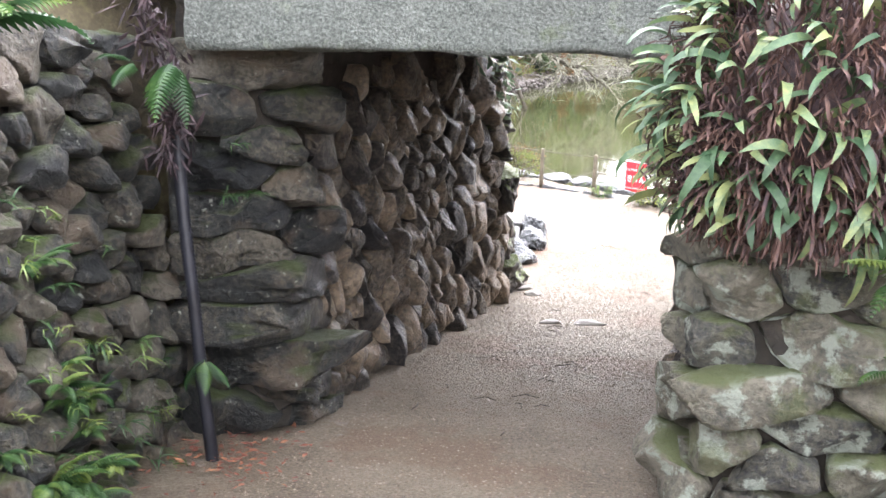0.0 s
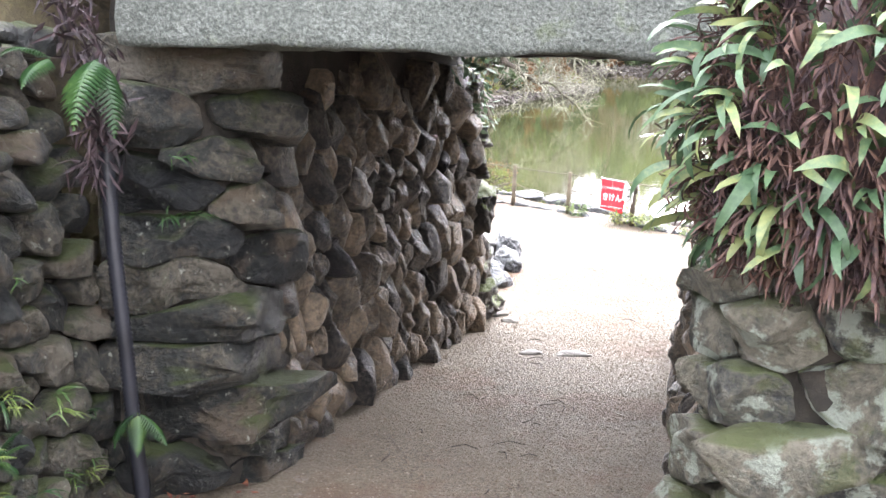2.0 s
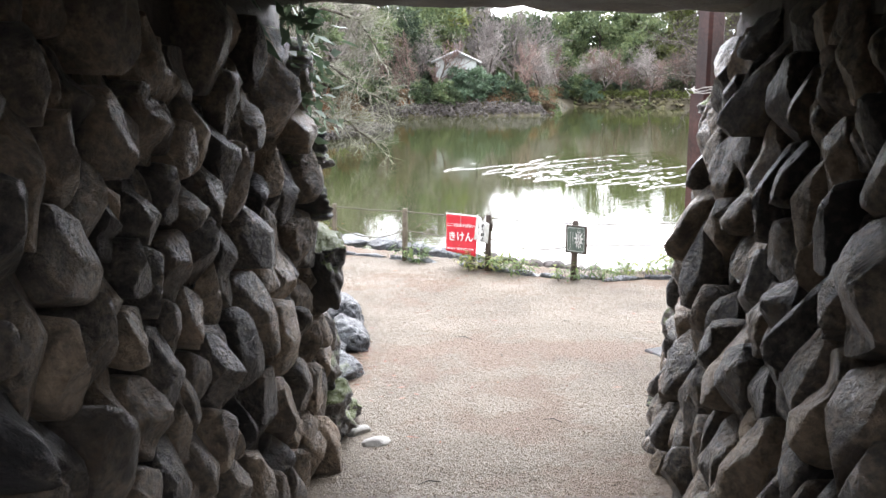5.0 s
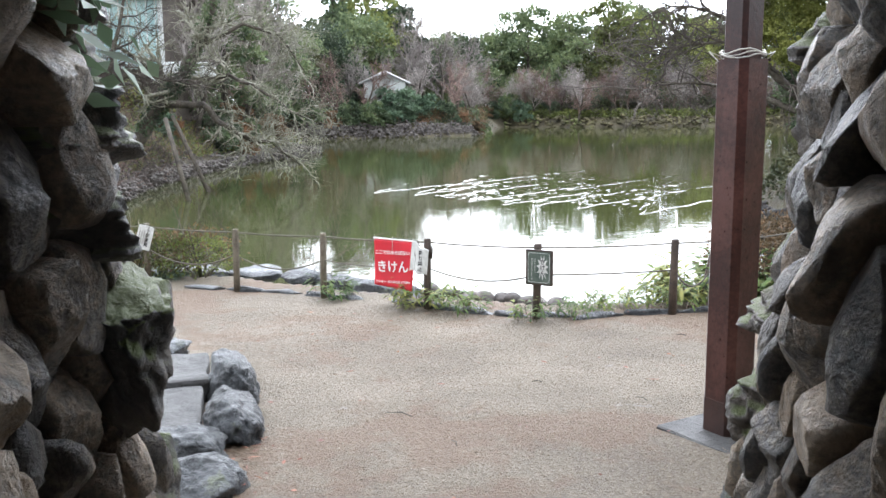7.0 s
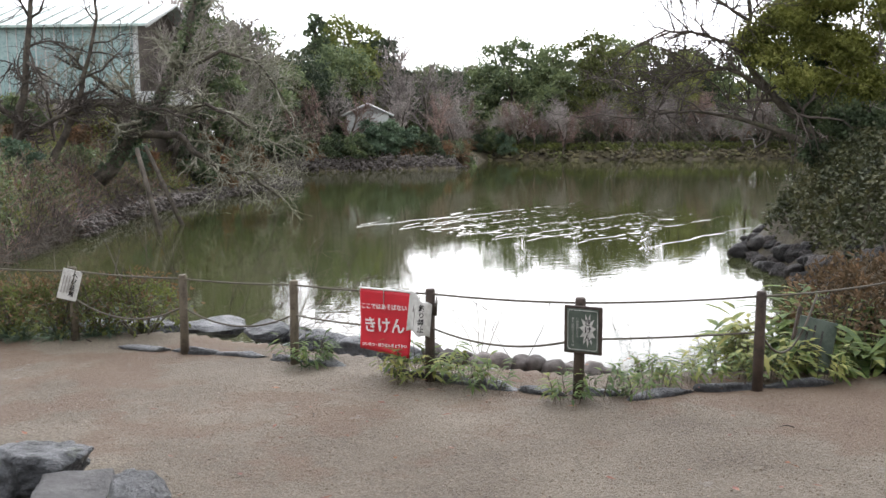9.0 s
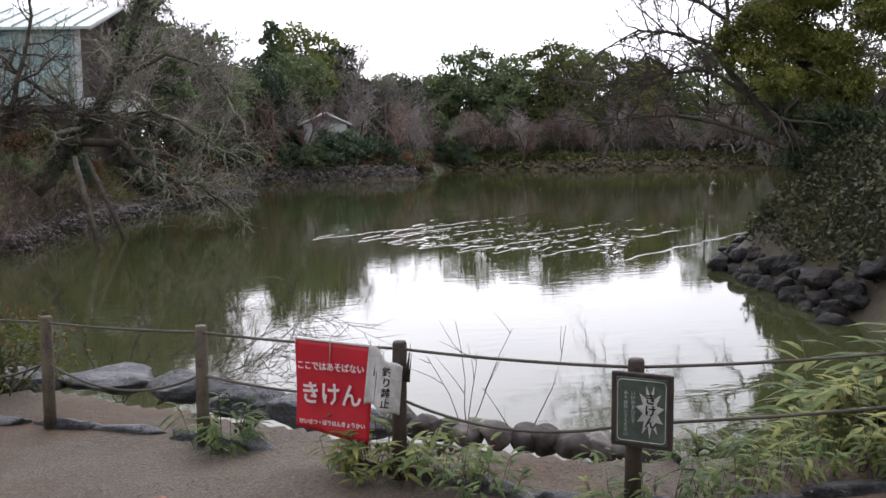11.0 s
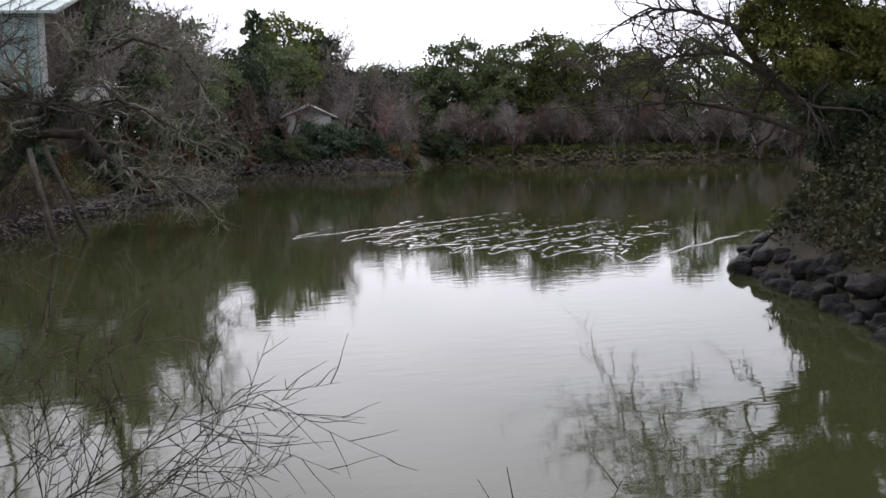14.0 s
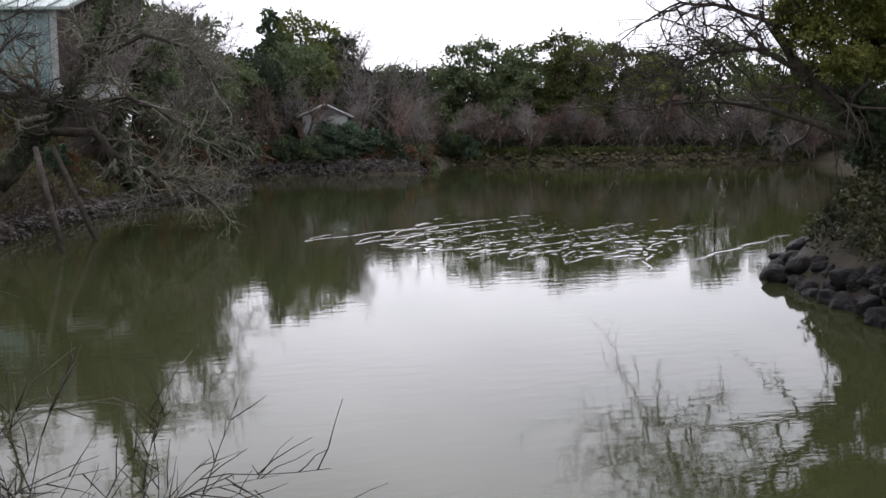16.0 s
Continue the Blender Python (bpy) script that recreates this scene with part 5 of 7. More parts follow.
for _ in range(20000):
    t = rg.random() * il[-1]
    u = rg.random()
    x = np.interp(t, il, ivy_line[:, 0]) + 0.35 + 2.6 * u + rg.normal(0, 0.15)
    y = np.interp(t, il, ivy_line[:, 1]) - 0.2 - 0.9 * u + rg.normal(0, 0.15)
    z = -2.45 + 3.2 * u ** 0.75 + 0.5 * noise.noise(Vector((x * 0.9, y * 0.9, 3))) + rg.normal(0, 0.14)
    iv.append((x, y, z))
    inr.append((-0.7, 0.0, 0.5))
tagged(solid("ivy_bank", *leaf_cloud(iv, 0.17, 0.1, rg, 0.3, np.array(inr) * 0.8), LEAF_IVY, centre=False, smooth=False), "dark ivy and evergreen leaves covering the headland", "ivy", kind="stuff")


# ---- buildings across the pond ----
GLASS_WALL = surface("pale_ribbed_glass_wall", [(0.3, (0.22, 0.36, 0.36)), (0.7, (0.38, 0.52, 0.50))], 0.4, 5.0, 0.3, 0.0)
METAL_ROOF = surface("pale_green_metal_roof", [(0.3, (0.40, 0.52, 0.48)), (0.7, (0.58, 0.68, 0.64))], 0.5, 6.0, 0.4, 0.0)
GABLE = surface("brown_gable_wall", [(0.3, (0.07, 0.055, 0.045)), (0.7, (0.13, 0.105, 0.085))], 0.8, 10.0, 0.8, 0.2, 0.02)
TRIM = plain("pale_painted_trim", (0.62, 0.64, 0.62), 0.5)
TILE_ROOF = surface("grey_tile_roof", [(0.3, (0.10, 0.11, 0.13)), (0.7, (0.22, 0.23, 0.25))], 1.0, 10.0, 0.6, 0.3, 0.03)

hall = empty("glass_hall", pose(0.3, 66.5, 0.6, 0, 0, -20))
part("base_wall", box_bm(-30, 0.0, 0.2, 10, -4, 2.6), GABLE, hall, "brown plinth wall")
part("glass_wall", box_bm(-30, -0.05, 0.0, 0.2, 2.6, 7.2), GLASS_WALL, hall, "pale blue green glass wall")
for i in range(50):
    x = -29.7 + i * 0.6
    part("mullion", box_bm(x - 0.03, x + 0.03, -0.06, 0.0, 2.6, 7.2), TRIM, hall)
part("corner_trim", box_bm(-0.14, 0.06, -0.1, 0.3, 1.6, 7.3), TRIM, hall)
bm = bmesh.new()
vs = [bm.verts.new(c) for c in ((-0.02, 0.2, -4), (-0.02, 10, -4), (-0.02, 10, 7.2), (-0.02, 5.1, 8.75), (-0.02, 0.2, 7.2))]
ws = [bm.verts.new((v.co.x - 0.25, v.co.y, v.co.z)) for v in vs]
bm.faces.new(vs)
bm.faces.new(ws[::-1])
for i in range(5):
    bm.faces.new((vs[i], ws[i], ws[(i + 1) % 5], vs[(i + 1) % 5]))
part("gable_wall", bm, GABLE, hall)
for s0, s1, z0, z1 in ((-0.5, 5.1, 6.95, 8.85), (10.7, 5.1, 6.95, 8.85)):
    bm = bmesh.new()
    vs = [bm.verts.new(c) for c in ((-30.3, s0, z0), (0.9, s0, z0), (0.9, s1, z1), (-30.3, s1, z1))]
    ws = [bm.verts.new((v.co.x, v.co.y, v.co.z + 0.16)) for v in vs]
    bm.faces.new(vs)
    bm.faces.new(ws)
    for i in range(4):
        bm.faces.new((vs[i], vs[(i + 1) % 4], ws[(i + 1) % 4], ws[i]))
    bmesh.ops.recalc_face_normals(bm, faces=bm.faces[:])
    part("roof", bm, METAL_ROOF, hall)
for i in range(26):
    x = -30 + i * 1.2
    v, f = tube([(x, -0.5, 7.16), (x, 5.1, 9.06)], 0.05, 4)
    o = solid("roof_seam", v, f, TRIM, None, centre=False)
    o.parent = hall
o = solid("barge_board", *tube([(0.95, -0.6, 6.95), (0.95, 5.1, 8.95), (0.95, 10.8, 6.95)], 0.14, 4), TRIM, None, centre=False)
o.parent = hall
part("balcony", box_bm(0.2, 2.9, -0.6, 2.0, 2.1, 3.0, 0.1), TRIM, hall, "pale concrete porch")
tagged(hall, "hall with pale blue green glass wall and metal roof", "building")

hut = empty("small_house", pose(26.8, 117.5, at_ground(26.8, 117.5) + 0.5, 0, 0, -12))
part("wall", box_bm(-2.6, 2.6, 0, 5, -2, 4.4), TRIM, hut, "white plastered wall")
for x0, x1, z0, z1 in ((-3.2, 0, 4.0, 5.5), (3.2, 0, 4.0, 5.5)):
    bm = bmesh.new()
    vs = [bm.verts.new(c) for c in ((x0, -0.2, z0), (x1, -0.2, z1), (x1, 5.5, z1), (x0, 5.5, z0))]
    ws = [bm.verts.new((v.co.x, v.co.y, v.co.z + 0.22)) for v in vs]
    bm.faces.new(vs)
    bm.faces.new(ws)
    for i in range(4):
        bm.faces.new((vs[i], vs[(i + 1) % 4], ws[(i + 1) % 4], ws[i]))
    bmesh.ops.recalc_face_normals(bm, faces=bm.faces[:])
    part("roof", bm, TILE_ROOF, hut)
bm = bmesh.new()
bm.faces.new([bm.verts.new(c) for c in ((-2.6, -0.02, 4.3), (2.6, -0.02, 4.3), (0, -0.02, 5.5))])
bmesh.ops.solidify(bm, geom=bm.faces[:], thickness=0.1)
part("gable", bm, TRIM, hut, "white gable end")
for x0, x1 in ((-3.2, 0), (3.2, 0)):
    o = solid("barge_board", *tube([(x0, -0.22, 4.1), (x1, -0.22, 5.6)], 0.13, 4), TRIM, None, centre=False)
    o.parent = hut
tagged(hut, "small white house with a gabled roof among shrubs", "house")


# ---- signs on the fence ----
def lettering(text, size, m, material, parent, label="", bold=0.0, depth=0.0012):
    """Words in the built-in font as a mesh part, standing in the parent's x-z plane by m."""
    cu = bpy.data.curves.new("lettering", "FONT")
    cu.body, cu.size, cu.extrude, cu.offset = text, size, depth, bold
    cu.align_x, cu.align_y = "CENTER", "CENTER"
    cu.resolution_u = 2
    tmp = new("lettering_curve", cu)
    dg = bpy.context.evaluated_depsgraph_get()
    me = bpy.data.meshes.new_from_object(tmp.evaluated_get(dg))
    bpy.data.objects.remove(tmp)
    bpy.data.curves.remove(cu)
    me.transform(m @ Matrix.Rotation(radians(90), 4, "X"))
    me.materials.clear()
    me.materials.append(material)
    ob = new("lettering", me)
    ob.parent = parent
    if label:
        ob["label"] = label
    return ob


def cloth(bm_fn, w, h, nx=16, nz=16, thick=0.004):
    """A thin bent sheet, w wide and h high from its top, with bm_fn(u, v) giving the offset."""
    verts, faces = [], []
    for back in (0, 1):
        for j in range(nz + 1):
            for i in range(nx + 1):
                u, v = i / nx, j / nz
                x, y, z = bm_fn(u, v)
                verts.append((x, y + back * thick, z))
    row, lay = nx + 1, (nx + 1) * (nz + 1)
    for j in range(nz):
        for i in range(nx):
            a = j * row + i
            faces.append((a, a + row, a + row + 1, a + 1))
            faces.append((lay + a, lay + a + 1, lay + a + row + 1, lay + a + row))
    for i in range(nx):
        faces.append((i, i + 1, lay + i + 1, lay + i))
        b = nz * row + i
        faces.append((b, lay + b, lay + b + 1, b + 1))
    for j in range(nz):
        b = j * row
        faces.append((b, lay + b, lay + b + row, b + row))
        b = j * row + nx
        faces.append((b, b + row, lay + b + row, lay + b))
    return verts, faces


red = empty("warning_banner", pose(2.342, 12.664, -0.385, 0, 0, math.degrees(math.atan2(-0.357, 0.313))))
RW, RH = 0.475, 0.462
red_shape = lambda u, v: (u * RW * (1 - 0.05 * v * (u > 0.5) * (2 * u - 1)), 0.012 * math.sin(u * 5 + 1) * v - 0.01 * v + 0.01 * v * math.sin(v * 4), -v * RH * (1.0 + 0.06 * u))
o = solid("sheet", *cloth(red_shape, RW, RH), RED, None, "red cloth sheet", centre=False)
o.parent = red
v, f = tube([(-0.006, 0, 0.004), (RW + 0.008, 0, 0.004)], 0.007, 8)
o = solid("top_rod", v, f, WHITE, None, "white plastic rod along its top", centre=False)
o.parent = red
for i, x in enumerate((0.01, RW * 0.47, RW - 0.01)):
    drop = 0.08 if i == 1 else 0.0
    v, f = tube([(x, 0.0, 0.035), (x + 0.003, -0.008, 0.0), (x, -0.01, -0.02 - drop)], 0.003, 5)
    o = solid("tie", v, f, WIRE, None, centre=False)
    o.parent = red
for text, size, x, z, turn in (("ここではあそばない", 0.046, 0.232, -0.125, -2), ("きけん", 0.125, 0.232, -0.27, -3), ("けいさつ・ぼうはんきょうかい", 0.029, 0.235, -0.415, -3)):
    lettering(text, size, Matrix.Translation((x, -0.022, z)) @ Matrix.Rotation(radians(turn), 4, "Y"), WHITE, red, bold=0.0022 if size > 0.05 else 0.0008)
tagged(red, "red cloth warning banner with white writing hung from the rope", "sign")

green = empty("warning_sign", pose(3.42, 11.325, -0.347, 0, 0, math.degrees(math.atan2(-0.173, 0.173))))
part("board", box_bm(-0.005, 0.25, -0.012, 0.008, -0.315, 0.0, 0.004), DARK_WOOD, green, "dark frame board")
part("panel", box_bm(0.016, 0.229, -0.0165, -0.012, -0.298, -0.018, 0.002), SIGN_GREEN, green, "faded green panel")
ring = []
for cx, cz, a0 in ((0.205, -0.045, 0), (0.04, -0.045, 90), (0.04, -0.27, 180), (0.205, -0.27, 270)):
    ring += [(cx + 0.017 * math.cos(radians(a0 + a)), -0.0172, cz + 0.017 * math.sin(radians(a0 + a))) for a in (0, 30, 60, 90)]
o = solid("border_line", *tube(ring + [ring[0]], 0.0016, 4), SIGN_WHITE, None, "thin pale border line", centre=False)
o.parent = green
bm = bmesh.new()
star = [bm.verts.new((0.158 + (0.062 if i % 2 else 0.034) * 0.95 * math.sin(i * math.pi / 11) * (1 if i % 4 else 0.9), -0.0185, -0.155 + (0.115 if i % 2 else 0.066) * math.cos(i * math.pi / 11))) for i in range(22)]
bm.faces.new(star)
part("burst", bm, SIGN_WHITE, green, "pale starburst")
for i, ch in enumerate("きけん"):
    lettering(ch, 0.05, Matrix.Translation((0.160, -0.0205, -0.105 - 0.05 * i)), INK, green, bold=0.0012, depth=0.0008)
for x, text in ((0.088, "いけのまわりで"), (0.058, "あそばないでください")):
    for i, ch in enumerate(text):
        lettering(ch, 0.019, Matrix.Translation((x, -0.0185, -0.085 - 0.0195 * i)), SIGN_WHITE, green, depth=0.0006)
tagged(green, "faded green warning sign on a dark wooden post", "sign")

curl = empty("curled_sign", pose(2.70, 12.20, -0.40, 0, 6, -38))
curl_shape = lambda u, v: (-0.10 + u * 0.21, -0.045 + 0.05 * math.cos((u - 0.1) * 4.2) * (1 - 0.2 * v), 0.02 - v * 0.29 - 0.05 * u * (1 - v) * 1.0 + 0.012 * math.sin(u * 9))
o = solid("sheet", *cloth(curl_shape, 0.2, 0.3), SIGN_WHITE, None, "warped and curled faded white sheet", centre=False)
o.parent = curl
for i, ch in enumerate("釣り禁止"):
    u = 0.66
    lettering(ch, 0.05, Matrix.Translation((-0.10 + u * 0.21, -0.045 + 0.05 * math.cos((u - 0.1) * 4.2) - 0.012, -0.065 - 0.052 * i)) @ Matrix.Rotation(radians(25), 4, "Z"), INK, curl, bold=0.001, depth=0.0008)
bm = bmesh.new()
for x in (-0.045, -0.02):
    bmesh.ops.create_cube(bm, size=1, matrix=Matrix.Translation((x, -0.012, -0.17)) @ Matrix.Diagonal((0.006, 0.002, 0.15, 1)))
part("faint_lines", bm, CONCRETE, curl, "faint unreadable lines")
rg = np.random.default_rng(3)
for i in range(12):
    x = 0.03 + i * 0.008 if i > 4 else -0.06 + i * 0.01
    o = solid("splinter", *tube([(x, 0.0, -0.12), (x + rg.normal(0, 0.003), 0.002, 0.02 + rg.uniform(-0.02, 0.05))], [0.006, 0.001], 4), DARK_WOOD, None, centre=False)
    o.parent = curl
tagged(curl, "curled broken white notice on splintered wood at a post", "sign")

tilt = empty("tilted_sign", pose(0.13, 14.80, -0.56, 0, 16, -6))
part("board", box_bm(-0.085, 0.085, -0.05, -0.04, -0.14, 0.14, 0.004), SIGN_WHITE, tilt)
for i, ch in enumerate("へび注意"):
    lettering(ch, 0.052, Matrix.Translation((0.028, -0.053, 0.09 - 0.057 * i)), INK, tilt, bold=0.001, depth=0.0008)
bm = bmesh.new()
for x in (-0.06, -0.035, -0.01):
    bmesh.ops.create_cube(bm, size=1, matrix=Matrix.Translation((x, -0.052, 0.0)) @ Matrix.Diagonal((0.008, 0.002, 0.16, 1)))
part("faint_lines", bm, CONCRETE, tilt, "faint unreadable lines")
tagged(tilt, "small white sign tilted on a fence post", "sign")

lean = empty("leaning_board", pose(5.32, 11.28, floor_z(0, 11.3), -12, 14, -20))
part("board", box_bm(-0.14, 0.14, -0.01, 0.01, 0.05, 0.42, 0.004), SIGN_GREEN, lean)
bm = bmesh.new()
for x, h in ((-0.07, 0.22), (-0.02, 0.26), (0.04, 0.2)):
    bmesh.ops.create_cube(bm, size=1, matrix=Matrix.Translation((x, -0.012, 0.24)) @ Matrix.Diagonal((0.014, 0.002, h, 1)))
part("faint_lines", bm, FLAG, lean, "faint unreadable lines")
part("stake", box_bm(-0.16, -0.13, 0.0, 0.03, -0.1, 0.48, 0.004), DARK_WOOD, lean)
tagged(lean, "grey weathered notice board leaning among bamboo grass", "sign")


# ---- boulders at the lake end of the passage ----
LEDGE = surface("rugged_dark_rock", [(0.25, (0.018, 0.02, 0.021)), (0.48, (0.055, 0.05, 0.044)), (0.65, (0.11, 0.09, 0.072)), (0.85, (0.22, 0.21, 0.195))], 3.0, 22.0, 0.6, 0.8, 0.03,
                vary=0.2, moss=((0.085, 0.11, 0.022), 0.26), spots=[((0.36, 0.38, 0.37), 9.0, 0.66, 0.5)])
for i, (x, y, z, sx, sy, sz, tn) in enumerate((
        (0.22, 6.85, -0.62, 0.26, 0.26, 0.24, 0.2), (0.20, 6.78, -0.25, 0.24, 0.22, 0.26, 0.9), (0.28, 6.62, 0.28, 0.17, 0.24, 0.27, 0.1), (0.16, 6.55, 0.62, 0.24, 0.24, 0.13, 0.5),
        (0.12, 6.50, 0.86, 0.26, 0.25, 0.14, 1.2), (0.08, 6.48, 1.10, 0.25, 0.25, 0.15, 0.4), (0.02, 6.4, 1.34, 0.25, 0.25, 0.16, 2.0),
        (0.40, 7.2, -0.74, 0.2, 0.3, 0.16, 0.4), (0.30, 7.6, -0.78, 0.26, 0.22, 0.14, 0.1))):
    b = boulder("rugged_rock", (x, y, z), (sx, sy, sz), 60 + i, LEDGE, None, "rugged dark mossy rock stacked at the passage end", 5, 0.36, 0.12, tn)
    b["group"] = "rocks stacked at the passage end"
for i, (x, y, z, sx, sy, sz, tn) in enumerate((
        (2.58, 6.62, -0.58, 0.24, 0.26, 0.22, 0.6), (2.62, 6.6, -0.16, 0.27, 0.24, 0.2, 0.2), (2.62, 6.58, 0.16, 0.26, 0.25, 0.13, 1.5), (2.72, 6.6, 0.42, 0.22, 0.24, 0.18, 0.2),
        (2.74, 6.55, 0.76, 0.2, 0.24, 0.24, 0.7), (2.7, 6.5, 1.1, 0.22, 0.24, 0.16, 1.8), (2.74, 6.46, 1.34, 0.22, 0.22, 0.16, 0.2), (2.5, 6.75, -0.72, 0.16, 0.2, 0.12, 0.9))):
    b = boulder("rugged_rock", (x, y, z), (sx, sy, sz), 80 + i, LEDGE, None, "rugged dark mossy rock stacked at the passage end", 5, 0.36, 0.12, tn)
    b["group"] = "rocks stacked at the passage end"

# slate steps and edging just outside the passage
for i, (x, y, z, sx, sy, sz, tn) in enumerate((
        (0.28, 10.68, -0.86, 0.27, 0.24, 0.15, 0.2), (0.76, 9.85, -0.87, 0.17, 0.38, 0.19, 0.1), (0.72, 9.06, -0.86, 0.16, 0.32, 0.18, 0.12), (0.10, 10.16, -0.87, 0.17, 0.2, 0.13, -0.1),
        (0.12, 9.56, -0.86, 0.17, 0.34, 0.14, 0.1), (0.42, 8.68, -0.86, 0.24, 0.22, 0.14, 0.05), (0.02, 8.95, -0.84, 0.2, 0.3, 0.13, 0.4), (0.48, 8.2, -0.85, 0.26, 0.2, 0.13, 0.3), (-0.28, 11.0, -0.9, 0.32, 0.2, 0.09, 0.2),
        (-0.34, 10.3, -0.88, 0.26, 0.3, 0.11, 0.8), (-0.1, 8.3, -0.82, 0.26, 0.26, 0.14, 1.0), (-0.35, 9.5, -0.86, 0.24, 0.3, 0.12, 0.3), (-0.2, 10.72, -0.9, 0.2, 0.14, 0.08, 0.0))):
    b = boulder("slate_stone", (x, y, z), (sx, sy, sz), 110 + i, SLATE, None, "wet blue grey slate stone edging the step", 5, 0.22, 0.05, tn)
    b["group"] = "slate stones edging the step"
for y0, y1, x0, x1, z, k in ((9.72, 10.46, 0.29, 0.62, -0.795, 0.0), (8.95, 9.69, 0.27, 0.58, -0.81, 4.0)):
    bm = box_bm(x0, x1, y0, y1, -0.97, z, 0.025, 2)
    bmesh.ops.subdivide_edges(bm, edges=[e for e in bm.edges if e.calc_length() > 0.15], cuts=7, use_grid_fill=True)
    for v_ in bm.verts:
        v_.co += noise.noise_vector(v_.co * 3.0 + Vector((k, 0, 0))) * 0.035 + noise.noise_vector(v_.co * 11.0) * 0.008
        v_.co.x += 0.04 * (v_.co.y - 9.8)
    flag = part("flagstone", bm, FLAG, None)
    tagged(flag, "flat worn grey flagstone between slate stones", "flagstone", "flagstones of the step")

# edging of the path under the fence and rocks at the water
kerb_line = np.array([(0.55, 14.35), (1.17, 13.95), (1.6, 13.65), (1.95, 13.3), (2.35, 12.85), (2.75, 12.3), (3.1, 11.85), (3.4, 11.5), (4.0, 11.15), (4.5, 11.2), (5.2, 11.05), (6.2, 11.2), (7.2, 11.5)])
kl = np.concatenate([[0], np.cumsum(np.linalg.norm(np.diff(kerb_line, axis=0), axis=1))])
rg = np.random.default_rng(9)
s_ = 0.0
i = 0
while s_ < kl[-1]:
    ln = rg.uniform(0.28, 0.55)
    x, y = np.interp(s_ + ln / 2, kl, kerb_line[:, 0]), np.interp(s_ + ln / 2, kl, kerb_line[:, 1])
    x2, y2 = np.interp(s_ + ln / 2 + 0.05, kl, kerb_line[:, 0]), np.interp(s_ + ln / 2 + 0.05, kl, kerb_line[:, 1])
    if rg.random() > 0.12:
        b = boulder("edging_stone", (x, y, floor_z(x, y) + 0.0), (ln * 0.56, 0.07, 0.05), 140 + i, SLATE, None, "low dark slate edging stone along the path", 3, 0.25, 0.1, math.atan2(y2 - y, x2 - x))
        b["group"] = "slate edging along the path"
    s_ += ln
    i += 1
for i, (x, y, z, sx, sy, sz, tn) in enumerate((
        (0.75, 15.55, -1.16, 0.42, 0.22, 0.12, -0.2), (1.45, 15.35, -1.16, 0.38, 0.25, 0.10, -0.3), (1.95, 14.95, -1.17, 0.3, 0.22, 0.11, -0.7), (2.32, 14.45, -1.2, 0.34, 0.2, 0.12, -0.8), (2.7, 14.05, -1.2, 0.3, 0.2, 0.13, -0.7),
        (2.25, 14.85, -1.22, 0.3, 0.2, 0.1, -0.6), (0.1, 15.8, -1.18, 0.34, 0.2, 0.1, 0.0), (3.0, 13.75, -1.22, 0.26, 0.18, 0.11, -0.8))):
    b = boulder("edge_rock", (x, y, z), (sx, sy, sz), 170 + i, SLATE, None, "flat dark slate rock at the pond edge", 4, 0.25, 0.1, tn)
    b["group"] = "rocks along the pond edge"
for i in range(11):
    t = i / 10
    x, y = 3.18 + 1.15 * t, 13.52 - 1.15 * t
    b = boulder("edge_rock", (x + rg.normal(0, 0.02), y + rg.normal(0, 0.02), -1.17), (rg.uniform(0.10, 0.15), 0.1, rg.uniform(0.08, 0.11)), 190 + i, BANK_STONE, None, "rounded grey stone bedded at the pond edge", 3, 0.15, 0.0, rg.random() * 3)
    b["group"] = "rocks along the pond edge"

# flat stones showing in the path
for i, (x, y, sx, sy) in enumerate(((1.04, 5.61, 0.17, 0.06), (0.74, 5.62, 0.12, 0.05), (0.62, 6.75, 0.09, 0.07), (0.55, 7.0, 0.1, 0.05))):
    b = boulder("flat_stone", (x, y, floor_z(x, y) + 0.005), (sx, sy, 0.03), 220 + i, CONCRETE, None, "flat pale stone lying in the sandy path", 3, 0.2, 0.0, 0.2 * i)
    b["group"] = "flat stones in the path"


# ---- corrugated pipe on the wall ----
spine = [Vector(p) for p in ((-1.255, 2.28, 1.42), (-1.265, 2.26, 1.2), (-1.245, 2.23, 0.9), (-1.21, 2.2, 0.5), (-1.185, 2.18, 0.1), (-1.165, 2.17, -0.1), (-1.15, 2.16, -0.29))]
pts, rad = [], []
n_rib = 118
for i in range(n_rib * 2 + 1):
    t = i / (n_rib * 2) * (len(spine) - 1)
    j = min(int(t), len(spine) - 2)
    pts.append(tuple(spine[j].lerp(spine[j + 1], t - j)))
    rad.append(0.033 if i % 2 else 0.027)
tagged(solid("corrugated_pipe", *tube(pts, rad, 14), PIPE, centre=False), "black corrugated plastic drain pipe running down the wall", "pipe")


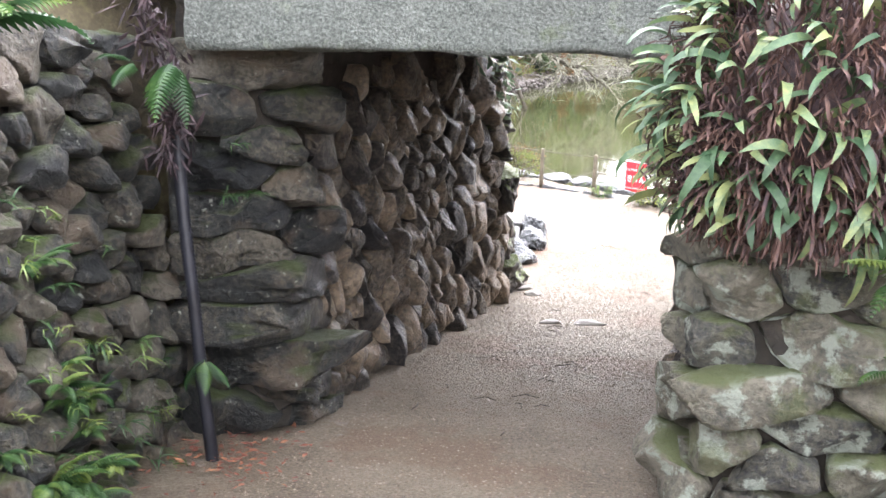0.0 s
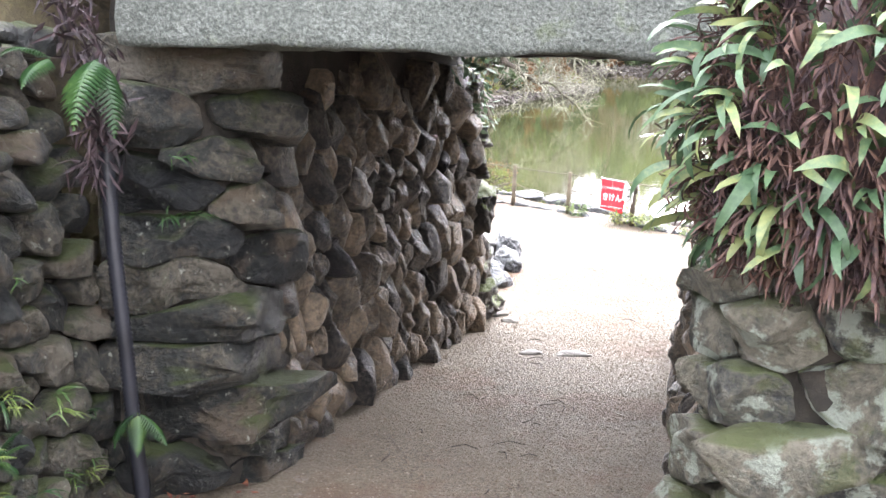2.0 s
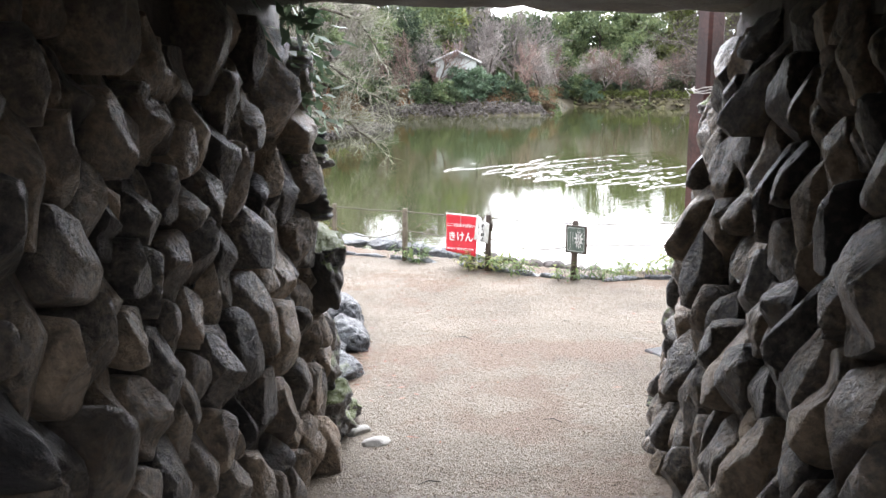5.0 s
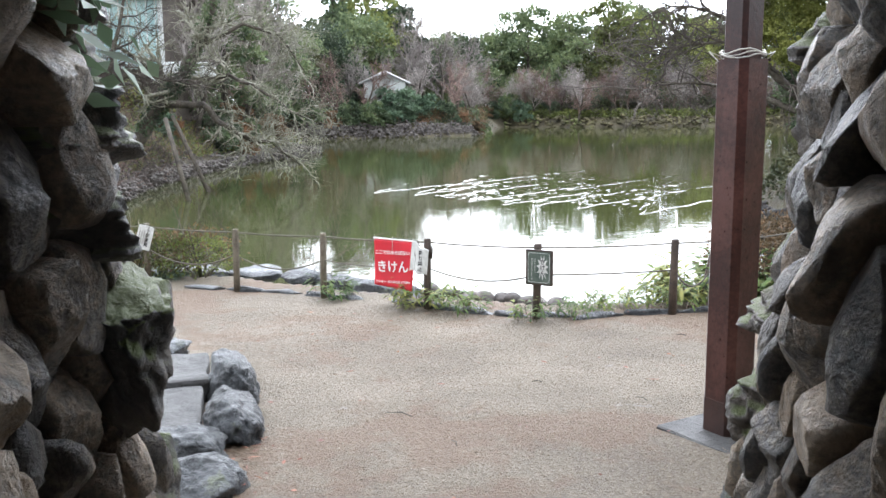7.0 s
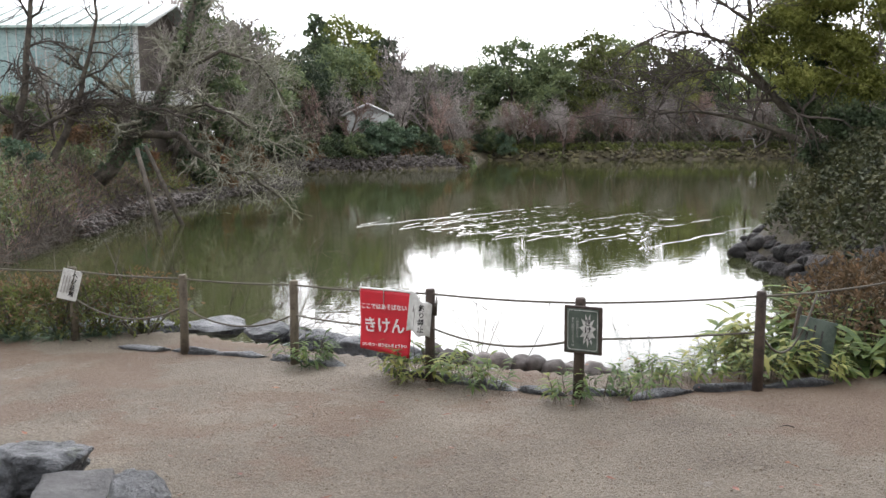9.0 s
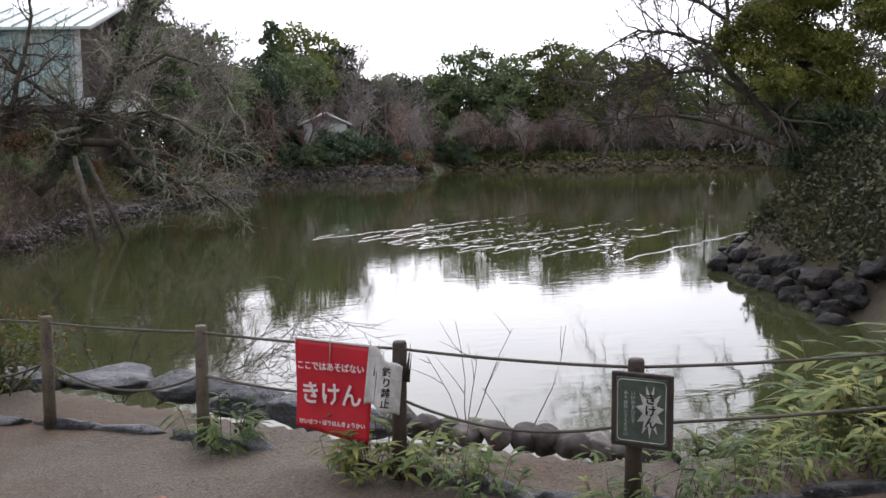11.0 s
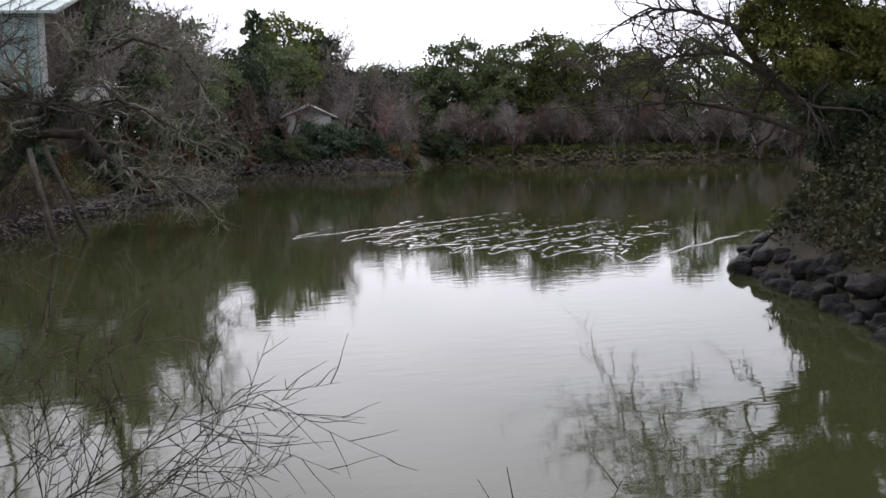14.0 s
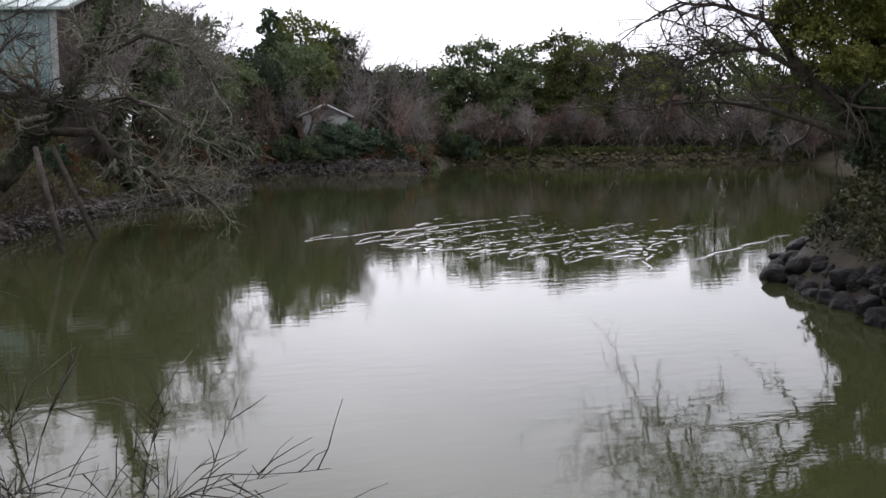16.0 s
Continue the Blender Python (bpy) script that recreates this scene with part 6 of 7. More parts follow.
# ---- plants on the walls ----
def strap_leaf(length, width, droop, seed, twist=0.3):
    """A strap-shaped frond along +x that arches over and droops, with a raised rib."""
    rg = np.random.default_rng(seed)
    verts, faces = [], []
    segs = 9
    x, z, a = 0.0, 0.0, 0.9
    wav = rg.uniform(0, 6)
    for i in range(segs + 1):
        t = i / segs
        w = width * (0.25 + 1.0 * math.sin(math.pi * min(1, 0.12 + t * 0.88)) ** 0.7) * (1 if i < segs else 0.05) * 0.5
        tw = twist * (t - 0.2) + 0.12 * math.sin(wav + 5 * t)
        y0 = 0.02 * math.sin(wav + 3 * t)
        verts += [(x, y0 + w * math.cos(tw), z + w * math.sin(tw) + 0.16 * w), (x, y0, z - 0.05 * w), (x, y0 - w * math.cos(tw), z - w * math.sin(tw) + 0.16 * w)]
        a -= droop / segs * (0.5 + t)
        x += math.cos(a) * length / segs
        z += math.sin(a) * length / segs
    for i in range(segs):
        for j in (0, 1):
            q = i * 3 + j
            faces.append((q, q + 1, q + 4, q + 3))
    return verts, faces


leaf_meshes = []
for i in range(10):
    v, f = strap_leaf(0.22 + 0.014 * i, 0.025 + 0.0014 * (i % 5), 1.5 + 0.22 * (i % 6), 400 + i, 0.5 - 0.1 * i)
    me = bpy.data.meshes.new("frond")
    me.from_pydata(v, [], f)
    me.polygons.foreach_set("use_smooth", [True] * len(f))
    me.materials.append(FROND)
    leaf_meshes.append(me)
rg = np.random.default_rng(77)
clump = empty("strap_fern_clump", pose(1.5, 1.75, 1.25))
MC, MR = np.array((1.46, 1.78, 1.52)), np.array((0.60, 0.38, 0.56))


def mound_skin(u, v):
    """A place on the clump's front and its outward way; u from the passage side round to the path's side, v up."""
    az, el = radians(172 + 118 * u), radians(-52 + 115 * v)
    d = np.array((math.cos(az) * math.cos(el), math.sin(az) * math.cos(el), math.sin(el)))
    return MC + MR * d, d


bm = bmesh.new()
bmesh.ops.create_icosphere(bm, subdivisions=4, radius=1.0)
for v_ in bm.verts:
    k = 0.86 + 0.2 * noise.fractal(v_.co * 2.0, 1.0, 2.0, 4)
    v_.co = Vector((MC[0] - 1.5 + v_.co.x * MR[0] * k, MC[1] - 1.75 + v_.co.y * MR[1] * k, MC[2] - 1.25 + v_.co.z * MR[2] * k))
part("root_mass", bm, DEAD, clump, "dark brown matted roots", smooth=True)
placed = 0
while placed < 298:
    u, v = rg.random() ** 1.15, rg.random()
    if u > 0.35 and v > 0.42 and rg.random() < 0.35:
        continue
    p, d = mound_skin(u, v)
    ob = new("frond", leaf_meshes[int(rg.integers(0, 10))])
    way = Vector((d[0] + rg.normal(0, 0.25), d[1] + rg.normal(0, 0.25) - 0.1, 0)).normalized()
    yaw = math.degrees(math.atan2(way.y, way.x))
    k = rg.uniform(0.75, 1.2)
    ob.parent = clump
    ob.matrix_basis = clump.matrix_basis.inverted() @ pose(*(p - d * 0.03), rg.normal(0, 30), -d[2] * 25 + rg.normal(0, 24), yaw + rg.normal(0, 22)) @ Matrix.Diagonal((k, k, k, 1))
    placed += 1
pieces = []
for i in range(2400):
    u, v = rg.random() ** 0.75, rg.random()
    p, d = mound_skin(u, v)
    L, W = rg.uniform(0.05, 0.15), rg.uniform(0.006, 0.017)
    side = np.cross(d, (0, 0, 1))
    side = side / (np.linalg.norm(side) + 1e-6) * math.cos(rg.normal(0, 0.6)) + d * 0.4 * rg.normal()
    down = np.array((rg.normal(0, 0.55), rg.normal(0, 0.55), -1.0 + rg.normal(0, 0.35))) + d * 0.12
    down /= np.linalg.norm(down)
    v4 = []
    for t, wv_ in ((0, 0.3), (0.35, 1.0), (0.7, 0.85), (1.0, 0.05)):
        c = p + d * (0.02 + 0.05 * rg.random()) + down * L * t + d * 0.03 * math.sin(t * 4 + i)
        v4 += [c + side * W * wv_ * 0.5 + d * 0.006, c, c - side * W * wv_ * 0.5 + d * 0.006]
    pieces.append((v4, [(3 * a + b, 3 * a + b + 1, 3 * a + b + 4, 3 * a + b + 3) for a in range(3) for b in (0, 1)]))
v, f = stack(pieces)
dead = solid("dead_fronds", v, f, DEAD, clump, "withered purple brown hanging fronds", centre=False)
dead["kind"] = "stuff"
tagged(clump, "large clump of strap leaved ferns with withered brown fronds", "fern")


def fern_frond(length, seed, curl=1.2):
    """A feathered frond along +x: a thin stalk with two rows of toothed leaflets."""
    rg = np.random.default_rng(seed)
    verts, faces, stem = [], [], []
    x = z = 0.0
    a = 0.75
    m = 17
    for i in range(m + 1):
        t = i / m
        stem.append((x, 0.0, z))
        if i > 1:
            w = length * 0.24 * math.sin(math.pi * min(1.0, 0.18 + 0.82 * t) ** 0.85) + 0.006
            for sd in (1, -1):
                ca, sa = math.cos(0.95), math.sin(0.95)
                bx, by, bz = x, 0.0, z
                wd = length / m * 0.46
                o = len(verts)
                tipz = z - w * (0.18 + 0.1 * rg.random())
                verts += [(bx - wd, 0, bz), (bx + wd * 0.7, 0, bz), (bx + w * ca * 0.5 + wd * 0.6, sd * w * sa * 0.55, bz + 0.004), (bx + w * ca, sd * w * sa, tipz), (bx + w * ca * 0.45 - wd * 0.9, sd * w * sa * 0.5, bz + 0.002)]
                faces.append((o, o + 1, o + 2, o + 3, o + 4) if sd > 0 else (o + 4, o + 3, o + 2, o + 1, o))
        a -= curl / m
        x += math.cos(a) * length / m
        z += math.sin(a) * length / m
    tv, tf = tube(stem, [0.0025 * (1 - 0.7 * i / m) for i in range(m + 1)], 4)
    return join((verts, faces), (tv, tf))


frond_meshes = []
for i in range(5):
    v, f = fern_frond(0.30, 500 + i, 0.7 + 0.18 * i)
    me = bpy.data.meshes.new("frond")
    me.from_pydata(v, [], f)
    me.materials.append(FERN)
    frond_meshes.append(me)


def fern(at, out, count, size, seed, label="green feathery fern growing from the wall", fan=70, pitch=0):
    rg = np.random.default_rng(seed)
    ob = empty("fern", pose(*at))
    base = math.degrees(math.atan2(out[1], out[0]))
    for i in range(count + 3):
        fr = new("frond", frond_meshes[int(rg.integers(0, 5))])
        fr.parent = ob
        k = size / 0.24 * rg.uniform(0.75, 1.15)
        fr.matrix_basis = pose(0, 0, 0, rg.normal(0, 12), pitch + rg.normal(0, 14), base + fan * ((i + 0.5) / (count + 3) - 0.5) * 2 + rg.normal(0, 6)) @ Matrix.Diagonal((k, k, k, 1))
    return tagged(ob, label, "fern", "ferns on the walls")


fern((-1.22, 2.12, 1.62), (0.3, -1), -1, 0.27, 1, "yellow green fern hanging beside the lintel", 35, 66)
fern((-1.36, 2.05, 1.62), (-0.6, -1), -1, 0.17, 2, fan=45, pitch=30)
fern((-1.16, 2.15, 0.24), (0.2, -1), 0, 0.17, 3, "small green fern behind the corrugated pipe", 80, 60)
fern((-1.50, 1.05, 1.78), (0.9, -0.3), 5, 0.3, 4, "yellow green fern arching from the wall top", 60, 5)
fern((-1.42, 1.3, 0.05), (0.8, -0.7), 5, 0.19, 5, fan=75)
fern((-1.44, 1.15, 0.12), (0.9, -0.4), 4, 0.2, 6, fan=75)
fern((-1.40, 1.1, -0.08), (0.9, -0.5), 4, 0.2, 7, fan=60)
fern((-1.40, 1.6, -0.02), (0.8, -0.8), 3, 0.13, 8, fan=70)
fern((-1.46, 1.25, 0.95), (0.9, -0.5), 3, 0.12, 9, fan=70)
fern((-1.44, 1.55, 0.3), (0.9, -0.5), 3, 0.11, 10, fan=70)
fern((1.78, 1.45, 0.92), (-0.8, -0.7), 4, 0.30, 11, "bright green fern over the stone pier", 40, 8)
fern((1.74, 1.46, 0.55), (-0.6, -0.8), 3, 0.16, 12, fan=50)


def tuft(name, at, out, count, length, width, seed, label, material, group, spread=0.6, arch=1.6, rise=1.0):
    """A tuft of narrow arching blades in one mesh."""
    rg = np.random.default_rng(seed)
    pieces = []
    for _ in range(count):
        d = np.array((out[0] + rg.normal(0, spread), out[1] + rg.normal(0, spread), rise * rg.uniform(0.5, 1.2)))
        d /= np.linalg.norm(d)
        L = length * rg.uniform(0.5, 1.2)
        side = np.cross(d, rg.normal(0, 1, 3))
        side /= np.linalg.norm(side)
        p = np.array((rg.normal(0, 0.02), rg.normal(0, 0.02), 0.0))
        vv = []
        for i in range(5):
            w = width * (0.6, 1.0, 0.9, 0.55, 0.04)[i] * 0.5
            vv += [p + side * w, p - side * w]
            d = d + (0, 0, -arch / 5 * rg.uniform(0.6, 1.3))
            d /= np.linalg.norm(d)
            p = p + d * L / 4
        pieces.append((vv, [(2 * i, 2 * i + 1, 2 * i + 3, 2 * i + 2) for i in range(4)]))
    v, f = stack(pieces)
    ob = solid(name, v, f, material, None, centre=False)
    ob.location = at
    return tagged(ob, label, "grass", group)


for i, (x, y, z) in enumerate(((-1.42, 1.05, 1.22), (-1.42, 1.1, 1.0), (-1.05, 2.5, 1.22), (-1.1, 2.47, 0.98), (-1.0, 2.5, 0.98), (-1.40, 1.5, 0.55), (-1.38, 1.75, 0.1), (-1.40, 1.35, 0.35), (-1.36, 1.9, 0.42), (-1.40, 1.2, 0.7), (-1.35, 2.0, -0.2), (-1.3, 2.1, -0.27))):
    tuft("grass_tuft", (x, y, z), (0.5, -0.5), 12, 0.11, 0.006, 600 + i, "small tuft of grass in the wall joints", FERN, "grass tufts on the wall", 0.6, 1.6, 0.6)

rg = np.random.default_rng(615)
for i in range(30):
    x, y, z = LEFT_APPROACH.at(rg.uniform(6.9, 8.3), rg.uniform(-0.15, 1.2) * rg.random() ** 0.5, 0.1)
    tuft("grass_tuft", (x, y, z), (0.6, -0.4), 10, rg.uniform(0.05, 0.12), 0.006, 640 + i, "small tuft of grass in the wall joints", FERN, "grass tufts on the wall", 0.7, 1.7, 0.5)
for i in range(8):
    x, y, z = LEFT_APPROACH.at(rg.uniform(6.9, 7.9), rg.uniform(-0.1, 0.6), 0.08)
    fern((x, y, z), (0.8, -0.6), 3, rg.uniform(0.08, 0.15), 660 + i, fan=75, pitch=15)

# leaves hanging at the lake end of the roof
rg = np.random.default_rng(90)
pos = [(0.22 + rg.normal(0, 0.07) + 0.08 * u, 6.36 + rg.normal(0, 0.08), 1.62 - 0.66 * u) for u in rg.random(110) ** 1.1]
ob = solid("creeper", *leaf_cloud(pos, 0.10, 0.038, rg, 0.9, np.array([(0.5, 0.3, 0)] * len(pos))), LEAF_BLUE, centre=False)
tagged(ob, "glossy green creeper hanging at the passage end", "creeper")
ob = solid("creeper", *leaf_cloud([(0.16 + rg.normal(0, 0.06), 6.0 + rg.normal(0, 0.08), 1.5 + rg.normal(0, 0.05)) for _ in range(16)], 0.13, 0.045, rg, 0.6, np.array([(0.7, 0.2, 0)] * 16)), LEAF_BLUE, centre=False)
tagged(ob, "dark broad leaves under the passage roof", "creeper")

# dead brown creeper beside the lintel
pieces = []
for i in range(420):
    u = rg.random()
    c = np.array((-1.30 + 0.05 * math.sin(u * 5) + rg.normal(0, 0.045), 2.22 + rg.normal(0, 0.03) - 0.03, 1.18 + 0.85 * u))
    pieces.append(leaf_cloud([c], rg.uniform(0.06, 0.13), rg.uniform(0.012, 0.025), rg, 1.2))
v, f = stack(pieces)
tagged(solid("dead_creeper", v, f, DEAD, centre=False, smooth=False), "withered red brown creeper hanging over the pipe", "creeper", kind="stuff")


# ---- bamboo grass, hedge and shrubs by the pond ----
def sasa(at, count, size, seed, label="clump of striped bamboo grass by the fence"):
    rg = np.random.default_rng(seed)
    pieces, stems = [], []
    for i in range(count):
        a = rg.uniform(0, 2 * math.pi)
        r = size * 0.75 * math.sqrt(rg.random())
        p = np.array((r * math.cos(a), r * math.sin(a), 0.0))
        h = size * rg.uniform(0.4, 1.1)
        top = p + (0.3 * h * math.cos(a), 0.3 * h * math.sin(a), h)
        stems.append(tube([tuple(p), tuple((p + top) / 2 + (0, 0, 0.05 * h)), tuple(top)], 0.0022, 3))
        for j in range(5):
            q = p + (top - p) * (0.4 + 0.6 * (j + 1) / 5)
            b = a + rg.normal(0, 1.0)
            d = np.array((math.cos(b), math.sin(b), rg.uniform(-0.3, 0.7)))
            d /= np.linalg.norm(d)
            L, W = size * rg.uniform(0.35, 0.65), size * 0.055
            side = np.cross(d, (0, 0, 1.0))
            side /= np.linalg.norm(side)
            vv = []
            for t, w in ((0, 0.3), (0.3, 1), (0.65, 0.8), (1, 0.03)):
                c = q + d * L * t + np.array((0, 0, -0.35 * L * t * t))
                vv += [c + side * W * w, c - side * W * w]
            pieces.append((vv, [(2 * k, 2 * k + 1, 2 * k + 3, 2 * k + 2) for k in range(3)]))
    ob = empty("bamboo_grass", pose(*at))
    for nm, geo, mt in (("stems", stack(stems), POST_WOOD), ("leaves", stack(pieces), SASA)):
        o = solid(nm, *geo, mt, None, centre=False, smooth=False)
        o.parent = ob
    return tagged(ob, label, "bamboo grass", "bamboo grass along the fence")


for i, (x, y, k, m) in enumerate(((2.02, 13.12, 0.24, 26), (2.68, 12.25, 0.28, 26), (2.9, 12.05, 0.26, 24), (3.0, 11.75, 0.2, 14), (2.55, 12.3, 0.2, 12), (3.42, 11.25, 0.18, 16), (3.62, 11.3, 0.2, 14), (4.1, 11.35, 0.17, 18), (4.4, 11.45, 0.2, 20), (4.25, 11.9, 0.26, 24),
                                  (4.75, 11.5, 0.24, 24), (4.9, 11.2, 0.2, 20), (5.1, 11.5, 0.34, 30), (5.35, 11.2, 0.26, 22), (5.5, 11.75, 0.6, 48), (5.9, 11.6, 0.65, 46), (6.3, 11.8, 0.7, 44), (4.7, 12.1, 0.24, 20), (5.2, 12.2, 0.34, 26), (3.85, 11.15, 0.14, 12), (6.0, 12.4, 0.6, 40), (4.0, 12.3, 0.2, 14))):
    sasa((x, y, max(at_ground(x, y), -1.35)), m, k, 700 + i)


def leafy_mass(name, blobs, count, size, seed, label, material, category="hedge", kind=""):
    rg = np.random.default_rng(seed)
    w = np.array([np.prod(b[1]) ** 0.66 for b in blobs])
    pos, nrm = [], []
    for k in rg.choice(len(blobs), count, p=w / w.sum()):
        c, r = blobs[k]
        d = rg.normal(0, 1, 3)
        d /= np.linalg.norm(d)
        d[2] = abs(d[2]) if d[2] < -0.6 else d[2]
        lump = 0.86 + 0.3 * noise.noise(Vector((d * 3).tolist()) + Vector(c) * 2)
        pos.append(np.array(c) + d * np.array(r) * lump * rg.uniform(0.7, 1.05))
        nrm.append(d)
    base = empty(name, pose(*(np.mean([b[0] for b in blobs], axis=0) * (1, 1, 0) + (0, 0, -1.1))))
    solid("foliage", *leaf_cloud(pos, size, size * 0.45, rg, 0.1, np.array(nrm)), material, base, centre=False, smooth=False)
    twigs = []
    for c, r in blobs:
        for _ in range(9):
            d = rg.normal(0, 0.7, 3) + (0, 0, 0.6)
            twigs.append(tube([(c[0], c[1], c[2] - r[2]), tuple(np.array(c) + d * np.array(r) * 0.8)], [0.012, 0.004], 4))
    solid("stem", *stack(twigs), BARK, base, centre=False)
    return tagged(base, label, category, kind=kind)


hb = [((x, 15.95 - 0.42 * (x + 3.5) * 0.55, -0.80), (0.5, 0.42, 0.34)) for x in np.arange(-4.2, 0.75, 0.38)]
leafy_mass("azalea_hedge", hb, 5000, 0.05, 801, "low clipped azalea hedge green and rusty brown", LEAF_RUST)
leafy_mass("azalea_hedge", [((c[0], c[1] - 0.03, c[2] - 0.08), (r[0] * 0.98, r[1], r[2])) for c, r in hb], 9500, 0.055, 802, "green lower leaves of the azalea hedge", LEAF_OLIVE)
leafy_mass("azalea_hedge", [((x, 11.75 + 0.28 * (x - 6), -0.62), (0.5, 0.45, 0.42)) for x in np.arange(6.0, 9.6, 0.45)], 8000, 0.06, 803, "rusty green azalea hedge beside the path", LEAF_RUST)
for i, (x, y) in enumerate(((-0.3, 15.05), (0.0, 14.95), (0.28, 14.95), (0.45, 15.0), (-0.5, 15.2), (-0.05, 15.1))):
    tuft("grass_tuft", (x, y, floor_z(x, y)), (0, -0.3), 50, 0.34, 0.011, 820 + i, "tuft of long dark green grass by the hedge", LEAF_BLUE, "grass tufts by the hedge", 0.7, 1.7, 1.0)
for i, (x, y, m, L) in enumerate(((0.55, 8.25, 24, 0.16), (0.35, 8.9, 14, 0.12), (0.3, 7.7, 24, 0.2), (1.98, 13.05, 30, 0.24))):
    tuft("grass_tuft", (x, y, floor_z(x, y) + (0.05 if y < 10 else 0)), (0.2, -0.3), m, L, 0.008, 840 + i, "tuft of grass among the slate stones", FERN, "grass tufts by the stones", 0.7, 1.6, 0.8)


# ---- bare saplings at the water's edge ----
def sapling(at, stems, seed, label="leafless shrub with thin grey twigs at the water", kids=(0, 5, 7)):
    rg = np.random.default_rng(seed)
    out, tips = [], []
    for d, L in stems:
        d = np.array(d, float)
        grow(out, tips, np.array(at, float), d / np.linalg.norm(d), L, 0.003 + 0.0016 * L, len(kids) - 1, rg, kids, 0.09, (0.01, 0.0, -0.02), 5, 0.45, 0.5, 0.3)
    return tagged(solid("bare_sapling", *stack(out), BARK, centre=False), label, "shrub", "bare saplings at the water")


sapling((1.75, 15.0, -1.3), [((0.9, 0.25, 0.55), 1.5), ((1.0, 0.0, 0.4), 1.1), ((0.8, -0.1, 0.3), 1.0), ((0.9, 0.4, 0.35), 1.3), ((0.5, 0.2, 0.7), 1.1)], 900)
sapling((2.15, 15.0, -1.4), [((1.0, 0.5, 0.75), 1.2), ((0.7, 0.3, 0.8), 1.2), ((0.3, 0.3, 1), 1.0), ((-0.2, 0.3, 1), 0.9), ((1.0, 0.8, 0.45), 1.2)], 901)
sapling((1.5, 15.7, -1.5), [((0.2, 0.3, 1), 1.6), ((0.6, 0.2, 0.9), 1.4), ((-0.5, 0.3, 0.8), 1.3)], 902)
sapling((0.9, 16.1, -1.7), [((-0.1, 0.2, 1), 1.9), ((0.4, 0.2, 1), 1.5), ((-0.6, 0.1, 0.7), 1.3), ((0.7, 0.2, 0.6), 1.2)], 903)
sapling((3.55, 13.3, -1.25), [((-0.35, 0, 1), 0.62), ((-0.2, 0.1, 1), 0.75), ((0.1, 0, 1), 0.6), ((0.35, 0, 0.9), 0.75)], 904, kids=(0, 2))
sapling((3.8, 13.0, -1.25), [((0.7, 0, 0.9), 0.8), ((-0.6, 0, 0.9), 0.5)], 905, kids=(0, 1))
sapling((-3.0, 17.5, -1.6), [((0.2, 0.3, 1), 2.0), ((0.6, 0.2, 0.8), 1.7), ((-0.5, 0.3, 0.9), 1.8)], 906)
for i, (x, y) in enumerate(((-4.6, 36.5), (-3.6, 41), (-2.8, 44.5), (-5.2, 34), (-6.4, 31), (-1.8, 49.5))):
    sapling((x, y, -2.6), [((rg.normal(0.5, 0.3), -0.3, 1), 2.2), ((rg.normal(0, 0.4), 0, 1), 2.4), ((0.8, -0.2, 0.6), 1.8), ((-0.3, 0.2, 1), 2.0)], 910 + i, "tangled leafless brush on the pond bank", (0, 5, 5))


# ---- litter on the path ----
GRIT = surface("mixed_grit", [(0.3, (0.12, 0.09, 0.06)), (0.5, (0.24, 0.19, 0.135)), (0.78, (0.40, 0.34, 0.27))], 30.0, 90.0, 0.8, 0.0, contrast=2.4)
pieces = []
rg = np.random.default_rng(55)
for i in range(520):
    k = rg.random()
    if k < 0.45:
        x, y = rg.normal(-1.02, 0.16), rg.normal(2.2, 0.2)
    elif k < 0.6:
        x, y = rg.normal(0.75, 0.15), rg.uniform(7.4, 10)
    elif k < 0.75:
        x, y = rg.uniform(1.5, 5.5), rg.normal(11.6, 0.5)
    else:
        x, y = rg.uniform(-0.5, 4.5), rg.uniform(6.5, 12)
    if y > 12.6:
        continue
    pieces.append(leaf_cloud([(x, y, floor_z(x, y) + 0.012)], rg.uniform(0.03, 0.085), rg.uniform(0.012, 0.035), rg, 0.0, np.array([[0, 0, 0]]), 1.0))
v, f = stack(pieces)
v = np.array(v)
v[:, 2] = np.interp(v[:, 1], FLOOR_Y, FLOOR_Z) + 0.028 + 0.15 * (v[:, 2] - np.interp(v[:, 1], FLOOR_Y, FLOOR_Z))
tagged(solid("fallen_leaves", v, f, LITTER, centre=False, smooth=False), "scattered dry brown leaves on the sandy ground", "leaves", kind="stuff")
ball = np.array(((1, 0, 0), (0, 1, 0), (-1, 0, 0), (0, -1, 0), (0, 0, 1), (0, 0, -1)), float)
tri = [(0, 1, 4), (1, 2, 4), (2, 3, 4), (3, 0, 4), (1, 0, 5), (2, 1, 5), (3, 2, 5), (0, 3, 5)]
pieces = []
for i in range(26000):
    y = rg.uniform(0.6, 12.6)
    lo, hi = np.interp(y, (0.6, 2.6, 4, 6.6, 8, 12.4), (-1.3, -0.7, -0.4, 0.4, 0.9, -1)), np.interp(y, (0.6, 2.6, 6.6, 8, 11.5, 12.4), (0.9, 1.0, 2.1, 5.5, 5.0, 3.0))
    x = rg.uniform(lo, hi)
    k = 0.003 + 0.0045 * rg.random() ** 3
    pieces.append((ball * (k * rg.uniform(0.8, 1.5), k * rg.uniform(0.8, 1.5), k * 0.7) + (x, y, floor_z(x, y) + 0.003 + 0.012 * noise.fractal((x * 1.3, y * 1.3, 0), 1.0, 2.0, 4)), tri))
v, f = stack(pieces)
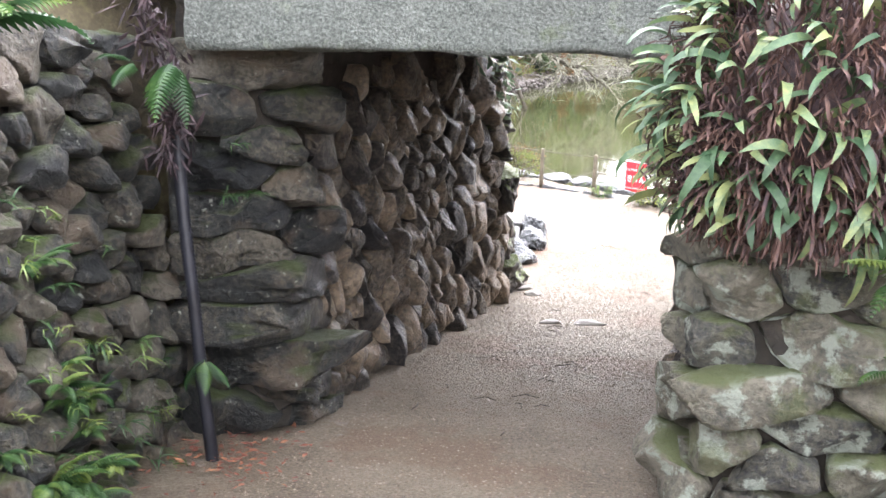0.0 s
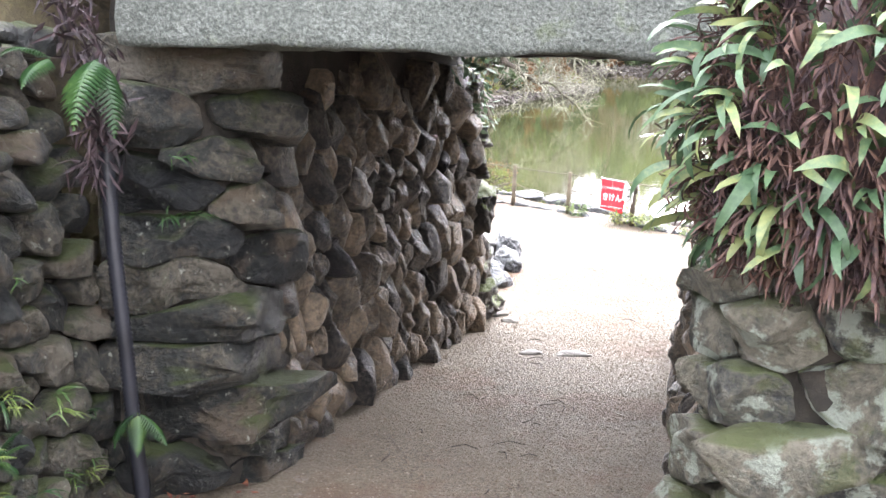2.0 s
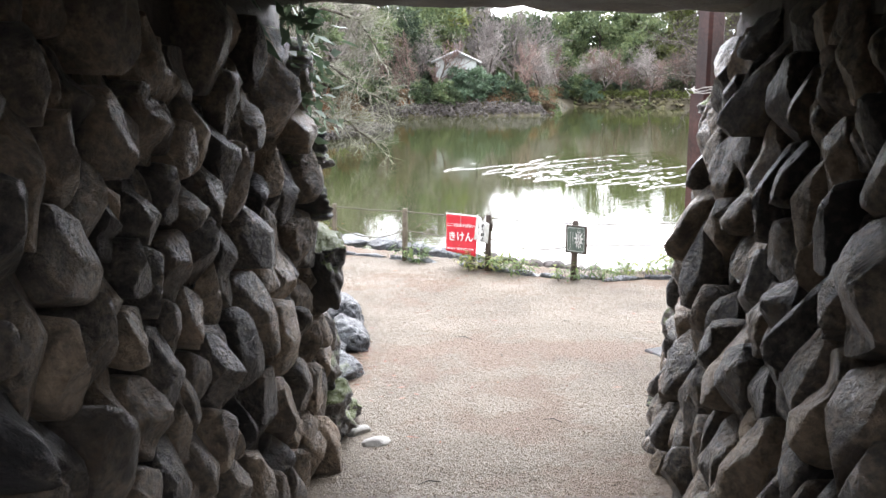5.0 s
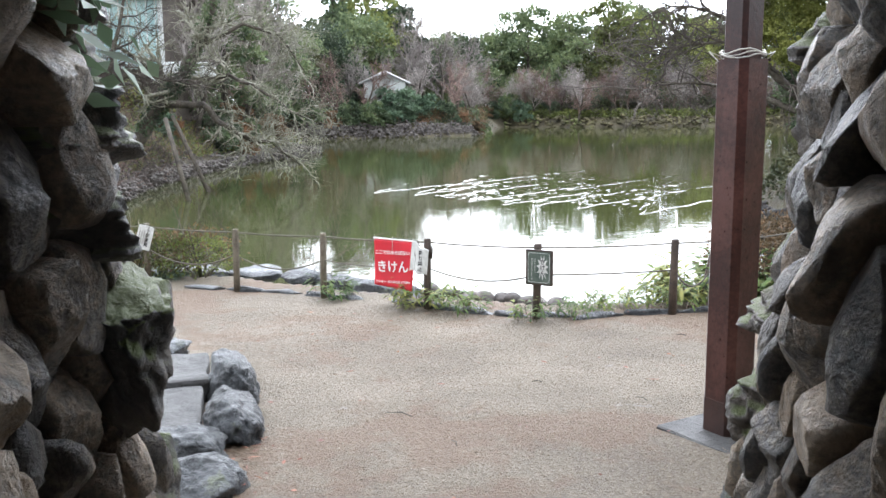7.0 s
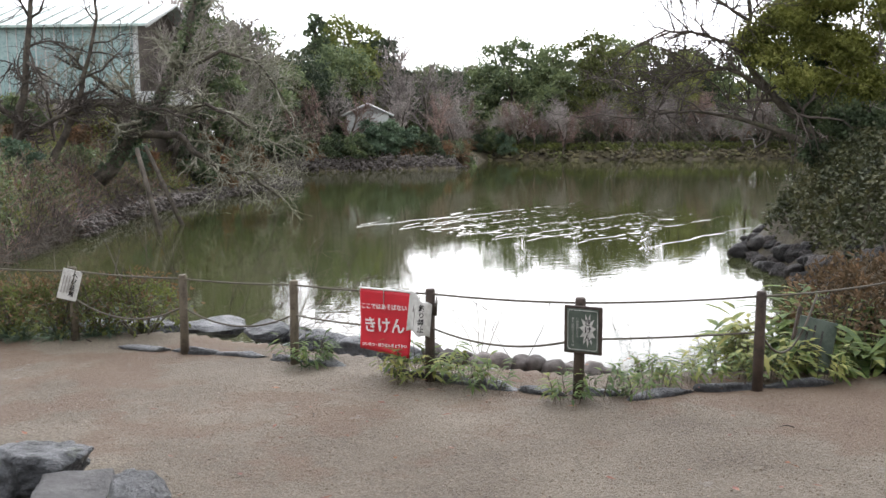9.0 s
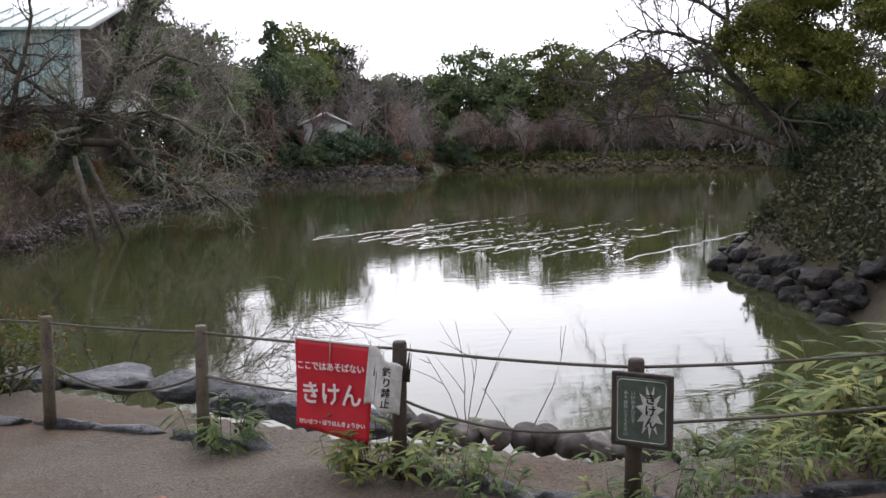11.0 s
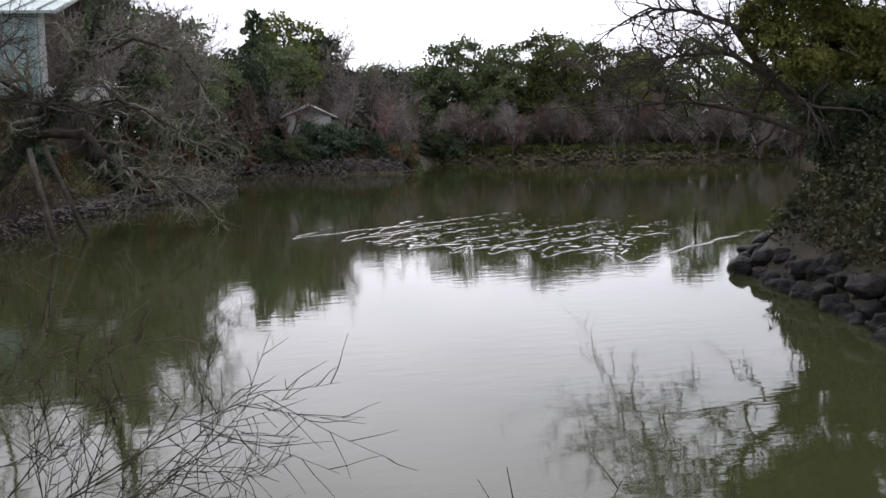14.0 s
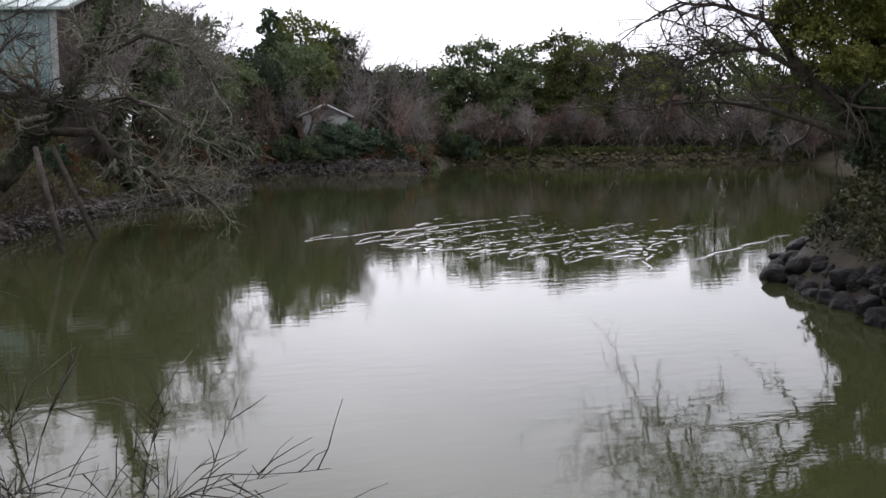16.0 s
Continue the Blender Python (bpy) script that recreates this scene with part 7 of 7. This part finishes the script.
tagged(solid("path_gravel", v, f, GRIT, centre=False, smooth=True), "fine loose grit scattered over the sandy path", "gravel", kind="stuff")
tv = []
for i in range(36):
    x, y, a, L = rg.uniform(-0.4, 5), rg.uniform(2.5, 12), rg.uniform(0, 3.1), rg.uniform(0.05, 0.2)
    if y < 7:
        x = np.interp(y, (2.5, 7), (0.1, 1.4)) + rg.normal(0, 0.35)
    tv.append(tube([(x, y, floor_z(x, y) + 0.012), (x + L * math.cos(a) * 0.5, y + L * math.sin(a) * 0.5, floor_z(x, y) + 0.018), (x + L * math.cos(a + 0.3), y + L * math.sin(a + 0.3), floor_z(x, y + L * math.sin(a)) + 0.012)], [0.003, 0.003, 0.0015], 4))
v, f = stack(tv)
tagged(solid("fallen_twigs", v, f, BARK, centre=False), "thin dark twigs lying on the sandy path", "twigs", kind="stuff")


# ---- ripples on the pond ----
def wake(tip, way, length, seed):
    """Two low wave crests spreading back from a tip."""
    rg = np.random.default_rng(seed)
    pieces = []
    for spread in (0.24, -0.2):
        c, s = math.cos(spread), math.sin(spread)
        d = np.array((way[0] * c - way[1] * s, way[0] * s + way[1] * c))
        side = np.array((-d[1], d[0]))
        verts, m = [], 60
        for i in range(m + 1):
            t = i / m * length
            p = np.array(tip) + d * t + side * 0.10 * math.sin(t * 2.1 + seed)
            w = 0.06 + 0.014 * t + 0.03 * math.sin(t * 5 + seed)
            h = 0.02 * (1 - 0.6 * i / m) * (0.75 + 0.25 * math.sin(t * 7))
            for a, k in ((-1.0, 0.0), (-0.4, 0.7), (0, 1.0), (0.4, 0.7), (1.0, 0.0)):
                q = p + side * w * a
                verts.append((q[0], q[1], WATER_Z + h * k - (0.004 if k == 0 else 0)))
        pieces.append((verts, [(5 * i + j, 5 * i + j + 1, 5 * i + j + 6, 5 * i + j + 5) for i in range(m) for j in range(4)]))
    return stack(pieces)


back_way = np.array((0.72, 0.69))
tips = [((x + 1.2, y), L) for (x, y), L in [((16.1, 34.5), 21), ((14.6, 37.0), 15), ((13.4, 38.5), 14), ((12.4, 39.3), 13), ((11.5, 41.0), 14), ((11.0, 43.5), 15), ((11.6, 46.3), 14), ((13.5, 49.0), 13), ((9.9, 44.6), 7), ((8.4, 46.3), 6), ((16.5, 40.5), 12), ((17.5, 44), 12)]]
v, f = stack([wake(p, back_way, L, 3 + i) for i, (p, L) in enumerate(tips)])
tagged(solid("water_wake", v, f, water_mat, centre=False), "pale spreading wave crests on the green pond", "water", kind="stuff")
rx, ry = np.linspace(10.2, 34.2, 150), np.linspace(34, 60, 150)
PX, PY = np.meshgrid(rx, ry)
along, across = (PX - 14.2) * 0.72 + (PY - 38) * 0.69, -(PX - 14.2) * 0.69 + (PY - 38) * 0.72
mask = smoothstep(0.5, 3, along) * (1 - smoothstep(13, 20, along)) * (1 - smoothstep(4.0, 6.5, np.abs(across - 1.0)))
chop = np.array([[noise.fractal((x * 1.2 + y * 1.1, y * 3.6 - x * 3.4, 0), 0.8, 2.0, 3) for x in rx] for y in ry])
PZ = WATER_Z - 0.01 + mask * (0.012 + 0.024 * chop)
faces = [(j * 150 + i, j * 150 + i + 1, (j + 1) * 150 + i + 1, (j + 1) * 150 + i) for j in range(149) for i in range(149) if mask[j, i] > 0.02]
tagged(solid("water_ripples", np.stack([PX.ravel(), PY.ravel(), PZ.ravel()], 1), faces, water_mat, centre=False), "broken choppy patch of water on the pond", "water", kind="stuff")
